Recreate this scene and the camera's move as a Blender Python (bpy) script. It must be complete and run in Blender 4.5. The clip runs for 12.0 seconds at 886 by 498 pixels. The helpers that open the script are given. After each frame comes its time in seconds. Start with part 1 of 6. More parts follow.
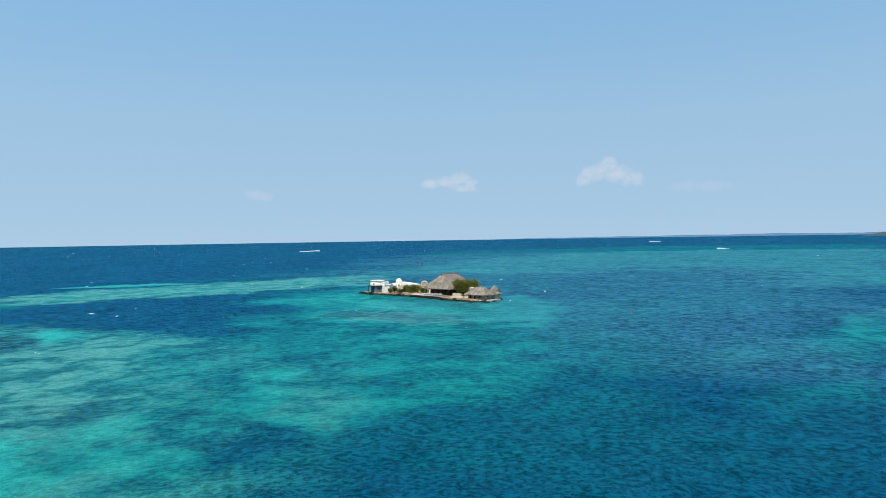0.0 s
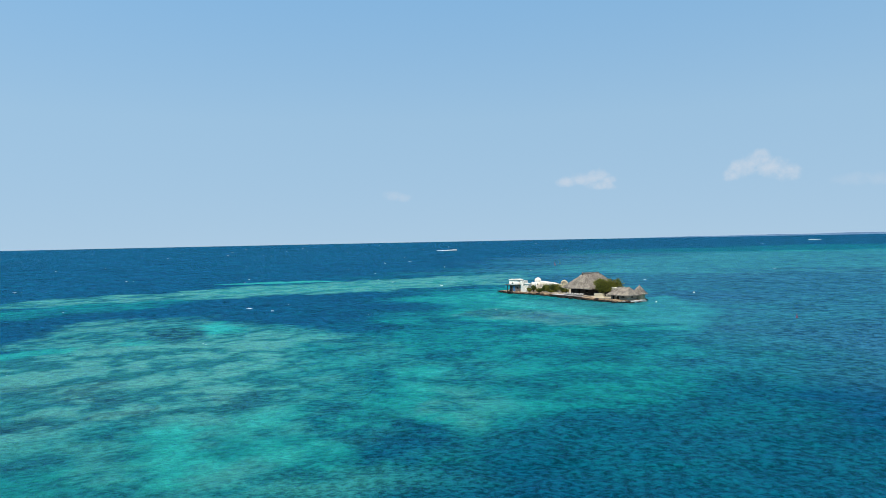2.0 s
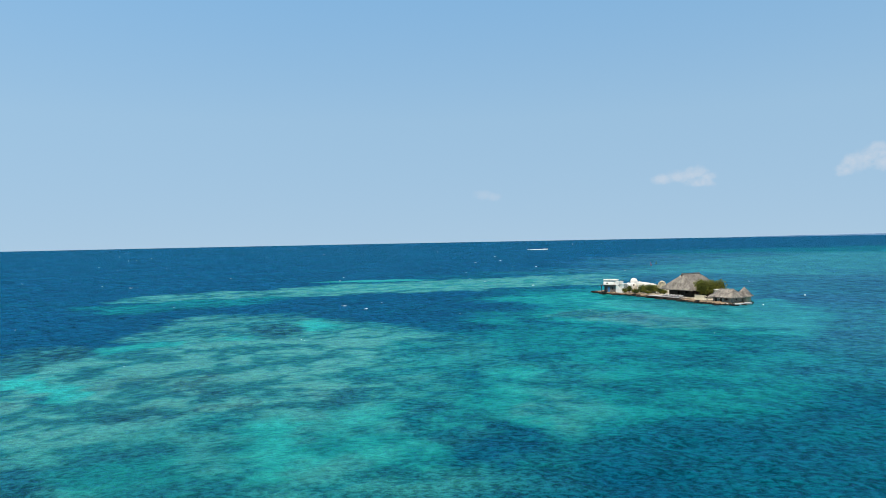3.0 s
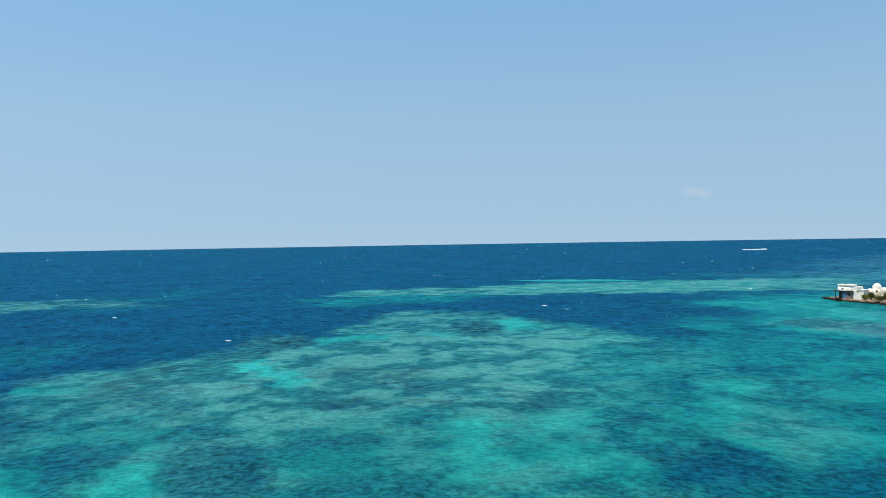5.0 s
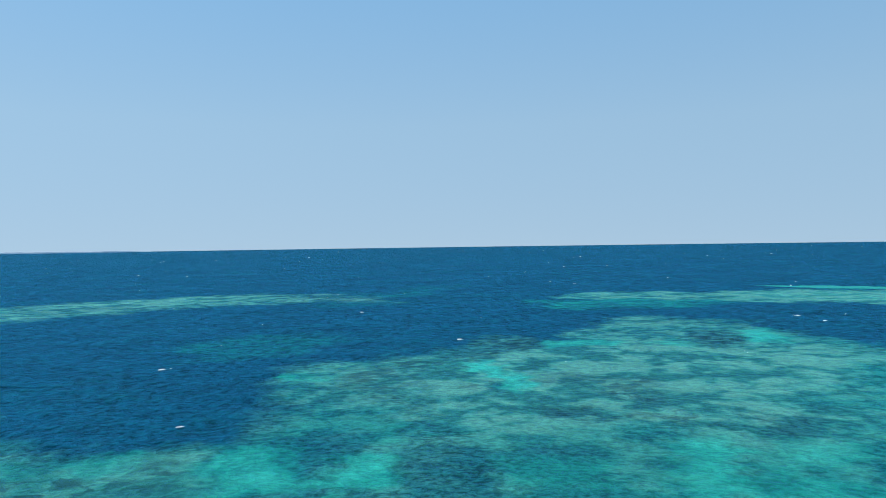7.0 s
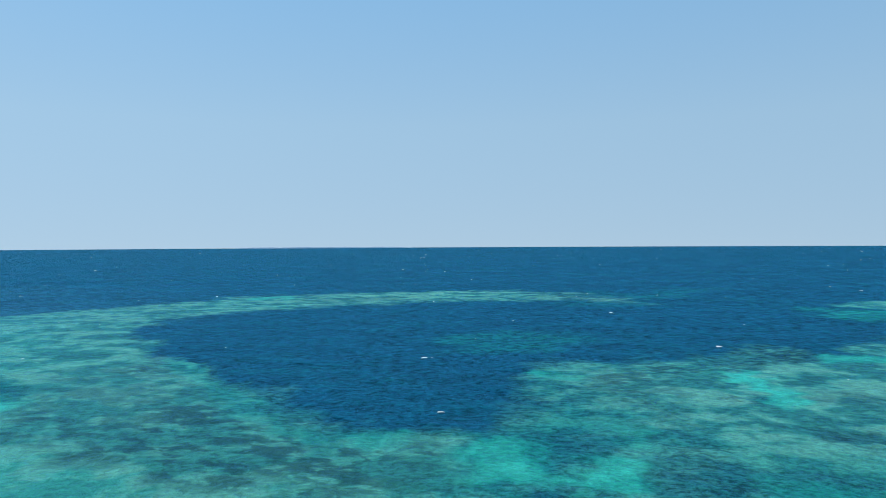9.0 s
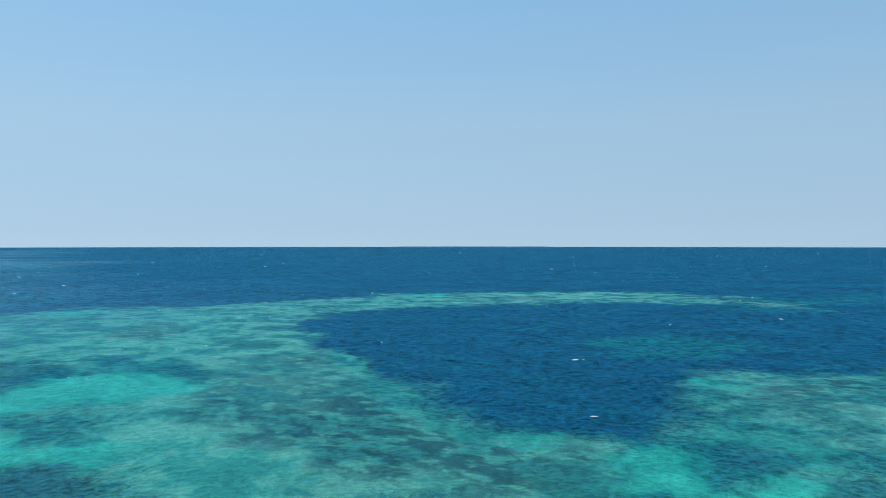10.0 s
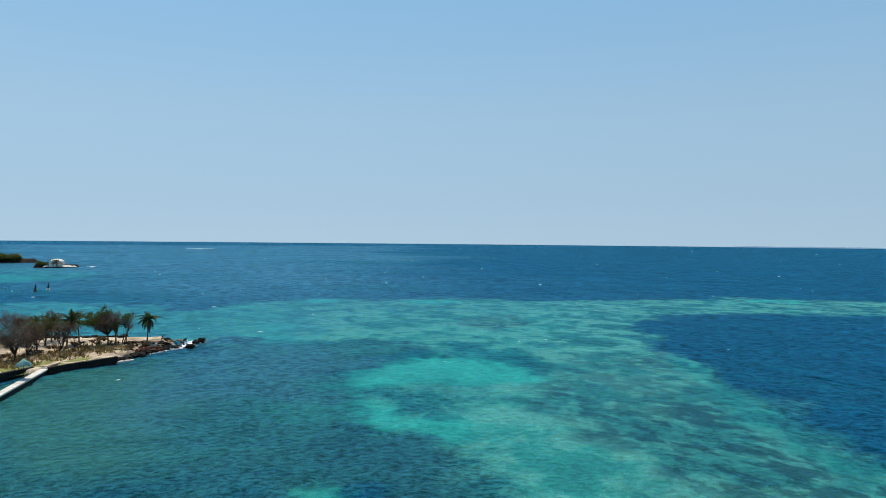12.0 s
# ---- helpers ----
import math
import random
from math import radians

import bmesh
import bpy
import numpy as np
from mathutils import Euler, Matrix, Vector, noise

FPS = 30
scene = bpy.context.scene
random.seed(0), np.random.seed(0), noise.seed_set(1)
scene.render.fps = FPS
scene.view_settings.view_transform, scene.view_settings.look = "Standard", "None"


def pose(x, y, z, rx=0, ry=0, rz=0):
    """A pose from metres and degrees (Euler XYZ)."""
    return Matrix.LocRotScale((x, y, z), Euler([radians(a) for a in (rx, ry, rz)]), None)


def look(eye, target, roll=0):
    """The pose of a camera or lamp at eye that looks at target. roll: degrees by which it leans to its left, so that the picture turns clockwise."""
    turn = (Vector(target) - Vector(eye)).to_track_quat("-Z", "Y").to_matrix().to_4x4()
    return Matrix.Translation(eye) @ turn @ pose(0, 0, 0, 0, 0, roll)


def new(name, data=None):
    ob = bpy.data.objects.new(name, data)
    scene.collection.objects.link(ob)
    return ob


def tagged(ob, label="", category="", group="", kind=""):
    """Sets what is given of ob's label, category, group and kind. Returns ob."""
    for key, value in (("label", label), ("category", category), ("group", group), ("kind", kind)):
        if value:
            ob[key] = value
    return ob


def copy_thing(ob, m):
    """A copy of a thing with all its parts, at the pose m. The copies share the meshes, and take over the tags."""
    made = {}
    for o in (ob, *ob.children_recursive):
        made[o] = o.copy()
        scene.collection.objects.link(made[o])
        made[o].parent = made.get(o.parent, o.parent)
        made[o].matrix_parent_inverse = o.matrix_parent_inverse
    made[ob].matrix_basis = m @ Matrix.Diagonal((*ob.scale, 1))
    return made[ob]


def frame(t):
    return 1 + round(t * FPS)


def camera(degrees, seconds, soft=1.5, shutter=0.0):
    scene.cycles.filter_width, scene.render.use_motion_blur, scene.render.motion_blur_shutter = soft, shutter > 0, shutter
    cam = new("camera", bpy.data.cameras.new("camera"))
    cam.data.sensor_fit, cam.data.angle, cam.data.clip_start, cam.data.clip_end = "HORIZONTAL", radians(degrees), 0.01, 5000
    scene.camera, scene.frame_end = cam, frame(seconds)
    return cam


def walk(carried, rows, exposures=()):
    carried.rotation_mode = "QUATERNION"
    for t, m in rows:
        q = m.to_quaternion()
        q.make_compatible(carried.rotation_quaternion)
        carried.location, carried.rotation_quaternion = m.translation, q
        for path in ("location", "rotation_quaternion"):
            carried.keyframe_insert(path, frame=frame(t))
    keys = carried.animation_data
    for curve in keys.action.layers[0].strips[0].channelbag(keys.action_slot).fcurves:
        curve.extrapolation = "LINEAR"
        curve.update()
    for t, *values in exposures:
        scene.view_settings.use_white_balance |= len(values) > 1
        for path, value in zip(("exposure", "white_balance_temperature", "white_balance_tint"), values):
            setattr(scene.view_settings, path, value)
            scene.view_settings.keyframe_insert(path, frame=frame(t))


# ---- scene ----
cam = camera(66.0, 12.0, soft=0.75)

# seconds, x, y, z, pitch, roll, yaw: a drone that hovers over the sea and turns slowly to its left
PATH_ROWS = [
    (0, 0.00, -0.00, 21.80, -0.99, 0.89, 0.01),
    (0.5, -0.40, 0.43, 21.71, -0.98, 0.93, 1.46),
    (1, -0.80, 0.86, 21.68, -0.93, 1.02, 4.50),
    (1.5, -1.21, 1.32, 21.63, -0.90, 1.08, 7.88),
    (2, -1.65, 1.77, 21.62, -0.86, 1.13, 11.30),
    (2.5, -2.11, 2.21, 21.63, -0.83, 1.10, 15.07),
    (3, -2.53, 2.66, 21.66, -0.79, 1.11, 18.85),
    (5, -3.66, 4.62, 21.79, -0.62, 0.94, 35.49),
    (5.5, -3.95, 4.99, 22.00, -0.55, 0.93, 40.29),
    (6, -4.15, 5.19, 22.31, -0.49, 0.88, 45.19),
    (6.5, -4.16, 5.20, 22.57, -0.45, 0.86, 49.78),
    (8.5, -3.19, 4.45, 22.94, -0.40, 0.41, 69.71),
    (9, -3.09, 4.22, 23.11, -0.41, 0.29, 75.12),
    (9.5, -3.14, 3.94, 23.23, -0.42, 0.18, 80.94),
    (10, -3.30, 3.58, 23.22, -0.45, 0.01, 87.48),
    (10.5, -3.47, 3.15, 23.18, -0.53, -0.17, 94.74),
    (11, -3.62, 2.64, 23.14, -0.59, -0.28, 102.14),
    (11.5, -3.76, 2.10, 23.11, -0.64, -0.41, 109.75),
    (12, -3.90, 1.57, 23.10, -0.69, -0.54, 114.70),
]
walk(cam, [(t, pose(x, y, z, 90 + pitch, roll, yaw)) for t, x, y, z, pitch, roll, yaw in PATH_ROWS],
     exposures=[(0.0, 0.06, 6500, 10), (5.5, 0.0, 6480, 10), (9.0, 0.0, 6600, 10), (10.5, -0.02, 6700, 10), (12.0, -0.10, 6780, 10)])

# ---- sky and sun ----
SUN_ELEVATION, SUN_AZIMUTH = 69.0, 203.0      # degrees; azimuth clockwise from +Y
world = bpy.data.worlds.new("world")
scene.world = world
world.use_nodes = True
wt = world.node_tree
sky = wt.nodes.new("ShaderNodeTexSky")
sky.sky_type = "NISHITA"
sky.sun_disc = False
sky.sun_elevation = radians(SUN_ELEVATION)
sky.sun_rotation = radians(SUN_AZIMUTH)
sky.altitude = 0
sky.air_density = 1.0
sky.dust_density = 0.0
sky.ozone_density = 2.0
background = wt.nodes["Background"]
background.inputs["Strength"].default_value = 0.135
# clear tropical air: no yellow band along the horizon, so the sky is read a little above it
way = wt.nodes.new("ShaderNodeTexCoord")
axes = wt.nodes.new("ShaderNodeSeparateXYZ")
lifted = wt.nodes.new("ShaderNodeMath")
lifted.operation = "MULTIPLY_ADD"
lifted.inputs[1].default_value, lifted.inputs[2].default_value = 0.62, 0.19
joined = wt.nodes.new("ShaderNodeCombineXYZ")
unit = wt.nodes.new("ShaderNodeVectorMath")
unit.operation = "NORMALIZE"
tint = wt.nodes.new("ShaderNodeMix")
tint.data_type, tint.blend_type = "RGBA", "MULTIPLY"
tint.inputs[0].default_value = 1.0
haze = wt.nodes.new("ShaderNodeValToRGB")
haze.color_ramp.elements.new(0.17)
haze.color_ramp.elements.new(0.36)
for k, (position, colour) in enumerate(((0.0, (0.80, 0.745, 0.655, 1)), (0.17, (0.925, 0.92, 0.775, 1)), (0.36, (0.83, 1.0, 0.91, 1)), (1.0, (0.80, 1.0, 0.97, 1)))):
    haze.color_ramp.elements[k].position = position
    haze.color_ramp.elements[k].color = colour
wt.links.new(axes.outputs["Z"], haze.inputs["Fac"])
wt.links.new(haze.outputs["Color"], tint.inputs[7])
wt.links.new(way.outputs["Generated"], axes.inputs[0])
wt.links.new(axes.outputs["Z"], lifted.inputs[0])


def sky_calc(op, a, b=0.0):
    n = wt.nodes.new("ShaderNodeMath")
    n.operation = op
    for k, v in enumerate((a, b)):
        if isinstance(v, (int, float)):
            n.inputs[k].default_value = v
        else:
            wt.links.new(v, n.inputs[k])
    return n.outputs[0]


# the haze evens the sky out round the horizon: it turns only partly with the bearing of the sun
sx, sy = math.sin(radians(SUN_AZIMUTH)), math.cos(radians(SUN_AZIMUTH))
flat_x, flat_y = axes.outputs["X"], axes.outputs["Y"]
level = sky_calc("ADD", sky_calc("MULTIPLY", flat_x, flat_x), sky_calc("MULTIPLY", flat_y, flat_y))
along = sky_calc("MULTIPLY", sky_calc("ADD", sky_calc("MULTIPLY", flat_x, sx), sky_calc("MULTIPLY", flat_y, sy)), 0.50)
across = sky_calc("SQRT", sky_calc("SUBTRACT", level, sky_calc("MULTIPLY", along, along)))
wt.links.new(sky_calc("ADD", sky_calc("MULTIPLY", along, sx), sky_calc("MULTIPLY", across, -sy)), joined.inputs["X"])
wt.links.new(sky_calc("ADD", sky_calc("MULTIPLY", along, sy), sky_calc("MULTIPLY", across, sx)), joined.inputs["Y"])
wt.links.new(lifted.outputs[0], joined.inputs["Z"])
wt.links.new(joined.outputs[0], unit.inputs[0])
wt.links.new(unit.outputs[0], sky.inputs["Vector"])
wt.links.new(sky.outputs["Color"], tint.inputs[6])
clear_air = wt.nodes.new("ShaderNodeVectorMath")
clear_air.operation = "SCALE"
clear_air.inputs["Scale"].default_value = 1.45
wt.links.new(tint.outputs[2], clear_air.inputs[0])
wt.links.new(clear_air.outputs[0], background.inputs["Color"])

sun = new("sun", bpy.data.lights.new("sun", "SUN"))
sun.data.energy = 5.0
sun.data.angle = radians(0.6)
sun.data.color = (1.0, 0.93, 0.80)
_e, _a = radians(SUN_ELEVATION), radians(SUN_AZIMUTH)
SUN_WAY = Vector((math.sin(_a) * math.cos(_e), math.cos(_a) * math.cos(_e), math.sin(_e)))
sun.matrix_world = look(SUN_WAY * 300, (0, 0, 0))


# ---- small tools ----
def tree_of(name, rough=0.8, metal=0.0, spec=0.5):
    m = bpy.data.materials.new(name)
    m.use_nodes = True
    t = m.node_tree
    b = t.nodes["Principled BSDF"]
    b.inputs["Roughness"].default_value = rough
    b.inputs["Metallic"].default_value = metal
    b.inputs["Specular IOR Level"].default_value = spec
    return m, t, b


def noise_node(t, scale, detail=4.0, rough=0.55, coord="Object", stretch=(1, 1, 1), turn=0.0, warp=0.0):
    """Fractal noise; stretch: how much longer its grains are along each axis, once turned by that many degrees."""
    tc = t.nodes.new("ShaderNodeTexCoord")
    mp = t.nodes.new("ShaderNodeMapping")
    mp.vector_type = "TEXTURE"
    mp.inputs["Scale"].default_value = stretch
    mp.inputs["Rotation"].default_value = (0, 0, radians(turn))
    n = t.nodes.new("ShaderNodeTexNoise")
    n.inputs["Scale"].default_value = scale
    n.inputs["Detail"].default_value = detail
    n.inputs["Roughness"].default_value = rough
    n.inputs["Distortion"].default_value = warp
    t.links.new(tc.outputs[coord], mp.inputs["Vector"])
    t.links.new(mp.outputs["Vector"], n.inputs["Vector"])
    return n.outputs["Fac"]


def calc(t, op, a, b=None, c=None, clamp=False):
    n = t.nodes.new("ShaderNodeMath")
    n.operation = op
    n.use_clamp = clamp
    for i, v in enumerate((a, b, c)):
        if v is None:
            continue
        if isinstance(v, (int, float)):
            n.inputs[i].default_value = v
        else:
            t.links.new(v, n.inputs[i])
    return n.outputs[0]


def spread(t, v, lo, hi, to_lo=0.0, to_hi=1.0, smooth=True):
    n = t.nodes.new("ShaderNodeMapRange")
    n.interpolation_type = "SMOOTHSTEP" if smooth else "LINEAR"
    for key, val in (("From Min", lo), ("From Max", hi), ("To Min", to_lo), ("To Max", to_hi)):
        n.inputs[key].default_value = val
    t.links.new(v, n.inputs["Value"])
    return n.outputs["Result"]


def blend(t, fac, a, b):
    n = t.nodes.new("ShaderNodeMix")
    n.data_type = "RGBA"
    for i, v in ((0, fac), (6, a), (7, b)):
        if isinstance(v, (int, float)):
            n.inputs[i].default_value = v
        elif isinstance(v, tuple):
            n.inputs[i].default_value = (*v, 1)
        else:
            t.links.new(v, n.inputs[i])
    return n.outputs[2]


def ramp(t, v, stops):
    n = t.nodes.new("ShaderNodeValToRGB")
    e = n.color_ramp.elements
    while len(e) < len(stops):
        e.new(0.5)
    for el, (p, c) in zip(e, stops):
        el.position = p
        el.color = (*c, 1)
    t.links.new(v, n.inputs["Fac"])
    return n.outputs["Color"]


def relief(t, b, height, strength=0.5, distance=0.05):
    n = t.nodes.new("ShaderNodeBump")
    n.inputs["Strength"].default_value = strength
    n.inputs["Distance"].default_value = distance
    t.links.new(height, n.inputs["Height"])
    t.links.new(n.outputs["Normal"], b.inputs["Normal"])
    return n


def surface(name, dark, light, scale=1.0, rough=0.85, bump=0.3, depth=0.05, fine=9.0, stretch=(1, 1, 1), random_mix=0.0, spec=0.3):
    """Two-scale mottled surface between two colours, in metres."""
    m, t, b = tree_of(name, rough, 0.0, spec)
    n1 = noise_node(t, scale, 5, 0.6, stretch=stretch)
    n2 = noise_node(t, scale * fine, 4, 0.6, stretch=stretch)
    mixed = calc(t, "ADD", calc(t, "MULTIPLY", n1, 0.55), calc(t, "MULTIPLY", n2, 0.45))
    fac = spread(t, mixed, 0.32, 0.68)
    if random_mix:
        info = t.nodes.new("ShaderNodeObjectInfo")
        fac = calc(t, "ADD", calc(t, "MULTIPLY", fac, 1 - random_mix), calc(t, "MULTIPLY", info.outputs["Random"], random_mix))
    t.links.new(blend(t, fac, dark, light), b.inputs["Base Color"])
    relief(t, b, mixed, bump, depth)
    return m


def mesh_object(name, bm, material, parent=None, smooth=False):
    me = bpy.data.meshes.new(name)
    if smooth:
        for f in bm.faces:
            f.smooth = True
    bm.normal_update()
    bm.to_mesh(me)
    bm.free()
    me.materials.append(material)
    ob = new(name, me)
    if parent is not None:
        ob.parent = parent
    return ob


def part(name, bm, material, parent, label="", smooth=False):
    ob = mesh_object(name, bm, material, parent, smooth)
    return tagged(ob, label)


def empty(name, m, label, category, group="", kind=""):
    ob = new(name)
    ob.matrix_basis = m
    return tagged(ob, label, category, group, kind)


def box(bm, x0, x1, y0, y1, z0, z1, m=None):
    r = bmesh.ops.create_cube(bm, size=1.0)["verts"]
    bmesh.ops.transform(bm, matrix=Matrix.LocRotScale(((x0 + x1) / 2, (y0 + y1) / 2, (z0 + z1) / 2), None, (x1 - x0, y1 - y0, z1 - z0)), verts=r)
    if m is not None:
        bmesh.ops.transform(bm, matrix=m, verts=r)
    return r


def box_bm(x0, x1, y0, y1, z0, z1, bevel=0.0):
    bm = bmesh.new()
    box(bm, x0, x1, y0, y1, z0, z1)
    if bevel:
        bmesh.ops.bevel(bm, geom=bm.edges[:], offset=bevel, segments=2, affect="EDGES")
    return bm


def tube(bm, pts, radii, sides=7):
    """A tapered tube through the points."""
    rings = []
    for i, p in enumerate(pts):
        p = Vector(p)
        d = (Vector(pts[min(i + 1, len(pts) - 1)]) - Vector(pts[max(i - 1, 0)])).normalized()
        a = d.orthogonal().normalized()
        c = d.cross(a)
        rings.append([bm.verts.new(p + (a * math.cos(k * math.tau / sides) + c * math.sin(k * math.tau / sides)) * radii[i]) for k in range(sides)])
    for r0, r1 in zip(rings, rings[1:]):
        for k in range(sides):
            bm.faces.new((r0[k], r0[(k + 1) % sides], r1[(k + 1) % sides], r1[k]))
    bm.faces.new(list(reversed(rings[0])))
    bm.faces.new(rings[-1])


def cylinder(bm, x, y, z0, z1, r0, r1=None, sides=16):
    tube(bm, [(x, y, z0), (x, y, z1)], [r0, r0 if r1 is None else r1], sides)


# ---- the sea: one sheet to the horizon, over reef flats, sand and deep channels ----
def plan_grid():
    inner = np.radians(np.arange(-37.0, 152.0, 0.22))
    outer = np.radians(np.arange(152.0, 323.0, 2.0))
    angles = np.concatenate([inner, outer])
    radii = np.concatenate([[6.0, 20.0, 35.0], np.geomspace(56.0, 800.0, 560), np.geomspace(910.0, 4900.0, 160)])
    return angles, radii


def away(px, py, corners):
    """Signed distance in metres to a closed outline, positive inside."""
    best = np.full(px.shape, 1e12)
    inside = np.zeros(px.shape, bool)
    n = len(corners)
    for i in range(n):
        (ax, ay), (bx, by) = corners[i], corners[(i + 1) % n]
        ex, ey = bx - ax, by - ay
        h = np.clip(((px - ax) * ex + (py - ay) * ey) / (ex * ex + ey * ey + 1e-9), 0, 1)
        best = np.minimum(best, (px - ax - h * ex) ** 2 + (py - ay - h * ey) ** 2)
        if ay != by:
            inside ^= ((ay > py) != (by > py)) & (px < ex * (py - ay) / (by - ay) + ax)
    d = np.sqrt(best)
    return np.where(inside, d, -d)


def ripple(px, py, size, seed):
    """Smooth random field of -1 to 1 with features of that size, as a sum of turned waves."""
    rng = np.random.RandomState(seed)
    out = np.zeros(px.shape)
    for _ in range(9):
        a, ph, k = rng.uniform(0, math.tau), rng.uniform(0, math.tau), rng.uniform(0.6, 1.7) * math.tau / size
        out += np.sin((px * math.cos(a) + py * math.sin(a)) * k + ph)
    return out / 4.0


SEA_ANGLES, SEA_RADII = plan_grid()
_ang, _rad = np.meshgrid(SEA_ANGLES, SEA_RADII)
SEA_X, SEA_Y = (-np.sin(_ang) * _rad).ravel(), (np.cos(_ang) * _rad).ravel()
LAYERS = {key: np.zeros(SEA_X.shape) for key in ("shoal", "flat", "coral", "silt", "pale_glare")}


def bed(soft, corners, **values):
    """Lay one patch of the sea bed over what lies there, with a ragged, soft edge. shoal: how shallow and bare it is,
    from deep water (0) to bright sand (1); flat: share of weed and rubble; coral: share of coral heads; silt: share of
    stirred silt;
    the last layer: share of haze and glare painted pale blue into the water."""
    c = np.array(corners, float)
    lo, hi = c.min(0) - soft * 3, c.max(0) + soft * 3
    near = (SEA_X > lo[0]) & (SEA_X < hi[0]) & (SEA_Y > lo[1]) & (SEA_Y < hi[1])
    px, py = SEA_X[near], SEA_Y[near]
    seed = int(abs(c.sum())) % 1000
    wx = px + soft * 0.7 * ripple(px, py, soft * 5, seed) + soft * 0.45 * ripple(px, py, soft * 1.9, seed + 1)
    wy = py + soft * 0.7 * ripple(px, py, soft * 5, seed + 2) + soft * 0.45 * ripple(px, py, soft * 1.9, seed + 3)
    h = np.clip(away(wx, wy, corners) / (2 * soft) + 0.6, 0, 1)
    h = h * h * (3 - 2 * h)
    for key, v in values.items():
        LAYERS[key][near] += (v - LAYERS[key][near]) * h


# paler blue water north of the islet
bed(40, [(-82, 349), (-59, 491), (13, 1008), (355, 1240), (711, 1095), (112, 173), (63, 148), (33, 183), (31, 322)], shoal=0.27)
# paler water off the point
bed(40, [(-853, -1341), (-1154, -1015), (-1060, -510), (-320, -199), (-215, -157), (-172, -175), (-151, -231)], shoal=0.13)
# shoals behind the islet
bed(22, [(-33, 422), (2, 527), (35, 644), (146, 817), (249, 870), (337, 874), (517, 797), (185, 286), (155, 286), (127, 444), (90, 411), (52, 384), (22, 405)], shoal=0.55, flat=0.2)
bed(14, [(-23, 432), (7, 525), (40, 641), (141, 792), (241, 843), (174, 609), (99, 557), (40, 512), (5, 438)], shoal=0.62, flat=0.25)
bed(8, [(2, 454), (30, 478), (63, 434), (72, 403), (50, 391), (22, 405)], shoal=0.7, flat=0.3)
bed(14, [(176, 325), (208, 321), (192, 295), (164, 302)], shoal=0.62, flat=0.2)
bed(20, [(187, 654), (363, 559), (328, 506), (163, 569)], shoal=0.55)
bed(22, [(57, 395), (139, 424), (206, 417), (158, 292), (85, 247), (53, 298)], shoal=0.22)
# pale reef bank west of the islet
bed(7, [(-206, 209), (-212, 232), (-206, 254), (-176, 273), (-163, 312), (-134, 329), (-100, 365), (-68, 390), (-34, 411), (-30, 322), (-59, 307), (-80, 290), (-107, 268), (-136, 250), (-166, 236), (-190, 218)], shoal=0.64, flat=0.8)
bed(6, [(-171, 273), (-159, 305), (-130, 320), (-97, 355), (-66, 378), (-48, 382), (-44, 330), (-67, 319), (-83, 300), (-112, 280), (-139, 264)], shoal=0.78, flat=0.9)
bed(3, [(-187, 325), (-173, 343), (-146, 355), (-126, 348), (-154, 330)], shoal=0.95, flat=0.1)
bed(9, [(-178, 172), (-186, 191), (-179, 215), (-166, 229), (-151, 212), (-162, 196), (-167, 176)], shoal=0.4)
bed(10, [(-182, 174), (-199, 211), (-188, 239), (-153, 243), (-150, 214), (-160, 187)], shoal=0.42)
# sand apron of the islet
bed(24, [(-56, 264), (-39, 287), (-31, 330), (24, 266), (33, 195), (30, 154), (17, 117), (2, 92), (-8, 71), (-13.7, 57.6), (-23.5, 55.5), (-36, 118), (-35, 154)], shoal=0.46)
bed(14, [(-56, 253), (-36, 270), (-12, 241), (19, 224), (30, 194), (30, 170), (19, 153), (-1, 142), (-22, 147), (-38, 175)], shoal=0.62)
bed(5, [(-37, 245), (-23, 237), (-7, 222), (4, 205), (11, 198), (18, 212), (26, 199), (28, 180), (22, 169), (15, 174), (7, 180), (-1, 192), (-13, 205), (-28, 215)], shoal=0.84, flat=0.05)
bed(4, [(22, 249), (28, 253), (34, 214), (29, 178), (22, 173), (15, 193), (14, 208)], shoal=0.78)
bed(4, [(-35, 200), (-27, 207), (-12, 202), (-2, 191), (5, 184), (2, 171), (-9, 176), (-22, 182), (-30, 186)], shoal=0.62, flat=0.75, coral=0.25)
bed(3, [(-35, 203), (-27, 205), (-13, 196), (-12, 188), (-23, 189), (-32, 193)], coral=0.8)
bed(4, [(-8, 188), (-1, 186), (3, 180), (-4, 172), (-10, 176)], shoal=0.75, flat=0.7)
bed(8, [(-35, 178), (-23, 174), (-11, 167), (-15, 148), (-27, 148)], shoal=0.36)
bed(10, [(-5, 158), (9, 162), (24, 162), (29, 140), (14, 121), (-3, 123)], shoal=0.38)
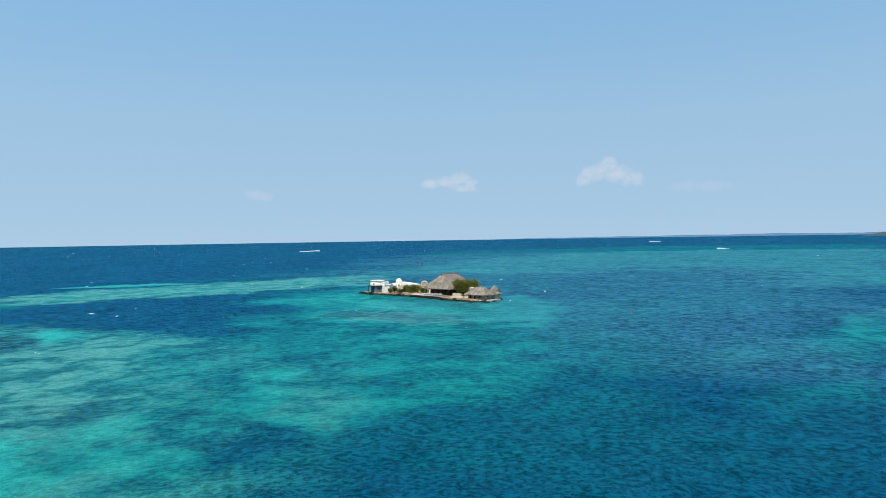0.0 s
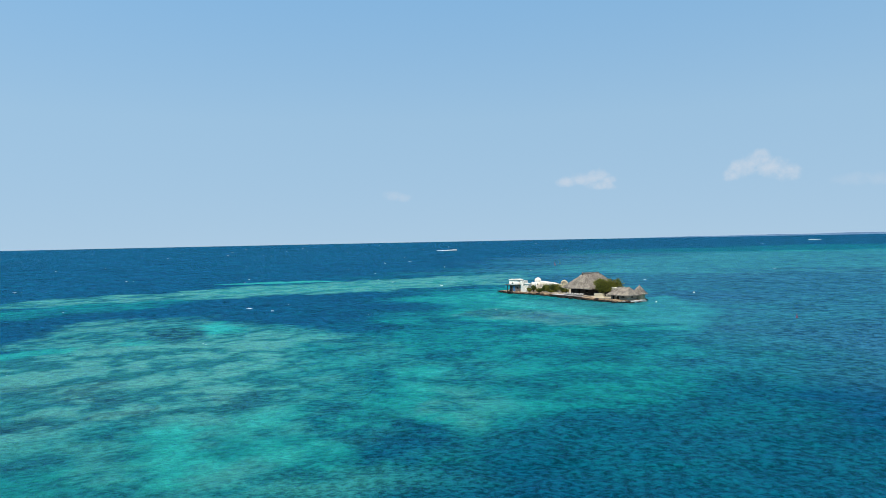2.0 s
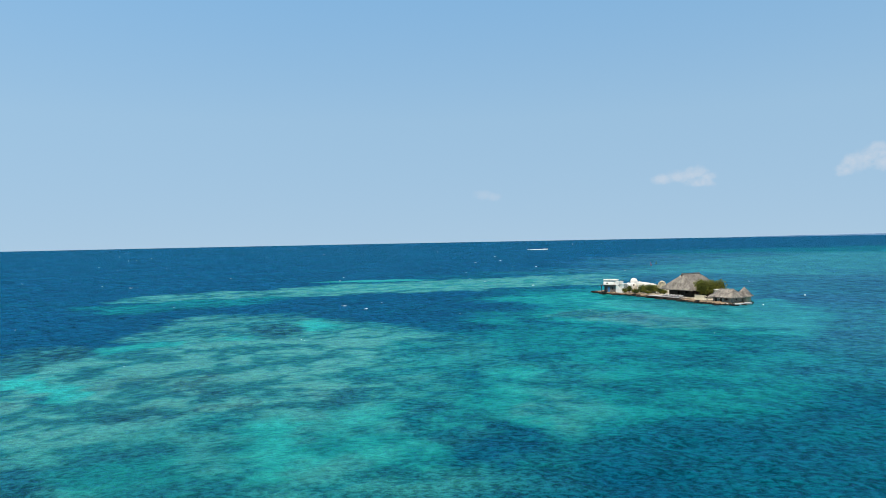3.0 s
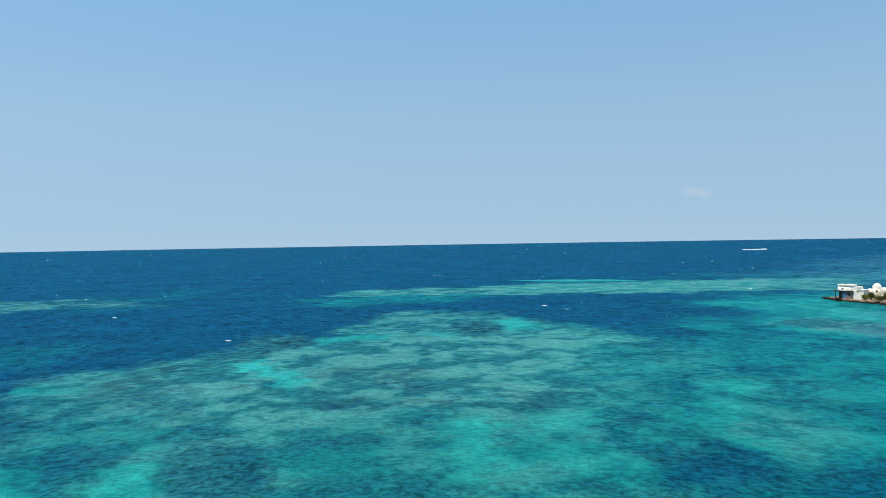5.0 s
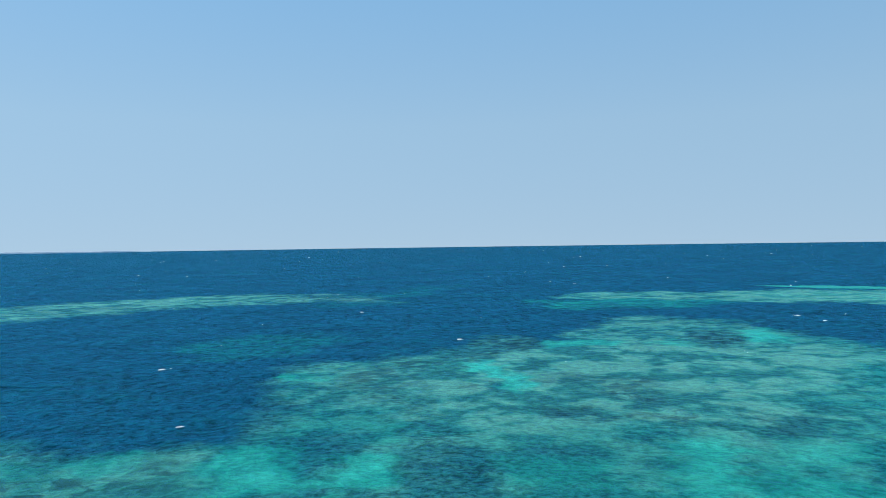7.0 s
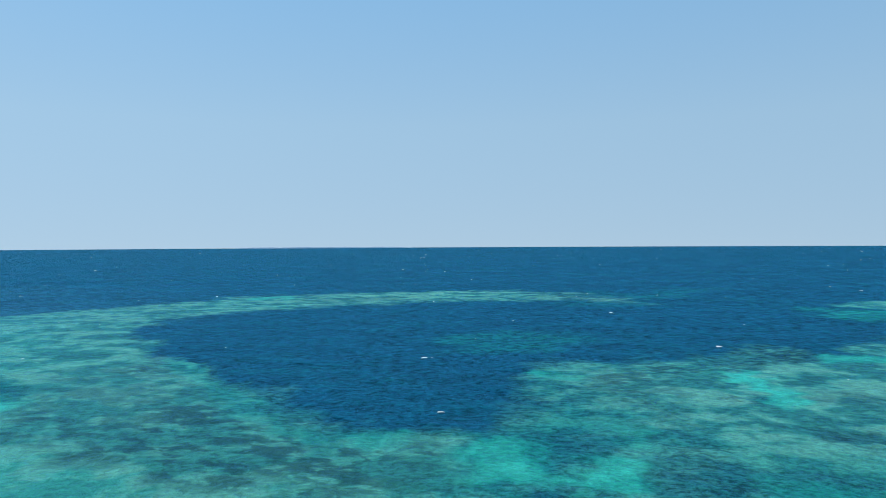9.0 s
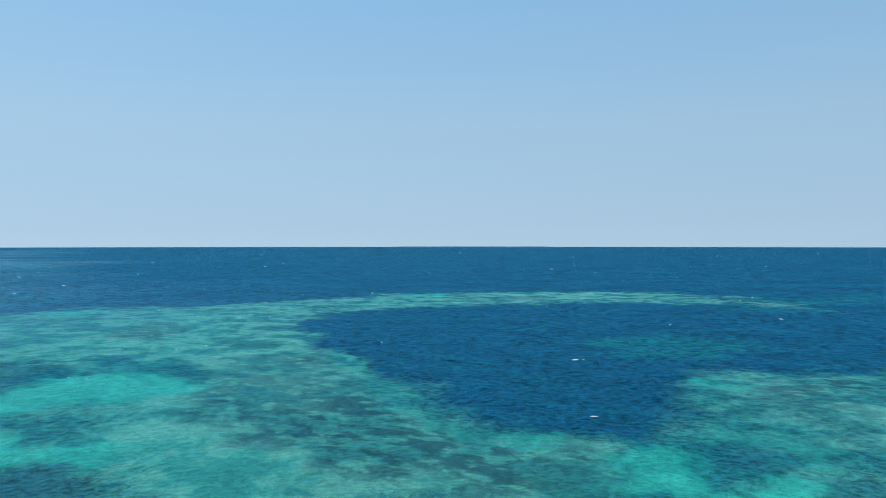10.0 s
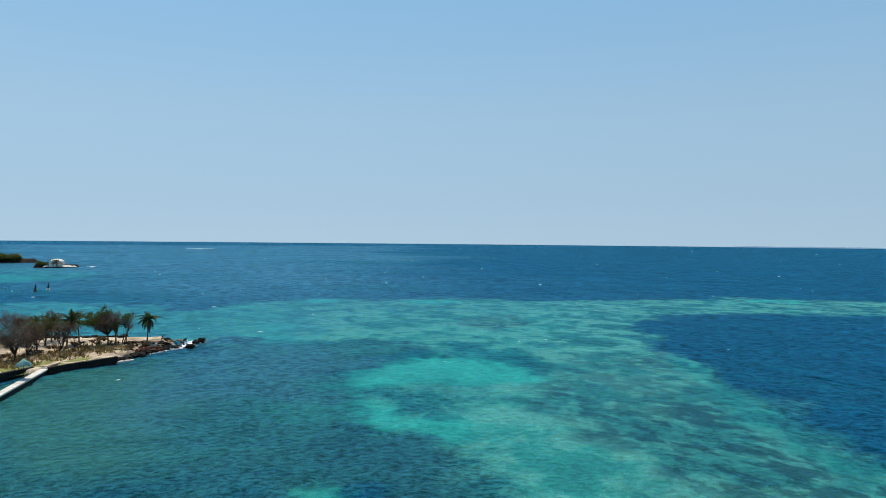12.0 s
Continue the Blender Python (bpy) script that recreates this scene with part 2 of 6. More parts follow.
# deep water towards the east
bed(16, [(-3.3, 54.6), (-1.7, 69.0), (4, 84), (17, 96), (29, 95), (49, 115), (60, 114), (51, 79), (34.4, 53.1)], shoal=0.1)
bed(18, [(19, 144), (39, 150), (63, 148), (79, 138), (59, 105), (46, 108), (30, 99), (17, 104)], shoal=0.26)
bed(9, [(32, 95), (41, 104), (52, 103), (52, 94), (45, 86), (34, 87)], shoal=0.03)
bed(14, [(68, 125), (81, 138), (89, 137), (54, 84), (53, 90)], shoal=0.34)
bed(7, [(94, 158), (112, 182), (124, 192), (83, 129), (84, 137)], shoal=0.62)
bed(10, [(-28, 149), (-11, 151), (14, 145), (17, 118), (9, 93), (-2, 88), (-12, 78), (-20, 95)], shoal=0.43)
bed(8, [(-6, 77), (8, 81), (21, 81), (18, 70), (6.3, 68.6), (-4.8, 64.1)], shoal=0.14)
# central reef
bed(9, [(-111, 52), (-118, 62), (-115, 84), (-114, 100), (-108, 115), (-113, 136), (-125, 167), (-112, 178), (-85, 161), (-62, 154), (-41, 132), (-27, 114), (-19, 94), (-15, 70), (-63, 33), (-78, 39), (-95, 43)], shoal=0.46, flat=0.42)
bed(8, [(-118, 62), (-113, 83), (-113, 100), (-107, 114), (-105, 142), (-101, 159), (-86, 157), (-62, 147), (-48, 120), (-41, 91), (-47, 79), (-57, 75), (-62, 64), (-68, 57), (-81, 54), (-94, 52)], shoal=0.55, flat=0.8)
bed(9, [(-58, 136), (-41, 132), (-27, 114), (-19, 94), (-15, 70), (-24.8, 62.8), (-31, 74), (-41, 91)], shoal=0.42, flat=0.12)
bed(7, [(-66, 58), (-58, 71), (-46, 77), (-37, 86), (-30, 75), (-26.7, 61.3), (-48.4, 44.4)], shoal=0.44, flat=0.3)
bed(6, [(-97, 49), (-91, 52), (-79, 54), (-66, 55), (-55, 49), (-50.7, 42.6), (-63, 33), (-77, 39)], shoal=0.28, flat=0.35)
# upper rim of the reef
bed(5, [(-114, 117), (-136, 160), (-133, 177), (-123, 175), (-104, 176), (-88, 164), (-91, 144), (-102, 139), (-110, 129)], shoal=0.4, flat=0.5)
bed(4, [(-134, 157), (-131, 170), (-119, 170), (-121, 162), (-128, 154)], flat=0.9, coral=0.4, shoal=0.6)
bed(3, [(-118, 114), (-114, 121), (-108, 127), (-104, 124), (-107, 118), (-114, 112)], shoal=0.84, flat=0, coral=0)
bed(3, [(-97, 160), (-100, 172), (-94, 169), (-86, 160), (-84, 147), (-89, 148)], shoal=0.92, flat=0, coral=0)
bed(3, [(-102, 134), (-101, 140), (-94, 139), (-93, 133), (-98, 130)], shoal=0.78, flat=0.2)
bed(3.5, [(-103, 149), (-106, 159), (-101, 162), (-91, 150), (-87, 137), (-93, 136)], coral=1, shoal=0.35, flat=0.3)
bed(3.5, [(-130, 107), (-130, 114), (-122, 116), (-114, 107), (-113, 100), (-111, 89), (-115, 84), (-121, 91)], coral=1, shoal=0.3, flat=0.3)
bed(3, [(-118, 70), (-115, 84), (-112, 87), (-106, 78), (-108, 69), (-111, 64)], coral=0.9, flat=0.4)
bed(4, [(-116, 61), (-114, 67), (-105, 70), (-94, 65), (-87, 57), (-93, 54), (-106, 56)], coral=0.75, flat=0.7)
bed(3, [(-92, 86), (-87, 93), (-80, 95), (-74, 89), (-79, 84), (-86, 82)], coral=0.55)
bed(3, [(-79, 95), (-79, 100), (-71, 95), (-70, 87), (-74, 87)], coral=0.8)
bed(2.5, [(-71, 71), (-69, 75), (-64, 71), (-67, 68)], coral=0.7, shoal=0.35)
bed(2.5, [(-62, 78), (-61, 83), (-58, 82), (-58, 78)], coral=0.7, shoal=0.3)
bed(3, [(-54, 90), (-49, 95), (-45, 90), (-47, 84)], coral=0.35, shoal=0.4)
bed(2, [(-107, 84), (-108, 88), (-101, 86), (-94, 83), (-91, 85), (-86, 80), (-82, 74), (-85, 74), (-89, 77), (-96, 80), (-102, 81)], shoal=1, flat=0, coral=0)
bed(2.2, [(-93, 75), (-88, 76), (-84, 73), (-88, 72)], shoal=0.25, coral=0.3)
bed(3, [(-116, 51), (-118, 54), (-114, 56), (-110, 54), (-111, 51)], shoal=0.8, flat=0)
bed(4, [(-102, 50), (-97, 56), (-86, 54), (-82, 46), (-88, 45)], shoal=0.42, flat=0.5, coral=0)
bed(8, [(-164, 59), (-168, 68), (-153, 73), (-141, 67), (-150, 59)], shoal=0.3)
bed(8, [(-163, 50), (-168, 65), (-159, 80), (-148, 76), (-143, 56), (-147, 46)], shoal=0.2)
# sand gaps
bed(2.5, [(-50, 71), (-50, 75), (-45, 72), (-40, 63), (-37.2, 56.6), (-38.9, 55.2), (-43, 60)], shoal=0.8, flat=0, coral=0)
bed(3, [(-40, 67), (-37, 72), (-32, 74), (-29, 69), (-30, 64), (-36, 62)], shoal=0.66, flat=0.05, coral=0)
bed(2.5, [(-59, 53), (-56, 56), (-52, 58), (-47, 55), (-49, 51), (-54, 49)], shoal=0.64, flat=0.1, coral=0)
bed(2, [(-65, 37), (-66, 40), (-63, 41), (-59, 39), (-60, 36)], shoal=0.68, flat=0)
bed(2.5, [(-78, 46), (-78, 50), (-74, 49), (-70, 44), (-73, 44)], shoal=0.62, flat=0.2)
bed(3, [(-29, 92), (-28, 102), (-25, 94), (-24, 86), (-27, 85)], shoal=0.68, flat=0)
bed(3, [(-29, 108), (-27, 113), (-25, 108), (-27, 103)], shoal=0.7, flat=0)
bed(3, [(-42, 77), (-41, 83), (-37, 80), (-38, 74)], shoal=0.7, flat=0.1)
bed(2.2, [(-21, 80), (-19, 83), (-17, 80), (-18, 75)], shoal=0.55, flat=0)
bed(3, [(-29, 78), (-27, 81), (-25, 78), (-28, 75)], shoal=0.62, flat=0)
# dark weed beds
bed(2.2, [(-67, 44), (-68, 48), (-63, 52), (-56, 48), (-51.5, 43.2), (-54.5, 40.1), (-61, 40)], shoal=0.18, flat=0.1, coral=0.25)
bed(2.2, [(-29, 70), (-27, 73), (-22, 81), (-19, 76), (-20, 69), (-22.6, 64.5), (-26.9, 64.5)], shoal=0.1, flat=0)
bed(2.2, [(-33, 77), (-33, 82), (-30, 80), (-29, 75), (-31, 74)], shoal=0.16, flat=0)
bed(2.5, [(-35, 108), (-33, 112), (-31, 106), (-33, 102)], shoal=0.2, flat=0)
bed(3, [(-45.0, 50.9), (-41.8, 55.2), (-38.4, 52.2), (-43.0, 48.7)], shoal=0.34, flat=0.2)
bed(2.5, [(-52, 47), (-47.1, 50.2), (-44.5, 47.5), (-48.0, 44.7)], shoal=0.32, flat=0.2)
bed(2.5, [(-34, 81), (-33, 85), (-29, 82), (-29, 77), (-32, 76)], shoal=0.26)
bed(3, [(-74, 84), (-72, 89), (-68, 89), (-65, 84), (-69, 82)], coral=0.6, shoal=0.35)
bed(2.5, [(-31, 76), (-27, 79), (-22, 75), (-22, 70), (-26, 70)], shoal=0.22, flat=0.1)
bed(2.5, [(-23, 68), (-21, 72), (-17, 76), (-15, 72), (-17.3, 67.1), (-20.3, 64.0)], shoal=0.1, flat=0)
bed(3, [(-35, 100), (-30, 101), (-27, 95), (-29, 91)], shoal=0.35)
bed(2.5, [(-29, 109), (-27, 114), (-24, 108), (-25, 103)], shoal=0.78, flat=0)
bed(3, [(-28, 94), (-26, 99), (-22, 93), (-24, 86)], shoal=0.7, flat=0)
bed(3, [(-30, 81), (-27, 85), (-25, 80), (-27, 76)], shoal=0.62, flat=0.1)
bed(3, [(-32, 68), (-30, 71), (-27, 68), (-25.9, 63.5), (-28.5, 62.1)], shoal=0.64, flat=0.05)
# sand spit at the mouth of the lagoon
bed(4, [(-76, 21), (-80, 25), (-81, 30), (-78, 34), (-71, 33), (-65, 30), (-64.6, 22.6), (-69, 20)], shoal=0.52, flat=0.05)
bed(2.4, [(-76, 25), (-79, 29), (-79, 33), (-75, 34), (-70, 32), (-66, 28), (-67, 25), (-71, 25)], shoal=0.82, flat=0)
bed(2.6, [(-66, 35), (-68, 39), (-64, 41), (-61, 38), (-62, 34)], shoal=0.78, flat=0)
bed(4, [(-86, 39), (-90, 46), (-85, 51), (-76, 47), (-76, 41), (-80, 37)], shoal=0.42, flat=0.15)
bed(2.4, [(-64, 43), (-65, 48), (-63, 51), (-59, 49), (-58, 44), (-60, 42)], shoal=0.2, flat=0.2, coral=0.3)
bed(3, [(-78, 37), (-78, 44), (-73, 42), (-74, 37)], shoal=0.18)
# outer reef
bed(8, [(-263, -54), (-288, -33), (-317, -4), (-321, 24), (-326, 71), (-318, 121), (-294, 145), (-252, 153), (-239, 143), (-256, 126), (-264, 101), (-272, 60), (-258, 32), (-254, 12), (-246, -11), (-233, -26), (-212, -35), (-202, -41)], shoal=0.32, flat=0.55)
bed(6, [(-300, 17), (-322, 48), (-324, 89), (-308, 121), (-289, 111), (-291, 68), (-278, 42), (-271, 15)], shoal=0.62, flat=0.95)
bed(5, [(-301, 116), (-274, 131), (-261, 125), (-278, 107)], shoal=0.35, flat=0.6)
bed(4, [(-302, -4), (-316, 5), (-317, 17), (-301, 16), (-289, 5)], shoal=1, flat=0)
bed(4, [(-292, 15), (-298, 36), (-302, 63), (-284, 60), (-273, 33)], coral=0.4, flat=0.9, shoal=0.55)
bed(14, [(-307, 149), (-287, 164), (-310, 223), (-254, 182), (-238, 137), (-245, 118)], shoal=0.14)
bed(6, [(-164, 54), (-169, 62), (-163, 67), (-159, 73), (-151, 69), (-151, 62), (-156, 52)], shoal=0.2)
# west reef
bed(6, [(-224, -127), (-236, -111), (-248, -82), (-269, -58), (-290, -27), (-313, 17), (-261, 15), (-251, -15), (-232, -34), (-205, -33), (-169, -25), (-151, -17), (-137, -10), (-123, -4), (-109, 0), (-97, 4), (-91, 7), (-87, 12), (-84, 17), (-80, 21), (-77, 22), (-69, 21), (-64.7, 20.5), (-67, -34)], shoal=0.6, flat=0.8)
bed(7, [(-190, -163), (-211, -159), (-223, -143), (-248, -111), (-257, -86), (-250, -62), (-164, -40), (-129, -40), (-135, -58), (-141, -81), (-130, -93), (-130, -101)], shoal=0.64, flat=0.62)
# pale weed flat
bed(5, [(-99, -35), (-107, -29), (-93, -18), (-83, -7), (-74, -2), (-71, -1), (-60.6, -21.1), (-72, -28), (-85, -34)], shoal=0.76, flat=0.66, coral=0)
bed(3, [(-85, -14), (-82, -6), (-77, 2), (-69.0, 4.8), (-76, -12)], shoal=0.74, flat=0.75, coral=0.1)
# coral gardens
bed(5, [(-103, -27), (-130, -27), (-152, -22), (-136, -11), (-115, -3), (-98, 3), (-90, 8), (-85, 14), (-77, 13), (-71, 0), (-83, -6), (-86, -14), (-93, -21)], coral=1, flat=0.55, shoal=0.62)
bed(5, [(-88, 7), (-84, 14), (-80, 18), (-73, 20), (-64.9, 15.4), (-65.2, 8.2), (-70, 7)], coral=0.95, flat=0.55, shoal=0.64)
bed(5, [(-113, -26), (-139, -29), (-149, -22), (-132, -10), (-117, -7), (-101, -10), (-98, -18)], coral=0.55, flat=0.7)
# green lip of the lagoon
bed(1.8, [(-153, -15), (-142, -8), (-128, -5), (-113, 0), (-101, 4), (-98, 3), (-111, -2), (-123, -6), (-135, -10)], coral=0, shoal=0.56, flat=0.35)
bed(2, [(-117, -2), (-114, 1), (-99, 4), (-91, 7), (-86, 12), (-84, 9), (-90, 5), (-103, 1)], coral=0.1, shoal=0.55, flat=0.3)
bed(2.5, [(-86, 11), (-86, 16), (-83, 20), (-79, 20), (-80, 14)], coral=0.1, shoal=0.6, flat=0.15)
bed(4, [(-177, -71), (-198, -74), (-206, -68), (-185, -58), (-173, -60)], coral=0.8, flat=0.8)
bed(4, [(-191, -75), (-207, -75), (-205, -65), (-187, -62), (-183, -69)], coral=0.6)
bed(4, [(-227, -110), (-241, -114), (-239, -107), (-226, -101)], shoal=0.95, flat=0)
# blue pool and its sand
bed(4, [(-145, -63), (-145, -53), (-135, -40), (-123, -33), (-115, -34), (-123, -44), (-128, -55)], shoal=0.34, flat=0.1, coral=0)
bed(4, [(-132, -72), (-135, -65), (-129, -55), (-117, -52), (-114, -56), (-110, -60)], shoal=0.18, flat=0)
bed(3, [(-135, -53), (-140, -49), (-130, -37), (-121, -34), (-127, -42)], shoal=0.3, flat=0.1)
bed(3.5, [(-115, -60), (-127, -55), (-123, -45), (-120, -39), (-116, -32), (-109, -37), (-105, -45), (-106, -55)], shoal=0.95, flat=0, coral=0)
bed(4, [(-114, -50), (-124, -49), (-127, -42), (-119, -33), (-111, -30), (-109, -38), (-105, -45), (-101, -54), (-109, -58)], shoal=0.86, flat=0)
bed(4, [(-98, -52), (-102, -45), (-105, -38), (-102, -31), (-94, -31), (-90, -37), (-87, -42), (-86, -45)], shoal=0.48, flat=0.4)
bed(3, [(-91, -59), (-100, -63), (-108, -57), (-111, -52), (-103, -48), (-97, -53), (-91, -52), (-85, -44), (-83, -35), (-84, -30), (-78, -28), (-76, -33), (-76, -38), (-78, -44), (-82, -50)], shoal=0.88, flat=0.05, coral=0)
bed(3, [(-94, -52), (-101, -47), (-104, -38), (-91, -32), (-84, -35), (-85, -43)], shoal=0.42, flat=0.35, coral=0)
bed(4, [(-51.5, -39.7), (-59, -46), (-72, -49), (-80, -50), (-76, -43), (-73, -36), (-73, -31), (-67, -26), (-60.4, -21.6)], shoal=0.1, flat=0, coral=0, silt=0.4)
bed(3, [(-70, -28), (-72, -25), (-66.4, -19.9), (-62.0, -18.4), (-60.4, -21.6)], shoal=0.3, flat=0.3)
# cove
bed(7, [(-66, -96), (-83, -105), (-97, -102), (-109, -103), (-120, -98), (-130, -87), (-135, -71), (-118, -62), (-106, -66), (-91, -60), (-79, -49), (-65, -46), (-51.5, -39.7), (-42, -59)], silt=0.5, shoal=0.15, flat=0, coral=0)
bed(6, [(-129, -104), (-133, -89), (-140, -73), (-132, -66), (-121, -76), (-117, -92)], shoal=0.32)
bed(5, [(-81, -59), (-86, -58), (-84, -53), (-79, -52), (-78, -55)], shoal=0.36)
bed(1.8, [(-53.7, -35.3), (-55.4, -36.1), (-56.9, -35.0), (-56.5, -33.2), (-55.1, -32.4)], shoal=0.85)
bed(6, [(-59, -86), (-73, -87), (-87, -86), (-79, -74), (-63, -66), (-49, -59), (-42, -59)], shoal=0.26, silt=0.9)
bed(4, [(-66, -96), (-80, -104), (-93, -102), (-92, -92), (-80, -82), (-68, -81), (-56, -81)], shoal=0.34, silt=0.95)
# water off the tip
bed(5, [(-118, -124), (-153, -157), (-179, -163), (-195, -155), (-161, -113), (-130, -95), (-120, -98), (-121, -109)], shoal=0.58, flat=0.25)
bed(3, [(-132, -108), (-151, -119), (-154, -113), (-134, -98), (-126, -98)], shoal=0.82, flat=0.1)
bed(2.2, [(-122, -112), (-129, -113), (-130, -105), (-128, -101), (-122, -101), (-118, -106)], shoal=0.15, coral=1, flat=0.2)
# water behind the trees
bed(7, [(-151, -231), (-167, -219), (-170, -178), (-139, -141), (-118, -124), (-102, -153)], shoal=0.58, flat=0.2)
# haze and glare painted over the water off the point
bed(140, [(-1280, -2016), (-2378, -1297), (-373, -224), (-241, -177), (-172, -175), (-142, -216)], pale_glare=0.75)
bed(7, [(-157, -241), (-186, -191), (-209, -153), (-166, -105), (-132, -95), (-124, -101), (-120, -121), (-102, -153)], pale_glare=0.35)
bed(8, [(-117, -104), (-130, -87), (-108, -67), (-85, -63), (-73, -71), (-62, -69), (-68, -81), (-91, -90)], pale_glare=0.32)
# pale haze painted over the water east of the islet
bed(30, [(-11, 532), (141, 792), (449, 692), (54, 84), (49, 115), (35, 135), (14, 145), (-1, 188)], pale_glare=0.42)
bed(60, [(-70, 513), (-17, 836), (533, 822), (237, 365), (64, 359), (-1, 330), (-47, 389)], pale_glare=0.45)
bed(16, [(-340, -529), (-349, -465), (-331, -412), (-267, -355), (-223, -345)], shoal=0.46)
bed(8, [(-269, -418), (-274, -388), (-235, -345), (-223, -345)], shoal=0.55)
bed(3, [(-216, -155), (-229, -149), (-219, -140), (-208, -145)], shoal=0.95, flat=0)
bed(3, [(-234, -116), (-248, -107), (-235, -101), (-227, -110)], shoal=0.95, flat=0)
bed(5, [(-208, -322), (-235, -279), (-233, -240), (-203, -240), (-180, -277)], shoal=0.1)


def wave_shape(px, py):
    """Wind sea: many short steep waves running one way; each fades out where the sheet is too coarse for it."""
    rng = np.random.RandomState(5)
    far = np.hypot(px, py)
    out = np.zeros((3, len(px)), np.float32)
    for k in range(50):
        length = 1.5 * (16.0 / 1.5) ** (k / 49)
        steep = 0.046 if length < 3 else 0.046 * (3 / length) ** 0.8
        heading = math.atan2(0.91, -0.42) + rng.normal(0, 0.85)
        shift = rng.uniform(0, math.tau)
        near = far < 118 * length
        x, y = px[near], py[near]
        fade = np.clip(2.0 - 0.017 * far[near] / length, 0, 1)
        cx, cy = math.cos(heading), math.sin(heading)
        phase = (x * cx + y * cy) * math.tau / length + shift
        size = steep * length / math.tau * fade
        out[2, near] += size * np.sin(phase)
        side = 0.5 * size * np.cos(phase)
        out[0, near] += cx * side
        out[1, near] += cy * side
    return out


def build_sea(material):
    na, nr = len(SEA_ANGLES), len(SEA_RADII)
    co = np.zeros((na * nr + 1, 3), np.float32)
    dx, dy, dz = wave_shape(SEA_X, SEA_Y)
    low = 0.8 - 0.5 * np.clip(LAYERS["shoal"] / 0.6, 0, 1)      # the reefs take the height off the waves
    co[:-1, 0], co[:-1, 1], co[:-1, 2] = SEA_X + dx * low, SEA_Y + dy * low, dz * low
    i, j = np.meshgrid(np.arange(nr - 1), np.arange(na), indexing="ij")
    k = (j + 1) % na
    quads = np.stack([i * na + j, (i + 1) * na + j, (i + 1) * na + k, i * na + k], -1).reshape(-1, 4)
    j = np.arange(na)
    tris = np.stack([np.full(na, na * nr), j, (j + 1) % na], -1)
    me = bpy.data.meshes.new("water")
    me.vertices.add(len(co))
    me.vertices.foreach_set("co", co.ravel())
    loops = np.concatenate([quads.ravel(), tris.ravel()]).astype(np.int32)
    me.loops.add(len(loops))
    me.loops.foreach_set("vertex_index", loops)
    starts = np.concatenate([np.arange(len(quads)) * 4, len(quads) * 4 + np.arange(na) * 3]).astype(np.int32)
    me.polygons.add(len(starts))
    me.polygons.foreach_set("loop_start", starts)
    me.update(calc_edges=True)
    me.validate()
    me.polygons.foreach_set("use_smooth", np.ones(len(starts), bool))
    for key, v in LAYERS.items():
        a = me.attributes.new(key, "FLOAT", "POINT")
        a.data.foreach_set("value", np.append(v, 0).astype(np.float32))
    me.materials.append(material)
    return tagged(new("water", me), "turquoise and deep blue tropical sea over reef flats", "sea", kind="structure")


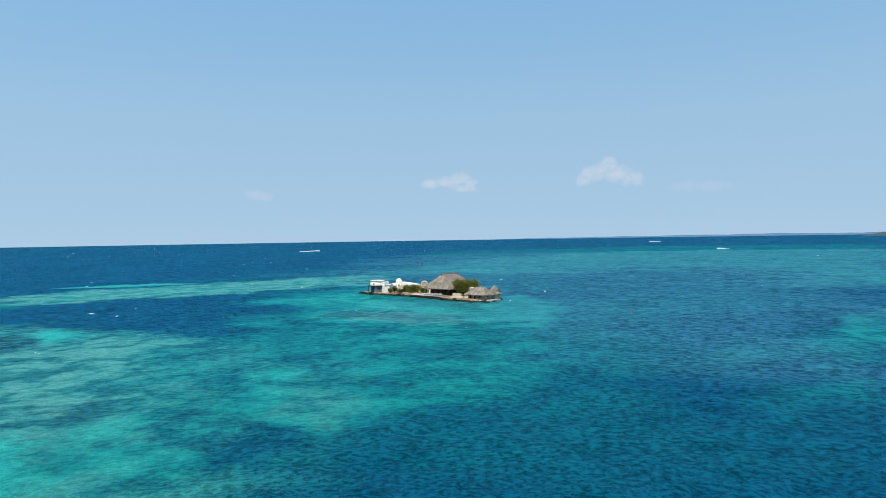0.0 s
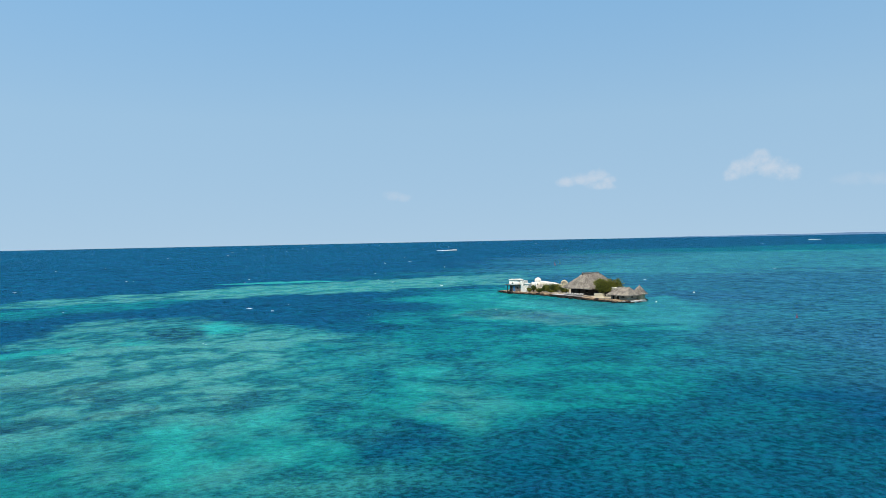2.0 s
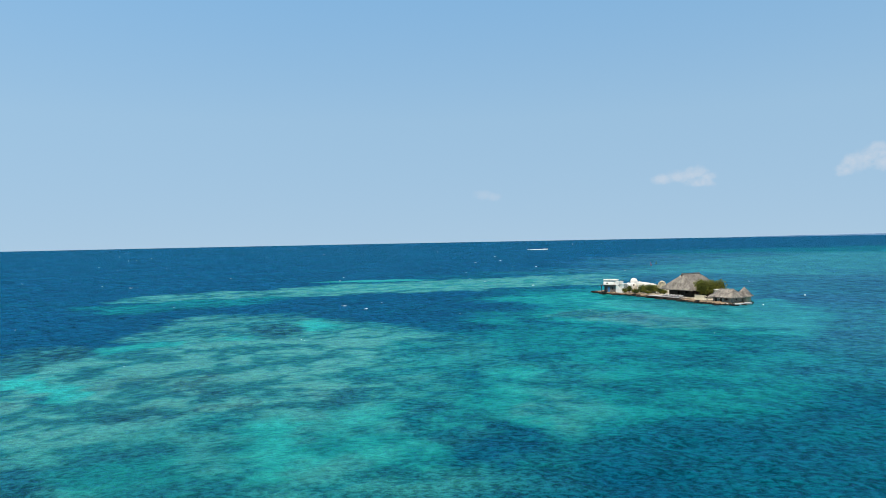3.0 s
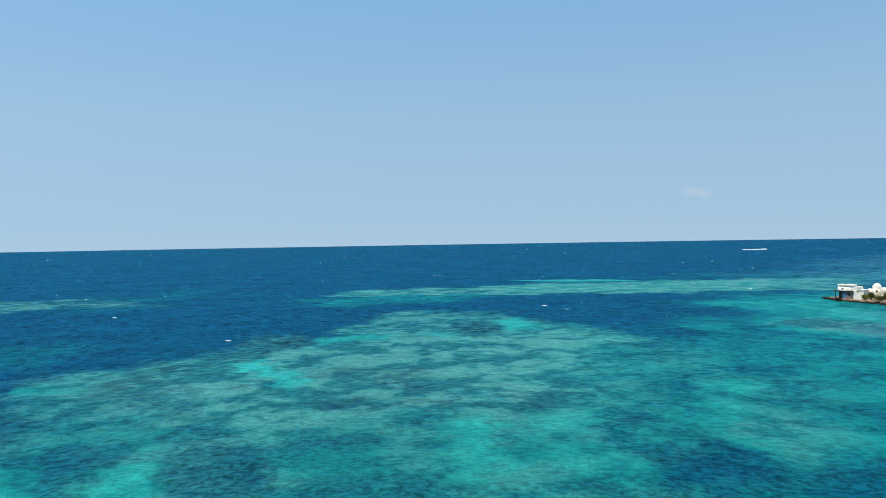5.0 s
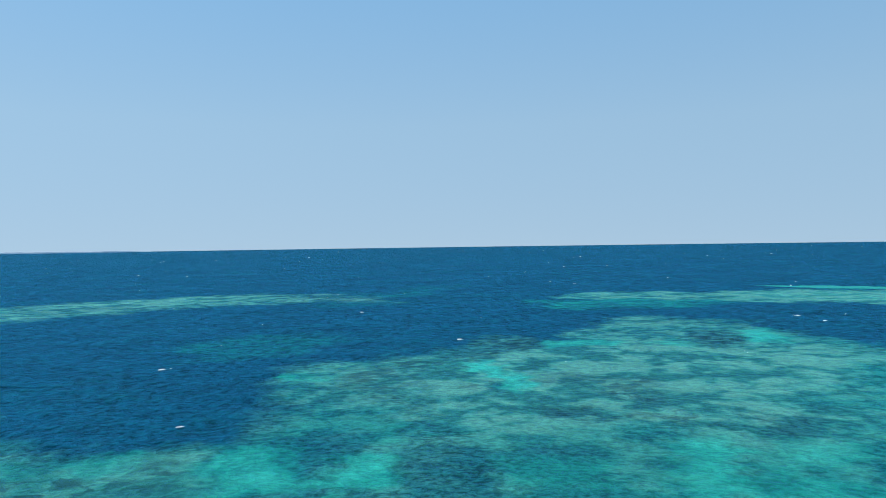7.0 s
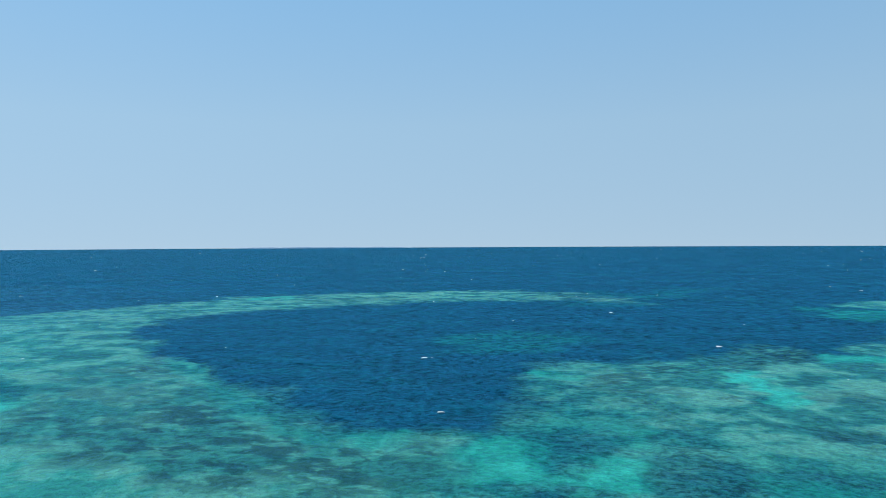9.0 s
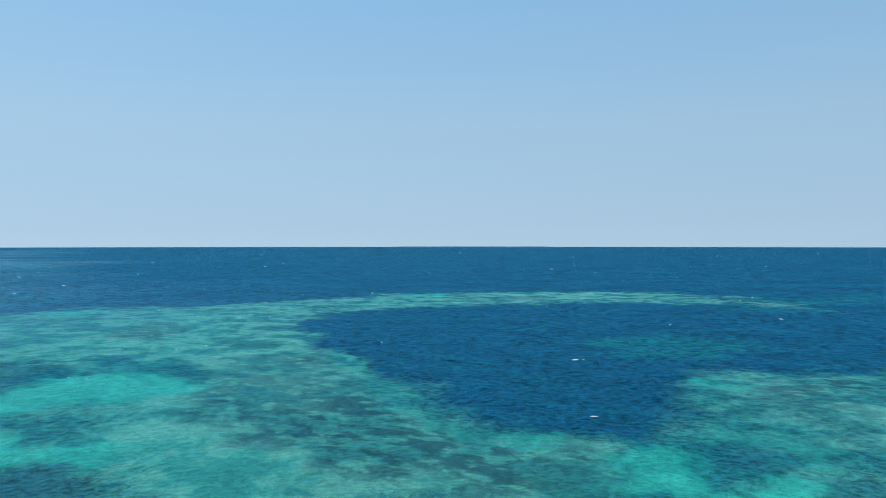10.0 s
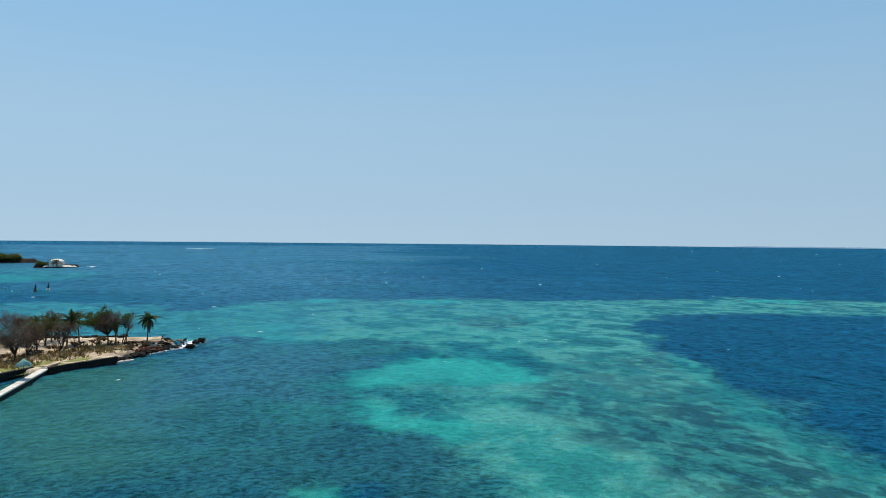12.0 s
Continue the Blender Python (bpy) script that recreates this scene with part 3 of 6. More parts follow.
def sea_material():
    m = bpy.data.materials.new("sea_water")
    m.use_nodes = True
    t = m.node_tree
    t.nodes.remove(t.nodes["Principled BSDF"])
    body = t.nodes.new("ShaderNodeBsdfDiffuse")
    skin = t.nodes.new("ShaderNodeBsdfGlossy")
    skin.inputs["Roughness"].default_value = 0.26
    skin.inputs["Color"].default_value = (0.19, 0.66, 1.0, 1)
    both = t.nodes.new("ShaderNodeMixShader")

    def layer(key):
        n = t.nodes.new("ShaderNodeAttribute")
        n.attribute_name = key
        return n.outputs["Fac"]

    spot = t.nodes.new("ShaderNodeTexCoord")
    apart = t.nodes.new("ShaderNodeSeparateXYZ")
    t.links.new(spot.outputs["Object"], apart.inputs[0])
    east, north = apart.outputs["X"], apart.outputs["Y"]
    bearing = calc(t, "ARCTAN2", calc(t, "MULTIPLY", east, -1.0), north)
    reach = calc(t, "SQRT", calc(t, "ADD", calc(t, "MULTIPLY", east, east), calc(t, "MULTIPLY", north, north)))
    # the seas bend round the cove, and run longer and higher the further out they are
    spiral = t.nodes.new("ShaderNodeCombineXYZ")
    t.links.new(calc(t, "MULTIPLY", bearing, 0.75), spiral.inputs["X"])
    t.links.new(calc(t, "LOGARITHM", reach, math.e), spiral.inputs["Y"])

    def seas(scale, detail, rough):
        n = t.nodes.new("ShaderNodeTexNoise")
        n.noise_dimensions = "2D"
        n.inputs["Scale"].default_value = scale
        n.inputs["Detail"].default_value = detail
        n.inputs["Roughness"].default_value = rough
        n.inputs["Distortion"].default_value = 0.15
        t.links.new(spiral.outputs[0], n.inputs["Vector"])
        return n.outputs["Fac"]

    broad = noise_node(t, 1 / 55, 4, 0.55)
    mid = noise_node(t, 1 / 10, 3, 0.50, stretch=(1.3, 1, 1), turn=60, warp=0.5)
    clump = noise_node(t, 1 / 4.0, 2.5, 0.5, warp=0.4)
    shoal, flat = layer("shoal"), layer("flat")
    # the bed's own unevenness
    streak = calc(t, "ADD", calc(t, "MULTIPLY", mid, 0.66), calc(t, "MULTIPLY", clump, 0.34))
    lift = calc(t, "MULTIPLY", calc(t, "SUBTRACT", streak, 0.5), spread(t, shoal, 0.1, 0.6, 0.25, 1.6))
    lift = calc(t, "MULTIPLY", calc(t, "MAXIMUM", lift, -0.20), spread(t, shoal, 0.72, 0.95, 1.0, 0.25))
    lift = calc(t, "ADD", lift, calc(t, "MULTIPLY", calc(t, "SUBTRACT", broad, 0.5), 0.20))
    shallow = calc(t, "ADD", shoal, lift, clamp=True)
    colour = ramp(t, shallow, [(0.0, (0.0006, 0.047, 0.096)), (0.11, (0.0008, 0.062, 0.093)), (0.22, (0.001, 0.085, 0.104)), (0.42, (0.003, 0.150, 0.144)),
                               (0.62, (0.007, 0.222, 0.192)), (0.82, (0.016, 0.285, 0.238)), (1.0, (0.024, 0.345, 0.292))])
    # rubble and weed on the flats: pale grey-green, with dark beds between
    weed = calc(t, "MULTIPLY", flat, spread(t, streak, 0.44, 0.57, 0.25, 0.95))
    colour = blend(t, weed, colour, (0.090, 0.292, 0.240))
    gloom = calc(t, "MULTIPLY", calc(t, "MAXIMUM", flat, spread(t, shoal, 0.12, 0.45, 0.0, 0.30)), spread(t, streak, 0.42, 0.535, 0.60, 0.0))
    gloom = calc(t, "MULTIPLY", gloom, spread(t, shoal, 0.55, 0.8, 1.0, 0.35))
    colour = blend(t, gloom, colour, (0.005, 0.060, 0.066))
    # living coral, in dark purple-brown clumps
    knobs = noise_node(t, 1 / 3.0, 4, 0.62, stretch=(1.4, 1, 1), turn=60, warp=0.3)
    colour = blend(t, calc(t, "MULTIPLY", layer("coral"), 0.25, clamp=True), colour, (0.030, 0.105, 0.100))
    heads = calc(t, "MULTIPLY", layer("coral"), spread(t, calc(t, "ADD", calc(t, "MULTIPLY", knobs, 0.62), calc(t, "MULTIPLY", mid, 0.38)), 0.45, 0.545, 0.0, 1.0), clamp=True)
    colour = blend(t, calc(t, "MULTIPLY", heads, 0.85), colour, (0.007, 0.042, 0.048))
    # stirred green silt close to the shore
    colour = blend(t, calc(t, "MULTIPLY", layer("silt"), 0.9, clamp=True), colour, (0.030, 0.125, 0.100))
    # haze and glare on the water, painted in as a pale blue
    colour = blend(t, layer("pale_glare"), colour, (0.042, 0.132, 0.205))
    # wind waves: light crests and shaded troughs are painted into the colour
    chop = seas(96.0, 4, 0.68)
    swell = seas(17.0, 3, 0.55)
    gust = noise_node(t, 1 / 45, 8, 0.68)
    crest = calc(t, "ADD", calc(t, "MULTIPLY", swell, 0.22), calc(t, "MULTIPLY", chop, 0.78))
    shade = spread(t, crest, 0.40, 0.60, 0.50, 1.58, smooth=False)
    # this painted wave shading weakens over pale shallows and silt
    shade_weight = calc(t, "MULTIPLY", spread(t, shallow, 0.15, 0.65, 1.0, 0.36), spread(t, layer("silt"), 0.2, 0.9, 1.0, 0.55))
    shade = calc(t, "ADD", calc(t, "MULTIPLY", calc(t, "SUBTRACT", shade, 1.0), shade_weight), 1.0)
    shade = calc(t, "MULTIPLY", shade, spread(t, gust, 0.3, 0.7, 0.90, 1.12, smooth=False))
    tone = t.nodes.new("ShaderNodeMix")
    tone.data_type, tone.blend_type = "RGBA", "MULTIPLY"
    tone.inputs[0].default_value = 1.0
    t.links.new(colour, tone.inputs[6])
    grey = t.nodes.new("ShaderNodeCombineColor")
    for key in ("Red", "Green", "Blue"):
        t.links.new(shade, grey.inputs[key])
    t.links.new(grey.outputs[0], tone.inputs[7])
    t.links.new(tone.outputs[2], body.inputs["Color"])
    height = calc(t, "MULTIPLY", reach, calc(t, "ADD", calc(t, "MULTIPLY", chop, 0.0105), calc(t, "MULTIPLY", swell, 0.012)))
    waves = t.nodes.new("ShaderNodeBump")
    waves.inputs["Strength"].default_value = 1.0
    waves.inputs["Distance"].default_value = 1.0
    t.links.new(height, waves.inputs["Height"])
    gloss = t.nodes.new("ShaderNodeFresnel")
    gloss.inputs["IOR"].default_value = 1.33
    t.links.new(waves.outputs["Normal"], body.inputs["Normal"])
    # the sheen follows the larger waves alone
    easy = t.nodes.new("ShaderNodeBump")
    easy.inputs["Strength"].default_value = 1.0
    easy.inputs["Distance"].default_value = 0.4
    t.links.new(height, easy.inputs["Height"])
    for node in (skin, gloss):
        t.links.new(easy.outputs["Normal"], node.inputs["Normal"])
    sheen = spread(t, gloss.outputs[0], 0.20, 0.85, 0.0, 0.70, smooth=False)
    t.links.new(sheen, both.inputs["Fac"])
    t.links.new(body.outputs[0], both.inputs[1])
    t.links.new(skin.outputs[0], both.inputs[2])
    t.links.new(both.outputs[0], t.nodes["Material Output"].inputs["Surface"])
    return m


SEA = build_sea(sea_material())


# ---- materials ----
MAT_DARK_ROCK = surface("wet_rock", (0.005, 0.005, 0.0045), (0.036, 0.031, 0.026), 0.9, 0.95, 0.8, 0.2, 5, spec=0.1)
MAT_RED_ROCK = surface("red_brown_rock", (0.020, 0.010, 0.007), (0.13, 0.060, 0.040), 0.8, 0.95, 0.8, 0.2, 5, spec=0.1)


def tide_shade_rock(name, dark, light, wet, mark):
    """Weathered rock, black and smooth below the reach of the waves; the bank's shade is painted into that band too."""
    m = surface(name, dark, light, 0.5, 0.95, 0.8, 0.25, 6)
    t = m.node_tree
    b = t.nodes["Principled BSDF"]
    dry = b.inputs["Base Color"].links[0].from_socket
    g, z = t.nodes.new("ShaderNodeNewGeometry"), t.nodes.new("ShaderNodeSeparateXYZ")
    t.links.new(g.outputs["Position"], z.inputs[0])
    ragged = calc(t, "ADD", z.outputs["Z"], calc(t, "MULTIPLY", calc(t, "SUBTRACT", noise_node(t, 0.7, 4, 0.6), 0.5), 0.9))
    t.links.new(blend(t, spread(t, ragged, mark - 0.12, mark + 0.12), wet, dry), b.inputs["Base Color"])
    return m


MAT_ROCK = tide_shade_rock("reef_rock", (0.030, 0.020, 0.013), (0.42, 0.29, 0.17), (0.010, 0.008, 0.006), 0.48)
MAT_EARTH = surface("islet_earth", (0.27, 0.21, 0.14), (0.66, 0.57, 0.42), 0.35, 0.95, 0.4, 0.1, 8)
MAT_WHITE = surface("white_lime_wash", (0.66, 0.61, 0.52), (0.86, 0.82, 0.73), 0.7, 0.85, 0.15, 0.03, 9)
MAT_CREAM = surface("cream_plaster", (0.50, 0.42, 0.28), (0.68, 0.60, 0.44), 0.8, 0.85, 0.2, 0.03, 9)
MAT_STONE_WALL = surface("coral_stone_wall", (0.16, 0.135, 0.10), (0.44, 0.38, 0.29), 1.6, 0.9, 0.6, 0.08, 4)
MAT_GREY_WALL = surface("grey_stone_wall", (0.075, 0.062, 0.050), (0.24, 0.205, 0.17), 1.4, 0.95, 0.6, 0.08, 5)
MAT_TAN_WALL = surface("tan_plaster", (0.30, 0.24, 0.14), (0.50, 0.42, 0.28), 1.2, 0.9, 0.3, 0.04, 6)
MAT_CONCRETE = surface("pale_concrete", (0.42, 0.39, 0.34), (0.66, 0.63, 0.57), 0.6, 0.9, 0.2, 0.03, 10)
MAT_THATCH = surface("weathered_thatch", (0.055, 0.044, 0.036), (0.36, 0.305, 0.25), 1.1, 0.95, 0.7, 0.12, 7)
MAT_STRAW = surface("loose_thatch", (0.065, 0.052, 0.042), (0.42, 0.36, 0.29), 0.6, 0.95, 0.5, 0.05, 8)
MAT_TIMBER = surface("dark_timber", (0.014, 0.010, 0.007), (0.065, 0.046, 0.030), 1.5, 0.8, 0.3, 0.02, 6, stretch=(1, 1, 5))
MAT_DECK = surface("deck_boards", (0.34, 0.31, 0.30), (0.58, 0.54, 0.53), 1.2, 0.85, 0.2, 0.02, 7)
MAT_BLUE = surface("blue_door_paint", (0.04, 0.12, 0.26), (0.07, 0.20, 0.38), 1.2, 0.55, 0.1, 0.01, 6)
MAT_CLOTH = surface("white_cushion", (0.36, 0.34, 0.31), (0.52, 0.50, 0.47), 2.0, 0.9, 0.2, 0.02, 5)
MAT_SAND = surface("trodden_sand", (0.17, 0.115, 0.068), (0.62, 0.51, 0.38), 0.30, 0.98, 0.35, 0.08, 11)
# near-black: real stain, with the shade of the backlit faces put into the colour
MAT_SEAWALL = surface("stained_shaded_seawall", (0.003, 0.003, 0.0025), (0.016, 0.013, 0.011), 0.7, 0.85, 0.6, 0.1, 5)
MAT_LITTER = surface("leaf_litter", (0.045, 0.030, 0.018), (0.36, 0.28, 0.18), 0.55, 0.98, 0.5, 0.08, 5)
MAT_GRASS = surface("dry_grass", (0.10, 0.12, 0.03), (0.26, 0.25, 0.08), 0.8, 0.95, 0.5, 0.06, 9)
MAT_BARK = surface("grey_brown_bark", (0.018, 0.013, 0.010), (0.085, 0.062, 0.047), 1.6, 0.95, 0.5, 0.03, 6)
MAT_PALE_TWIG = surface("pale_bare_twigs", (0.075, 0.055, 0.045), (0.19, 0.15, 0.125), 1.0, 0.95, 0.2, 0.01, 6)
MAT_RED_TWIG = surface("red_brown_twigs", (0.055, 0.034, 0.025), (0.16, 0.105, 0.08), 1.0, 0.95, 0.2, 0.01, 6)
MAT_TWIG = surface("bare_twigs", (0.060, 0.043, 0.033), (0.17, 0.125, 0.10), 1.0, 0.95, 0.2, 0.01, 6)
MAT_PALM_TRUNK = surface("palm_trunk", (0.07, 0.055, 0.042), (0.20, 0.165, 0.13), 2.5, 0.95, 0.4, 0.03, 5)
MAT_RED = surface("red_buoy_paint", (0.11, 0.010, 0.035), (0.20, 0.025, 0.065), 2.0, 0.5, 0.1, 0.01, 5)
MAT_GREEN = surface("dark_green_paint", (0.01, 0.05, 0.035), (0.02, 0.10, 0.07), 2.0, 0.5, 0.1, 0.01, 5)
MAT_BLACK = surface("dark_marker_paint", (0.005, 0.005, 0.007), (0.018, 0.016, 0.018), 2.0, 0.6, 0.1, 0.01, 5)
MAT_TEAL_THATCH = surface("teal_palm_fringe", (0.08, 0.20, 0.19), (0.26, 0.46, 0.43), 2.5, 0.9, 0.4, 0.03, 6)
MAT_FOAM_SOLID = surface("sea_foam", (0.40, 0.48, 0.52), (0.72, 0.78, 0.80), 1.0, 0.9, 0.3, 0.05, 6)


def leaf_material(name, dark, light):
    m, t, b = tree_of(name, 0.65, 0.0, 0.25)
    g = t.nodes.new("ShaderNodeNewGeometry")
    n = noise_node(t, 0.6, 3, 0.5)
    fac = calc(t, "ADD", calc(t, "MULTIPLY", g.outputs["Random Per Island"], 0.65), calc(t, "MULTIPLY", n, 0.35))
    c = blend(t, fac, dark, light)
    t.links.new(c, b.inputs["Base Color"])
    through_light, both = t.nodes.new("ShaderNodeBsdfTranslucent"), t.nodes.new("ShaderNodeMixShader")
    both.inputs["Fac"].default_value = 0.45
    t.links.new(c, through_light.inputs["Color"])
    t.links.new(b.outputs[0], both.inputs[1])
    t.links.new(through_light.outputs[0], both.inputs[2])
    t.links.new(both.outputs[0], t.nodes["Material Output"].inputs["Surface"])
    return m


MAT_LEAF = leaf_material("broad_leaves", (0.035, 0.050, 0.008), (0.34, 0.33, 0.055))
MAT_LEAF_DRY = leaf_material("dry_brown_leaves", (0.045, 0.029, 0.016), (0.19, 0.125, 0.062))
MAT_LEAF_MIX = leaf_material("thin_green_leaves", (0.025, 0.040, 0.010), (0.15, 0.18, 0.035))
MAT_LEAF_DEEP = leaf_material("dark_green_leaves", (0.022, 0.040, 0.008), (0.10, 0.14, 0.025))
MAT_FROND = leaf_material("palm_leaflets", (0.010, 0.024, 0.008), (0.070, 0.110, 0.034))
MAT_FROND_DRY = leaf_material("dry_palm_leaflets", (0.06, 0.048, 0.02), (0.20, 0.16, 0.07))
MAT_HERB = leaf_material("yellow_brown_weeds", (0.09, 0.062, 0.026), (0.34, 0.26, 0.10))


def foam_material(name, lo, hi, scale):
    m, t, b = tree_of(name, 0.9, 0.0, 0.2)
    b.inputs["Base Color"].default_value = (0.86, 0.90, 0.95, 1)
    n = noise_node(t, scale, 6, 0.68, warp=0.5)
    edge = t.nodes.new("ShaderNodeAttribute")
    edge.attribute_name = "thick"
    v = calc(t, "ADD", n, calc(t, "MULTIPLY", calc(t, "SUBTRACT", edge.outputs["Fac"], 0.5), 0.40))
    t.links.new(spread(t, v, lo, hi), b.inputs["Alpha"])
    return m


MAT_FOAM = foam_material("broken_foam", 0.58, 0.72, 2.6)


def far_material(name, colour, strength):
    """Hazy distance: the haze of many kilometres of air, painted as a pale colour with a faint glow."""
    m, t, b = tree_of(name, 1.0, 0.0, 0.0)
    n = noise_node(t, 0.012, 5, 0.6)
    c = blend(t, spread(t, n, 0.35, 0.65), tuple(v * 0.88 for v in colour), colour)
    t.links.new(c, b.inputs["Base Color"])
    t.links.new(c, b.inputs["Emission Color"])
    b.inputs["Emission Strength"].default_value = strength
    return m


# ---- builders ----
def land(name, outline, top, edge, cell, rough, material, label, category, seed, floor=-1.6):
    """Ground that rises out of the water inside an outline, uneven on top and ragged along the shore."""
    c = np.array(outline, float)
    lo, hi = c.min(0) - 4, c.max(0) + 4
    xs, ys = np.arange(lo[0], hi[0], cell), np.arange(lo[1], hi[1], cell)
    gx, gy = np.meshgrid(xs, ys)
    wx = gx + 0.9 * ripple(gx, gy, 7, seed) + 0.4 * ripple(gx, gy, 2.6, seed + 1)
    wy = gy + 0.9 * ripple(gx, gy, 7, seed + 2) + 0.4 * ripple(gx, gy, 2.6, seed + 3)
    d = away(wx.ravel(), wy.ravel(), outline).reshape(gx.shape)
    s = np.clip(d / edge + 0.5, 0, 1)
    s = s * s * (3 - 2 * s)
    z = floor + (top - floor) * s + rough * s * (ripple(gx, gy, 5, seed + 4) + 0.6 * ripple(gx, gy, 1.7, seed + 5))
    bm = bmesh.new()
    keep = d > -edge
    verts = {}
    for j in range(gx.shape[0]):
        for i in range(gx.shape[1]):
            if keep[j, i]:
                verts[j, i] = bm.verts.new((gx[j, i], gy[j, i], z[j, i]))
    for j in range(gx.shape[0] - 1):
        for i in range(gx.shape[1] - 1):
            q = [verts.get(k) for k in ((j, i), (j, i + 1), (j + 1, i + 1), (j + 1, i))]
            if all(q):
                bm.faces.new(q)
    return tagged(mesh_object(name, bm, material, None, True), label, category, kind="structure")


def line_frame(p0, p1):
    d = Vector((p1[0] - p0[0], p1[1] - p0[1], 0))
    return Matrix.Translation((p0[0], p0[1], 0)) @ Matrix.Rotation(math.atan2(d.y, d.x), 4, "Z"), d.length


def wall(parent, p0, p1, z0, z1, thick, material, openings=(), name="wall", label=""):
    """A wall from p0 to p1 with openings (start, end, low, high) that go through it."""
    m, length = line_frame(p0, p1)
    bm = bmesh.new()
    x = 0.0
    for a, b, low, high in sorted(openings):
        if a > x:
            box(bm, x, a, -thick / 2, thick / 2, z0, z1, m)
        if low > z0:
            box(bm, a, b, -thick / 2, thick / 2, z0, low, m)
        if high < z1:
            box(bm, a, b, -thick / 2, thick / 2, high, z1, m)
        x = b
    if length > x:
        box(bm, x, length, -thick / 2, thick / 2, z0, z1, m)
    return part(name, bm, material, parent, label)


def leaf_quad(bm, p, size, rng, up=0.3):
    n = Vector((rng.normal(), rng.normal(), rng.normal() + up)).normalized()
    a = n.orthogonal().normalized()
    a = Matrix.Rotation(rng.uniform(0, math.tau), 3, n) @ a
    c = n.cross(a)
    w, h = size * rng.uniform(0.6, 1.2), size * rng.uniform(0.4, 0.8)
    p = Vector(p)
    bm.faces.new([bm.verts.new(p + a * w), bm.verts.new(p + c * h), bm.verts.new(p - a * w), bm.verts.new(p - c * h)])


def crown_tree(base, height, crown, seed, label, leaves=(), group="trees", limbs=8, boughs=7, twigs=8, low=0.35, lean=(0.0, 0.0), twig=MAT_TWIG, trunks=1, thick=0.025):
    """A spreading tree: limbs fan out from the trunk to fill a flattened crown, and fork into boughs and twigs.
    crown: half widths (x, y); low: where the crown begins, as a share of the height; leaves: (material, count for each twig, size, from this share of the height, and, where they
    grow on one side alone, the way to it and how far out they begin)."""
    rng = np.random.RandomState(seed)
    thing = empty("tree", pose(*base), label, "tree", group)
    heavy, light = bmesh.new(), bmesh.new()
    mid = Vector((lean[0] * height, lean[1] * height, height * (low + 1) / 2))
    half = height * (1 - low) / 2

    def within(inner=0.2, outer=1.0):
        while True:
            v = Vector(rng.uniform(-1, 1, 3))
            if inner < v.length < outer:
                k = min(1.0, 0.30 + 0.62 * (v.z + 1.0))
                return mid + Vector((v.x * crown[0] * k, v.y * crown[1] * k, v.z * half))

    r0 = height * thick
    forks = []
    for k in range(trunks):
        a = rng.uniform(0, math.tau)
        off = Vector((math.cos(a), math.sin(a), 0)) * (0.3 if trunks > 1 else 0.0)
        top = Vector((lean[0] * height * 0.45, lean[1] * height * 0.45, height * low * rng.uniform(0.75, 1.05))) + off * (crown[0] * 0.5)
        bend = off + top * 0.5 + Vector((rng.normal(0, 0.12), rng.normal(0, 0.12), 0))
        tube(heavy, [off + Vector((0, 0, -0.3)), bend, top], [r0 * 1.15, r0 * 0.9, r0 * 0.72], 7)
        forks.append(top)
    tips = []
    for i in range(limbs):
        f = forks[i % len(forks)]
        far = within(0.45, 0.85)
        bend = f.lerp(far, 0.5) + Vector((rng.normal(0, 0.25), rng.normal(0, 0.25), 0.12 * height * rng.uniform(0, 1)))
        tube(heavy, [f, bend, far], [r0 * 0.55, r0 * 0.38, r0 * 0.2], 5)
        for j in range(boughs):
            s = rng.uniform(0.35, 1.0)
            p = f.lerp(bend, s * 2) if s < 0.5 else bend.lerp(far, s * 2 - 1)
            q = within(0.5, 1.0)
            q = p + (q - p) * min(1.0, 0.42 * max(crown) / max(0.1, (q - p).length))
            tube(light, [p, p.lerp(q, 0.5) + Vector(rng.normal(0, 0.12, 3)), q], [r0 * 0.18 + 0.02, r0 * 0.1 + 0.02, 0.03], 4)
            for n in range(twigs):
                w = p.lerp(q, rng.uniform(0.3, 1.0))
                d = (w - mid).normalized() * 0.5 + Vector((rng.normal(0, 0.6), rng.normal(0, 0.6), rng.normal(0.25, 0.5)))
                e1 = w + d.normalized() * rng.uniform(0.4, 0.9)
                e2 = e1 + (d.normalized() + Vector(rng.normal(0, 0.4, 3))) * rng.uniform(0.25, 0.5)
                tube(light, [w, e1, e2], [0.030, 0.022, 0.012], 3)
                tips += [e1, e2]
    part("trunk", heavy, MAT_BARK, thing, smooth=True)
    part("branch_crown", light, twig, thing)
    for material, count, size, share, *side in leaves:
        bm = bmesh.new()
        for q in tips:
            if q.z < share * height:
                continue
            if side and (q - mid).dot(Vector(side[0])) < side[1] * max(crown) + rng.normal(0, 0.5):
                continue
            for _ in range(count):
                leaf_quad(bm, q + Vector(rng.normal(0, 0.22, 3)), size, rng)
        part("crown", bm, material, thing)
    return thing


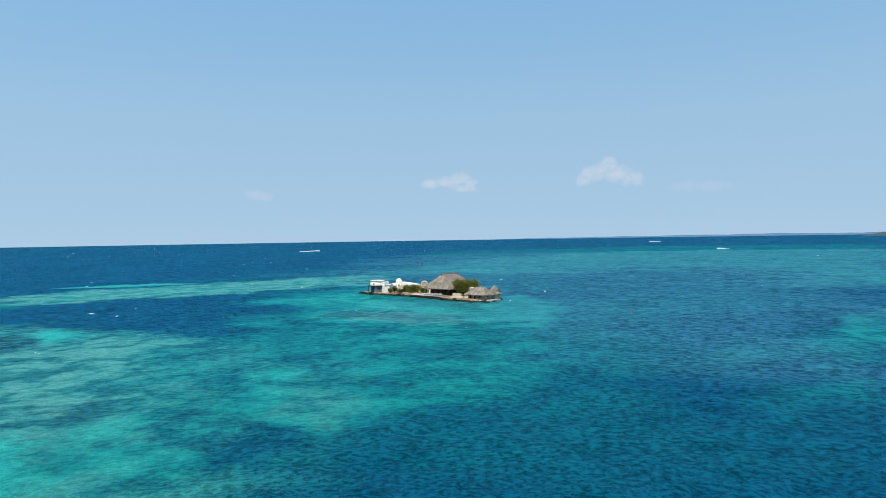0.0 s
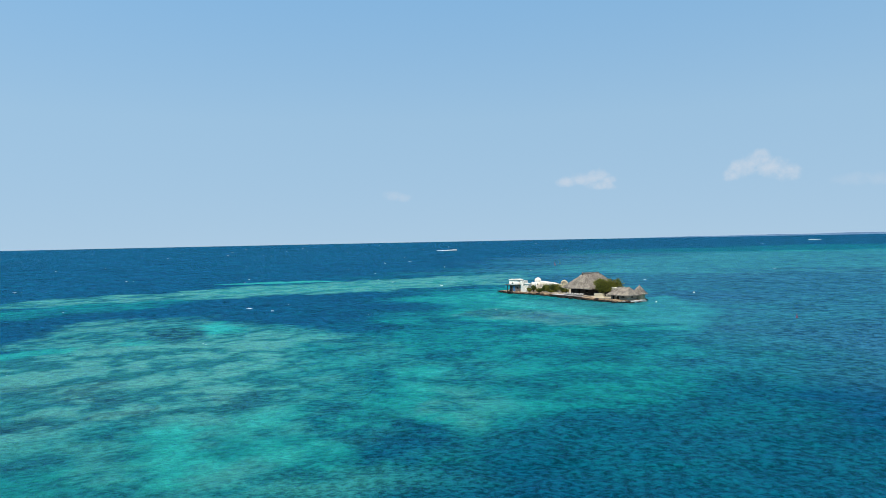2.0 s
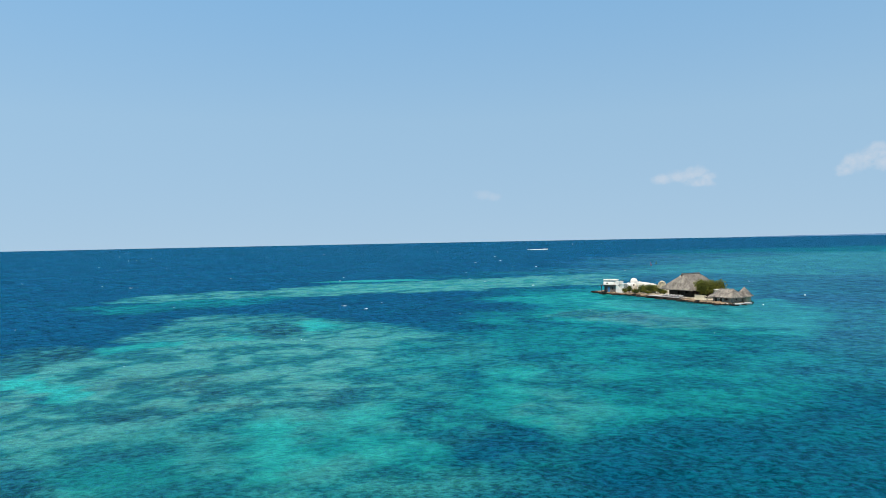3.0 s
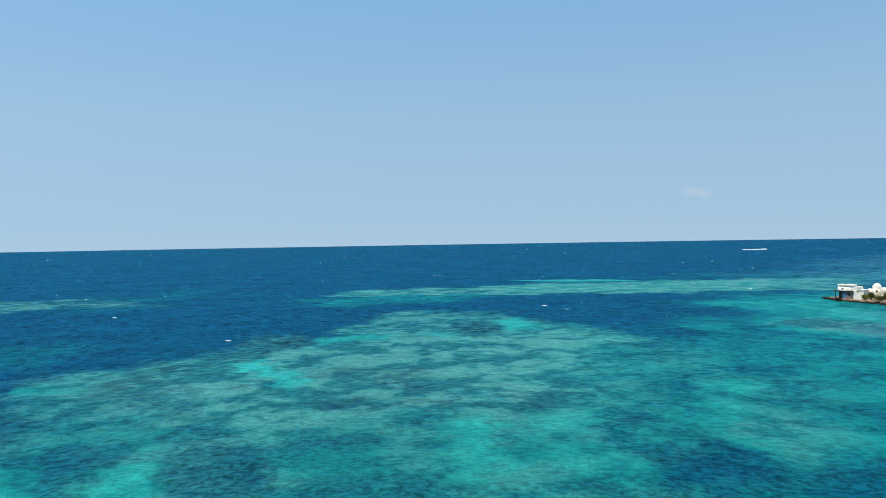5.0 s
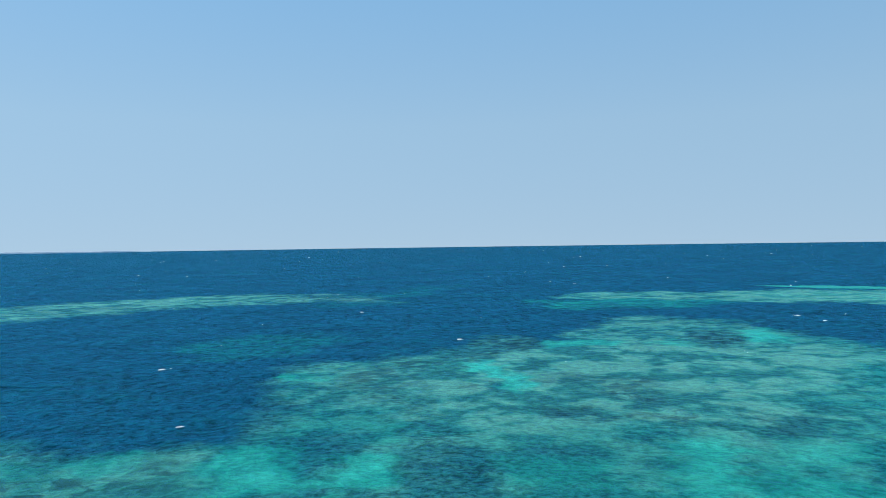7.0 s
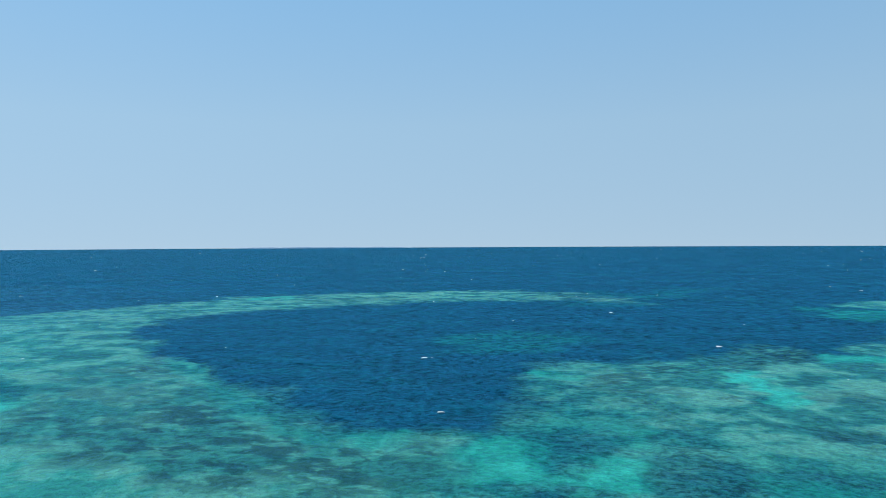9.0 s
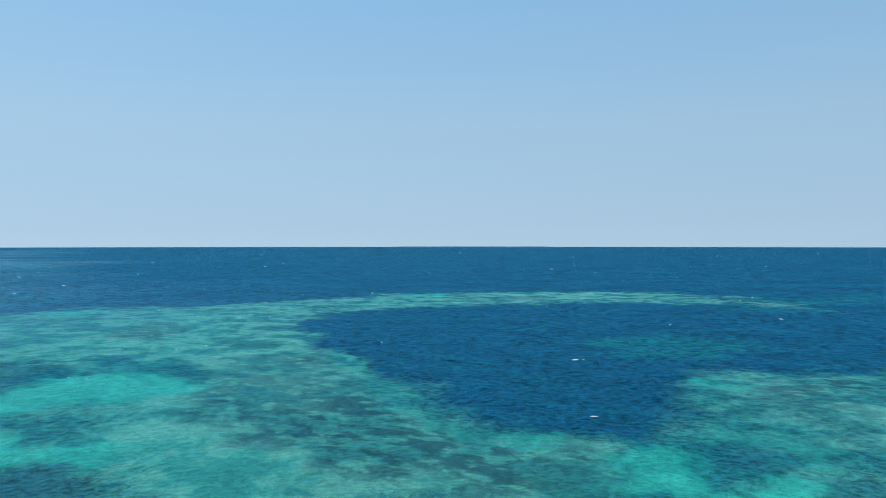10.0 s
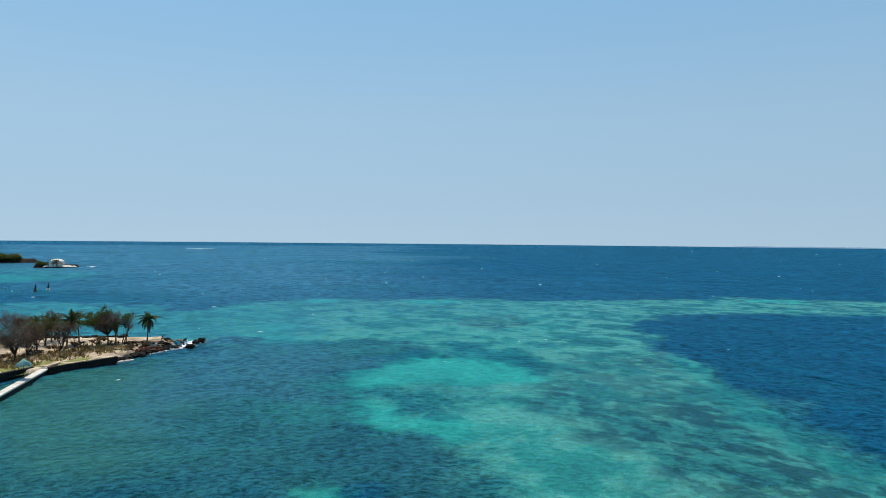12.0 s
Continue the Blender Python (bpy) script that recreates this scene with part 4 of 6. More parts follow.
def frond_mesh(length, droop, seed, material, blow=0.0):
    """One feather leaf along +X: a bent midrib with two rows of hanging leaflets."""
    rng = np.random.RandomState(seed)
    bm = bmesh.new()
    n = 15
    spine = []
    for k in range(n + 1):
        s = k / n
        spine.append(Vector((length * s * (1 - 0.22 * droop * s), blow * s * s * length * 0.3, length * (0.42 * s - droop * s * s))))
    tube(bm, spine, [0.045 * (1 - 0.8 * k / n) for k in range(n + 1)], 4)
    for k in range(2, n + 1):
        s = k / n
        d = (spine[k] - spine[k - 1]).normalized()
        side = Vector((0, 0, 1)).cross(d).normalized()
        reach = length * 0.19 * math.sin(math.pi * min(1, 0.2 + 0.8 * s)) + 0.15
        for hand in (-1, 1):
            for half in (0, 0.5):
                p = spine[k - 1].lerp(spine[k], half)
                tip = p + (side * hand * 0.8 + d * 0.55 + Vector((0, 0, -0.55 + rng.normal(0, 0.12)))).normalized() * reach * rng.uniform(0.8, 1.1)
                w = d * 0.075
                bm.faces.new([bm.verts.new(p - w), bm.verts.new(p + w), bm.verts.new(tip)])
    me = bpy.data.meshes.new("frond")
    bm.to_mesh(me)
    bm.free()
    me.materials.append(material)
    return me


FRONDS = [frond_mesh(3.2, 0.62, 1, MAT_FROND), frond_mesh(3.1, 0.85, 2, MAT_FROND), frond_mesh(3.0, 1.05, 3, MAT_FROND), frond_mesh(2.5, 1.2, 4, MAT_FROND_DRY)]


def palm(base, height, bend, seed, label, blow=None, scale=1.0, dry=2, fronds=15):
    """Coconut palm: a bent ringed trunk and a head of drooping fronds; blow: the way the wind presses them."""
    rng = np.random.RandomState(seed)
    thing = empty("palm", pose(*base), label, "palm tree", "palms of the point")
    pts, radii = [], []
    for k in range(13):
        s = k / 12
        pts.append((bend[0] * s ** 1.7, bend[1] * s ** 1.7, -0.3 + (height + 0.3) * s))
        radii.append((0.155 - 0.06 * s + (0.07 if k == 0 else 0)) * (1.06 if k % 2 else 0.97))
    bm = bmesh.new()
    tube(bm, pts, radii, 8)
    part("trunk", bm, MAT_PALM_TRUNK, thing, smooth=True)
    head = Vector(pts[-1])
    for k in range(fronds):
        a = k * 2.399 + rng.uniform(-0.3, 0.3)
        rise = rng.uniform(-15, 68)
        if blow is not None:
            a = math.atan2(blow[1], blow[0]) + rng.normal(0, 0.95)
            rise = rng.uniform(-50, 45)
            if k % 5 == 0:
                a += math.pi
                rise = rng.uniform(10, 50)
        mesh = FRONDS[3] if k < dry else FRONDS[k % 3]
        f = new("frond", mesh)
        f.parent = thing
        tilt = -50 if k < dry else rise
        f.matrix_basis = Matrix.Translation(head) @ Matrix.Rotation(a, 4, "Z") @ Matrix.Rotation(radians(-tilt), 4, "Y") @ Matrix.Rotation(radians(rng.uniform(-30, 30)), 4, "X") @ Matrix.Scale(scale * rng.uniform(0.85, 1.1), 4)
    bm = bmesh.new()
    for k in range(6):
        v = bmesh.ops.create_icosphere(bm, subdivisions=1, radius=0.14)["verts"]
        bmesh.ops.translate(bm, verts=v, vec=head + Vector((0.22 * math.cos(k * 1.05), 0.22 * math.sin(k * 1.05), -0.22)))
    part("coconut_cluster", bm, MAT_FROND_DRY, thing)
    return thing


def bush(base, size, seed, label, material, leaves=900, leaf=0.20, name="bush", group="bushes", stems=9):
    """A shrub: several stems and a crown of separate leaves gathered in clumps."""
    rng = np.random.RandomState(seed)
    thing = empty(name, pose(*base), label, name, group)
    bm = bmesh.new()
    clumps = []
    for k in range(stems):
        a, r = rng.uniform(0, math.tau), rng.uniform(0.2, 0.9)
        tip = Vector((math.cos(a) * size[0] * r, math.sin(a) * size[1] * r, size[2] * rng.uniform(0.45, 0.95) * (1 - 0.35 * r * r)))
        tube(bm, [(0.1 * math.cos(a), 0.1 * math.sin(a), -0.1), tip * 0.5 + Vector((0, 0, 0.15 * size[2])), tip], [0.07, 0.05, 0.02], 4)
        clumps += [tip, tip * 0.7 + Vector((0, 0, 0.1 * size[2]))]
    part("stem_cluster", bm, MAT_BARK, thing)
    bm = bmesh.new()
    for k in range(leaves):
        c = clumps[rng.randint(len(clumps))]
        p = c + Vector((rng.normal(0, 0.2 * size[0]), rng.normal(0, 0.2 * size[1]), rng.normal(0, 0.15 * size[2])))
        if p.z > 0.05:
            leaf_quad(bm, p, leaf, rng, 0.6)
    part("foliage", bm, material, thing)
    return thing


def rock_mesh(seed, rough=0.35):
    bm = bmesh.new()
    bmesh.ops.create_icosphere(bm, subdivisions=2, radius=1.0)
    off = Vector((seed * 7.3, seed * 3.1, seed * 1.7))
    for v in bm.verts:
        n = noise.noise(v.co * 1.1 + off) + 0.5 * noise.noise(v.co * 2.7 + off)
        v.co *= 1 + rough * n
        v.co.z *= 0.75
    me = bpy.data.meshes.new("rock")
    bm.to_mesh(me)
    bm.free()
    return me


ROCKS = [rock_mesh(k) for k in range(6)]


def block_mesh(seed):
    """A broken, sharp-edged boulder."""
    rng = np.random.RandomState(seed)
    bm = bmesh.new()
    for k in range(16):
        v = Vector(rng.uniform(-1, 1, 3))
        v /= max(abs(v.x), abs(v.y), abs(v.z)) ** 0.8
        bm.verts.new((v.x, v.y, v.z * 0.8))
    hull = bmesh.ops.convex_hull(bm, input=bm.verts[:])
    bmesh.ops.delete(bm, geom=[v for v in bm.verts if not v.link_faces], context="VERTS")
    bmesh.ops.bevel(bm, geom=bm.edges[:], offset=0.05, segments=1, affect="EDGES")
    me = bpy.data.meshes.new("boulder")
    bm.to_mesh(me)
    bm.free()
    return me


DARK_ROCKS = [block_mesh(k + 10) for k in range(5)]
for me in ROCKS:
    me.materials.append(MAT_ROCK)
RED_ROCKS = [block_mesh(k + 30) for k in range(3)]
for me in RED_ROCKS:
    me.materials.append(MAT_RED_ROCK)
for me in DARK_ROCKS:
    me.materials.append(MAT_DARK_ROCK)


def rock(mesh, x, y, z, sx, sy, sz, turn, label, group):
    ob = new("rock", mesh)
    ob.matrix_basis = Matrix.LocRotScale((x, y, z), Euler((0, 0, turn)), (sx, sy, sz))
    return tagged(ob, label, "rock", group)


def hip_roof(parent, a, b, r, ze, zr, thick, seed, strips, name="roof", label=""):
    """Thatched hip roof, ridge along Y: a thick shell and loose courses of palm straw over it that hang past the eaves."""
    bm = bmesh.new()
    shells = []
    for lower in (0, thick):
        q = [bm.verts.new(p) for p in ((-a, -b, ze - lower), (a, -b, ze - lower), (a, b, ze - lower), (-a, b, ze - lower), (0, -r, zr - lower), (0, r, zr - lower))]
        shells.append(q)
    for q, flip in ((shells[0], False), (shells[1], True)):
        for ids in ((0, 1, 4), (1, 2, 5, 4), (2, 3, 5), (3, 0, 4, 5)):
            f = [q[k] for k in ids]
            bm.faces.new(f[::-1] if flip else f)
    for k in range(4):
        bm.faces.new((shells[0][(k + 1) % 4], shells[0][k], shells[1][k], shells[1][(k + 1) % 4]))
    roof = part(name, bm, MAT_THATCH, parent, label)
    rng = np.random.RandomState(seed)
    bm = bmesh.new()
    sides = [((-a, -b), (a, -b), (0, -r), (0, -r)), ((a, -b), (a, b), (0, -r), (0, r)), ((a, b), (-a, b), (0, r), (0, r)), ((-a, b), (-a, -b), (0, r), (0, -r))]
    for p0, p1, t0, t1 in sides:
        P0, P1, T0, T1 = Vector((*p0, ze)), Vector((*p1, ze)), Vector((*t0, zr)), Vector((*t1, zr))
        along = (P1 - P0).normalized()
        up = ((T0 + T1) / 2 - (P0 + P1) / 2)
        normal = along.cross(up).normalized()
        for k in range(int(strips * (P1 - P0).length)):
            s, h = rng.uniform(0, 1), rng.uniform(-0.03, 0.86) if rng.uniform() > 0.3 else rng.uniform(-0.05, 0.06)
            low, high = P0.lerp(P1, s), T0.lerp(T1, s)
            p = low.lerp(high, h)
            d = (high - low).normalized()
            size, w = rng.uniform(0.5, 1.2), rng.uniform(0.08, 0.2)
            lift = normal * rng.uniform(0.02, 0.10)
            sway = along * rng.normal(0, 0.10)
            bm.faces.new([bm.verts.new(p - along * w + lift * 1.6 - d * 0.2), bm.verts.new(p + along * w + lift * 1.3 - d * 0.2 + sway * 0.2),
                          bm.verts.new(p + along * w * 0.7 + d * size + lift * 0.3 + sway), bm.verts.new(p - along * w * 0.7 + d * size + lift * 0.3 + sway)])
    part("straw", bm, MAT_STRAW, roof, "loose grey palm straw")
    return roof


def dome(bm, x, y, z, r, h, seg=18, rings=7):
    last = [bm.verts.new((x + r * math.cos(k * math.tau / seg), y + r * math.sin(k * math.tau / seg), z)) for k in range(seg)]
    for j in range(1, rings):
        t = j / rings * math.pi / 2
        ring = [bm.verts.new((x + r * math.cos(t) * math.cos(k * math.tau / seg), y + r * math.cos(t) * math.sin(k * math.tau / seg), z + h * math.sin(t))) for k in range(seg)]
        for k in range(seg):
            bm.faces.new((last[k], last[(k + 1) % seg], ring[(k + 1) % seg], ring[k]))
        last = ring
    tip = bm.verts.new((x, y, z + h))
    for k in range(seg):
        bm.faces.new((last[k], last[(k + 1) % seg], tip))


# ---- the built islet ----
TURN = -43.9          # degrees: the islet's houses stand along this line
ISLET = land("ground", [(-33.6, 270.4), (-27.4, 263.7), (-18, 258.5), (-8, 247), (1, 236.5), (9.3, 227.5), (14.0, 226.6), (17.9, 230.6), (19, 240), (16, 252), (10, 266), (-4, 280), (-16, 284), (-28, 279)],
             0.75, 2.2, 0.5, 0.10, MAT_ROCK, "rocky islet ground of brown coral stone with pale earth", "islet", 31)
yard = land("ground", [(-27.4, 266), (-17, 261.5), (-7, 250.5), (2, 240), (9, 232), (18, 236), (13, 251), (7, 264), (-5, 276), (-16, 280), (-25, 276)],
            0.86, 1.6, 0.6, 0.05, MAT_EARTH, "pale trodden earth between the islet's houses", "yard", 37, floor=0.2)

rng = np.random.RandomState(11)
shore = [(-33.6, 270.4), (-27.4, 263.7), (-18, 258.5), (-8, 247), (1, 236.5), (9.3, 227.5), (14.0, 226.6), (17.9, 230.6), (19, 240)]
for (ax, ay), (bx, by) in zip(shore, shore[1:]):
    n = int(math.hypot(bx - ax, by - ay) * 1.1)
    for k in range(n):
        s = (k + rng.uniform(0, 1)) / n
        size = rng.uniform(0.35, 1.0)
        rock(ROCKS[rng.randint(6)] if rng.uniform() < 0.42 else DARK_ROCKS[rng.randint(5)], ax + (bx - ax) * s + rng.normal(0, 0.6), ay + (by - ay) * s + rng.normal(0, 0.6), rng.uniform(-0.05, 0.4),
             size * rng.uniform(0.8, 1.6), size * rng.uniform(0.8, 1.3), size * rng.uniform(0.4, 0.75), rng.uniform(0, 6.28),
             "brown weathered coral rock at the islet's waterline", "islet shore rocks")

# great thatched hall
hall = empty("palapa", pose(2.2, 252.1, 0.8, 0, 0, TURN), "large palapa with steep grey palm-thatch roof on dark posts", "palapa")
hip_roof(hall, 6.8, 7.6, 3.7, 2.60, 7.55, 0.35, 3, 26, "roof", "grey weathered palm thatch")
bm = bmesh.new()
box(bm, -0.35, 0.35, -4.1, 4.1, 7.25, 7.75)
bmesh.ops.bevel(bm, geom=bm.edges[:], offset=0.15, segments=2, affect="EDGES")
part("ridge_cap", bm, MAT_STRAW, hall, "bundled straw ridge")
bm = bmesh.new()
tube(bm, [(-0.85, -4.05, 6.5), (0, -4.25, 7.75), (0.85, -4.05, 6.5)], [0.18, 0.22, 0.18], 6)
part("gable_hood", bm, MAT_THATCH, hall)
# solid dark panel stands for the shade inside the vent opening
bm = bmesh.new()
vq = [bm.verts.new(p) for p in ((-0.65, -4.45, 6.45), (0.65, -4.45, 6.45), (0.0, -4.25, 7.45))]
bm.faces.new(vq)
bmesh.ops.solidify(bm, geom=bm.faces[:], thickness=0.08)
part("gable_vent", bm, MAT_TIMBER, hall, "dark panel in place of the shaded gable vent opening")
for i in range(6):
    for j in range(2):
        bm = bmesh.new()
        cylinder(bm, -5.6 + i * 2.24, -6.6 + j * 13.2, -0.2, 2.85, 0.14, 0.12, 8)
        part("post", bm, MAT_TIMBER, hall)
for j in range(1, 6):
    for x in (-5.6, 5.6):
        bm = bmesh.new()
        cylinder(bm, x, -6.6 + j * 2.2, -0.2, 2.85, 0.14, 0.12, 8)
        part("post", bm, MAT_TIMBER, hall)
# dark screens fill the openings to stand for the shade under the eaves
for args in (((-4.9, -5.2), (4.9, -5.2)), ((4.9, -5.2), (4.9, 5.4)), ((4.9, 5.4), (-4.9, 5.4)), ((-4.9, 5.4), (-4.9, -5.2))):
    wall(hall, args[0], args[1], -0.2, 2.95, 0.16, MAT_TIMBER, [(3.9, 5.1, -0.2, 1.95), (7.4, 8.2, 0.9, 1.8)], label="timber screen, dark in place of the shade under the eaves")
# floor kept dark as well, in place of the roof's shade
part("floor_slab", box_bm(-6.3, 6.3, -7.0, 6.8, -0.25, 0.02, 0.04), MAT_TIMBER, hall, "plank floor, darkened for the shade under the roof")

# stone cottage with a thatched hip roof
cottage = empty("cottage", pose(12.4, 232.2, 0.55, 0, 0, TURN), "small pale stone cottage with shaggy thatch roof", "cottage")
for p0, p1, holes in (((-3.4, -2.3), (3.4, -2.3), [(0.4, 1.5, 0, 1.8), (2.1, 3.4, 0.0, 1.8), (4.2, 5.6, 0.6, 1.7)]), ((3.4, -2.3), (3.4, 2.3), [(1.7, 2.6, 0.8, 1.6)]),
                      ((3.4, 2.3), (-3.4, 2.3), []), ((-3.4, 2.3), (-3.4, -2.3), [(1.5, 2.4, 0.8, 1.6)])):
    wall(cottage, p0, p1, -0.2, 2.05, 0.25, MAT_STONE_WALL, holes)
for x in (-2.45, -0.6):
    part("door", box_bm(x - 0.42, x + 0.42, -2.2, -2.14, 0.0, 1.72, 0.02), MAT_TIMBER, cottage, "dark plank door set back in the wall")
for x, y, w in ((1.6, -2.25, (0.40, 0.03)), (3.35, -0.15, (0.03, 0.45))):
    part("shutter", box_bm(x - w[0], x + w[0], y - w[1], y + w[1], 0.78, 1.62, 0.01), MAT_TIMBER, cottage)
roof_frame = part("roof_beams", box_bm(-3.6, 3.6, -2.5, 2.5, 1.86, 2.0), MAT_TIMBER, cottage)
roof_bm_turn = Matrix.Rotation(radians(90), 4, "Z")
rf = hip_roof(cottage, 3.2, 4.4, 2.3, 1.72, 4.05, 0.30, 8, 26, "roof", "shaggy grey-brown palm thatch")
rf.matrix_basis = roof_bm_turn

# round hut with a conical roof
hut = empty("round_hut", pose(17.4, 234.0, 0.55), "tan round hut with pointed thatch cone roof", "hut")
bm = bmesh.new()
seg = 20
for k in range(seg):
    a0, a1 = k * math.tau / seg, (k + 1) * math.tau / seg
    mid = (a0 + a1) / 2
    doorway = abs(((mid - math.radians(235) + math.pi) % math.tau) - math.pi) < 0.28
    low = 1.75 if doorway else -0.2
    c0, s0, c1, s1 = math.cos(a0), math.sin(a0), math.cos(a1), math.sin(a1)
    q = [bm.verts.new((r * c, r * s, z)) for z in (low, 2.1) for r, c, s in ((1.85, c0, s0), (1.85, c1, s1), (1.65, c1, s1), (1.65, c0, s0))]
    for f in ((0, 1, 5, 4), (1, 2, 6, 5), (2, 3, 7, 6), (3, 0, 4, 7), (4, 5, 6, 7), (3, 2, 1, 0)):
        bm.faces.new([q[i] for i in f])
part("wall", bm, MAT_TAN_WALL, hut, "tan plastered curved wall")
bm = bmesh.new()
tube(bm, [(0, 0, 1.75), (0, 0, 1.95), (0, 0, 4.2), (0, 0, 4.6)], [2.15, 2.45, 0.35, 0.06], 22)
cone = part("roof", bm, MAT_THATCH, hut, "grey conical thatch", True)
bm = bmesh.new()
rng = np.random.RandomState(4)
for k in range(420):
    a, h = rng.uniform(0, math.tau), rng.uniform(0, 1) if rng.uniform() > 0.35 else 0.0
    rr, zz = 2.5 * (1 - h) + 0.12, 1.95 + 2.55 * h
    out, tan = Vector((math.cos(a), math.sin(a), 0)), Vector((-math.sin(a), math.cos(a), 0))
    p = out * rr + Vector((0, 0, zz))
    d = (Vector((0, 0, 4.6)) - p).normalized()
    w = rng.uniform(0.06, 0.14) * (1 - 0.6 * h)
    bm.faces.new([bm.verts.new(p - tan * w - d * 0.25), bm.verts.new(p + tan * w - d * 0.25), bm.verts.new(p + tan * w * 0.5 + d * 0.5), bm.verts.new(p - tan * w * 0.5 + d * 0.5)])
part("straw", bm, MAT_STRAW, cone)

slab = empty("terrace", pose(12.5, 231.5, 0.0, 0, 0, TURN), "pale concrete terrace under the cottage and round hut", "terrace")
part("slab", box_bm(-9.0, 5.4, -3.0, 3.2, 0.05, 0.55, 0.06), MAT_CONCRETE, slab)
part("step", box_bm(3.0, 5.4, 0.5, 4.3, 0.05, 0.56, 0.06), MAT_CONCRETE, slab)
part("kerb", box_bm(-9.0, -1.0, -3.05, -2.75, 0.554, 0.85, 0.04), MAT_STONE_WALL, slab)
for k in range(22):
    q = slab.matrix_basis @ Vector((-9.0 + k * 0.7 + rng.uniform(-0.3, 0.3), -3.5 + rng.uniform(-0.5, 0.2), 0))
    size = rng.uniform(0.35, 0.75)
    rock(DARK_ROCKS[rng.randint(5)], q.x, q.y, rng.uniform(0.0, 0.15), size * 1.4, size, size * 0.7, rng.uniform(0, 6.28), "dark wet rock along the foot of the terrace", "islet shore rocks")

garden_wall = empty("garden_wall", pose(5.0, 238.0, 0.6, 0, 0, TURN), "low cream plastered garden wall block", "wall")
part("block", box_bm(-2.6, 1.4, -0.25, 0.25, -0.1, 1.35, 0.05), MAT_CREAM, garden_wall)
part("coping", box_bm(-2.7, 1.5, -0.32, 0.32, 1.35, 1.47, 0.03), MAT_CREAM, garden_wall)
steps = empty("stone_steps", pose(5.9, 236.7, 0.6, 0, 0, TURN), "cream plastered steps leading down to the shore", "steps")
for k in range(4):
    part("step", box_bm(-1.5 - 0.12 * k, 1.3 + 0.1 * k, -0.45 - 0.5 * k, 0.1 - 0.5 * k, -0.35, 0.62 - 0.17 * k, 0.03), MAT_CREAM, steps)
cistern = empty("cistern", pose(11.0, 240.5, 0.7, 0, 0, TURN), "white plastered water cistern with raised rim", "cistern")
part("tank", box_bm(-2.0, 2.0, -1.4, 1.4, -0.1, 2.9, 0.08), MAT_WHITE, cistern)
part("rim", box_bm(-2.15, 2.15, -1.55, 1.55, 2.9, 3.15, 0.05), MAT_WHITE, cistern)

# bathing deck with loungers
deck = empty("deck", pose(-5.8, 246.9, 0.75, 0, 0, TURN), "grey timber bathing deck at the water's edge", "deck")
for k in range(16):
    part("board", box_bm(-7.8 + k * 0.98, -7.8 + k * 0.98 + 0.94, -1.9, 1.5, 0.0, 0.09), MAT_DECK, deck)
part("fascia", box_bm(-7.9, 8.0, -2.0, -1.88, -0.28, 0.12, 0.02), MAT_TIMBER, deck, "dark edge beam")
for k in range(5):
    bm = bmesh.new()
    cylinder(bm, -7.0 + k * 3.5, -1.6, -1.6, 0.0, 0.12, 0.12, 8)
    part("pile", bm, MAT_TIMBER, deck)


def lounger(m):
    thing = empty("sun_lounger", m, "white cushioned sun lounger on the timber deck", "sun lounger", "loungers on the deck")
    part("frame", box_bm(-0.33, 0.33, -0.95, 0.6, 0.24, 0.30, 0.02), MAT_TIMBER, thing)
    part("mattress", box_bm(-0.31, 0.31, -0.93, 0.55, 0.30, 0.42, 0.04), MAT_CLOTH, thing)
    back = part("backrest", box_bm(-0.31, 0.31, 0.0, 0.75, 0.0, 0.11, 0.03), MAT_CLOTH, thing)
    back.matrix_basis = Matrix.Translation((0, 0.50, 0.36)) @ Matrix.Rotation(radians(24), 4, "X")
    for x in (-0.27, 0.27):
        for y in (-0.8, 0.5):
            part("leg", box_bm(x - 0.03, x + 0.03, y - 0.03, y + 0.03, 0.0, 0.25), MAT_TIMBER, thing)
    return thing


first = lounger(Matrix.Translation((-5.8, 246.9, 0.84)) @ Matrix.Rotation(radians(TURN), 4, "Z") @ Matrix.Translation((-1.2, 0.1, 0)) @ Matrix.Rotation(radians(18), 4, "Z"))
for k in range(1, 7):
    copy_thing(first, Matrix.Translation((-5.8, 246.9, 0.84)) @ Matrix.Rotation(radians(TURN), 4, "Z") @ Matrix.Translation((-1.2 + 1.25 * k, 0.1 + 0.12 * (k % 2), 0)) @ Matrix.Rotation(radians(18 - 4 * (k % 3)), 4, "Z"))

# white house at the far end
white = empty("white_house", pose(-25.5, 267.3, 0.8, 0, 0, -20), "grey stone house with blue door and rounded white upper storey", "house")
for p0, p1, holes in (((-0.9, -2.6), (2.4, -2.6), [(1.9, 2.5, 0.9, 1.8)]), ((2.4, -2.6), (2.4, 2.6), [(2.2, 3.0, 0.9, 1.8)]), ((2.4, 2.6), (-3.2, 2.6), []), ((-0.9, 0.4), (-0.9, -2.6), []),
                      ((-3.2, 0.4), (-0.9, 0.4), [(0.7, 1.6, 0, 2.0)])):
    wall(white, p0, p1, -0.3, 2.4, 0.25, MAT_GREY_WALL, holes, label="weathered grey stone wall")
door = part("door", box_bm(-0.62, 0.30, -2.78, -2.73, 0.0, 1.95, 0.02), MAT_BLUE, white, "blue painted plank door")
part("handle", box_bm(0.14, 0.20, -2.84, -2.78, 0.95, 1.08, 0.01), MAT_TIMBER, door)
part("door_leaf", box_bm(-2.45, -1.65, 0.42, 0.48, 0.0, 1.98, 0.02), MAT_TIMBER, white, "dark inner door")
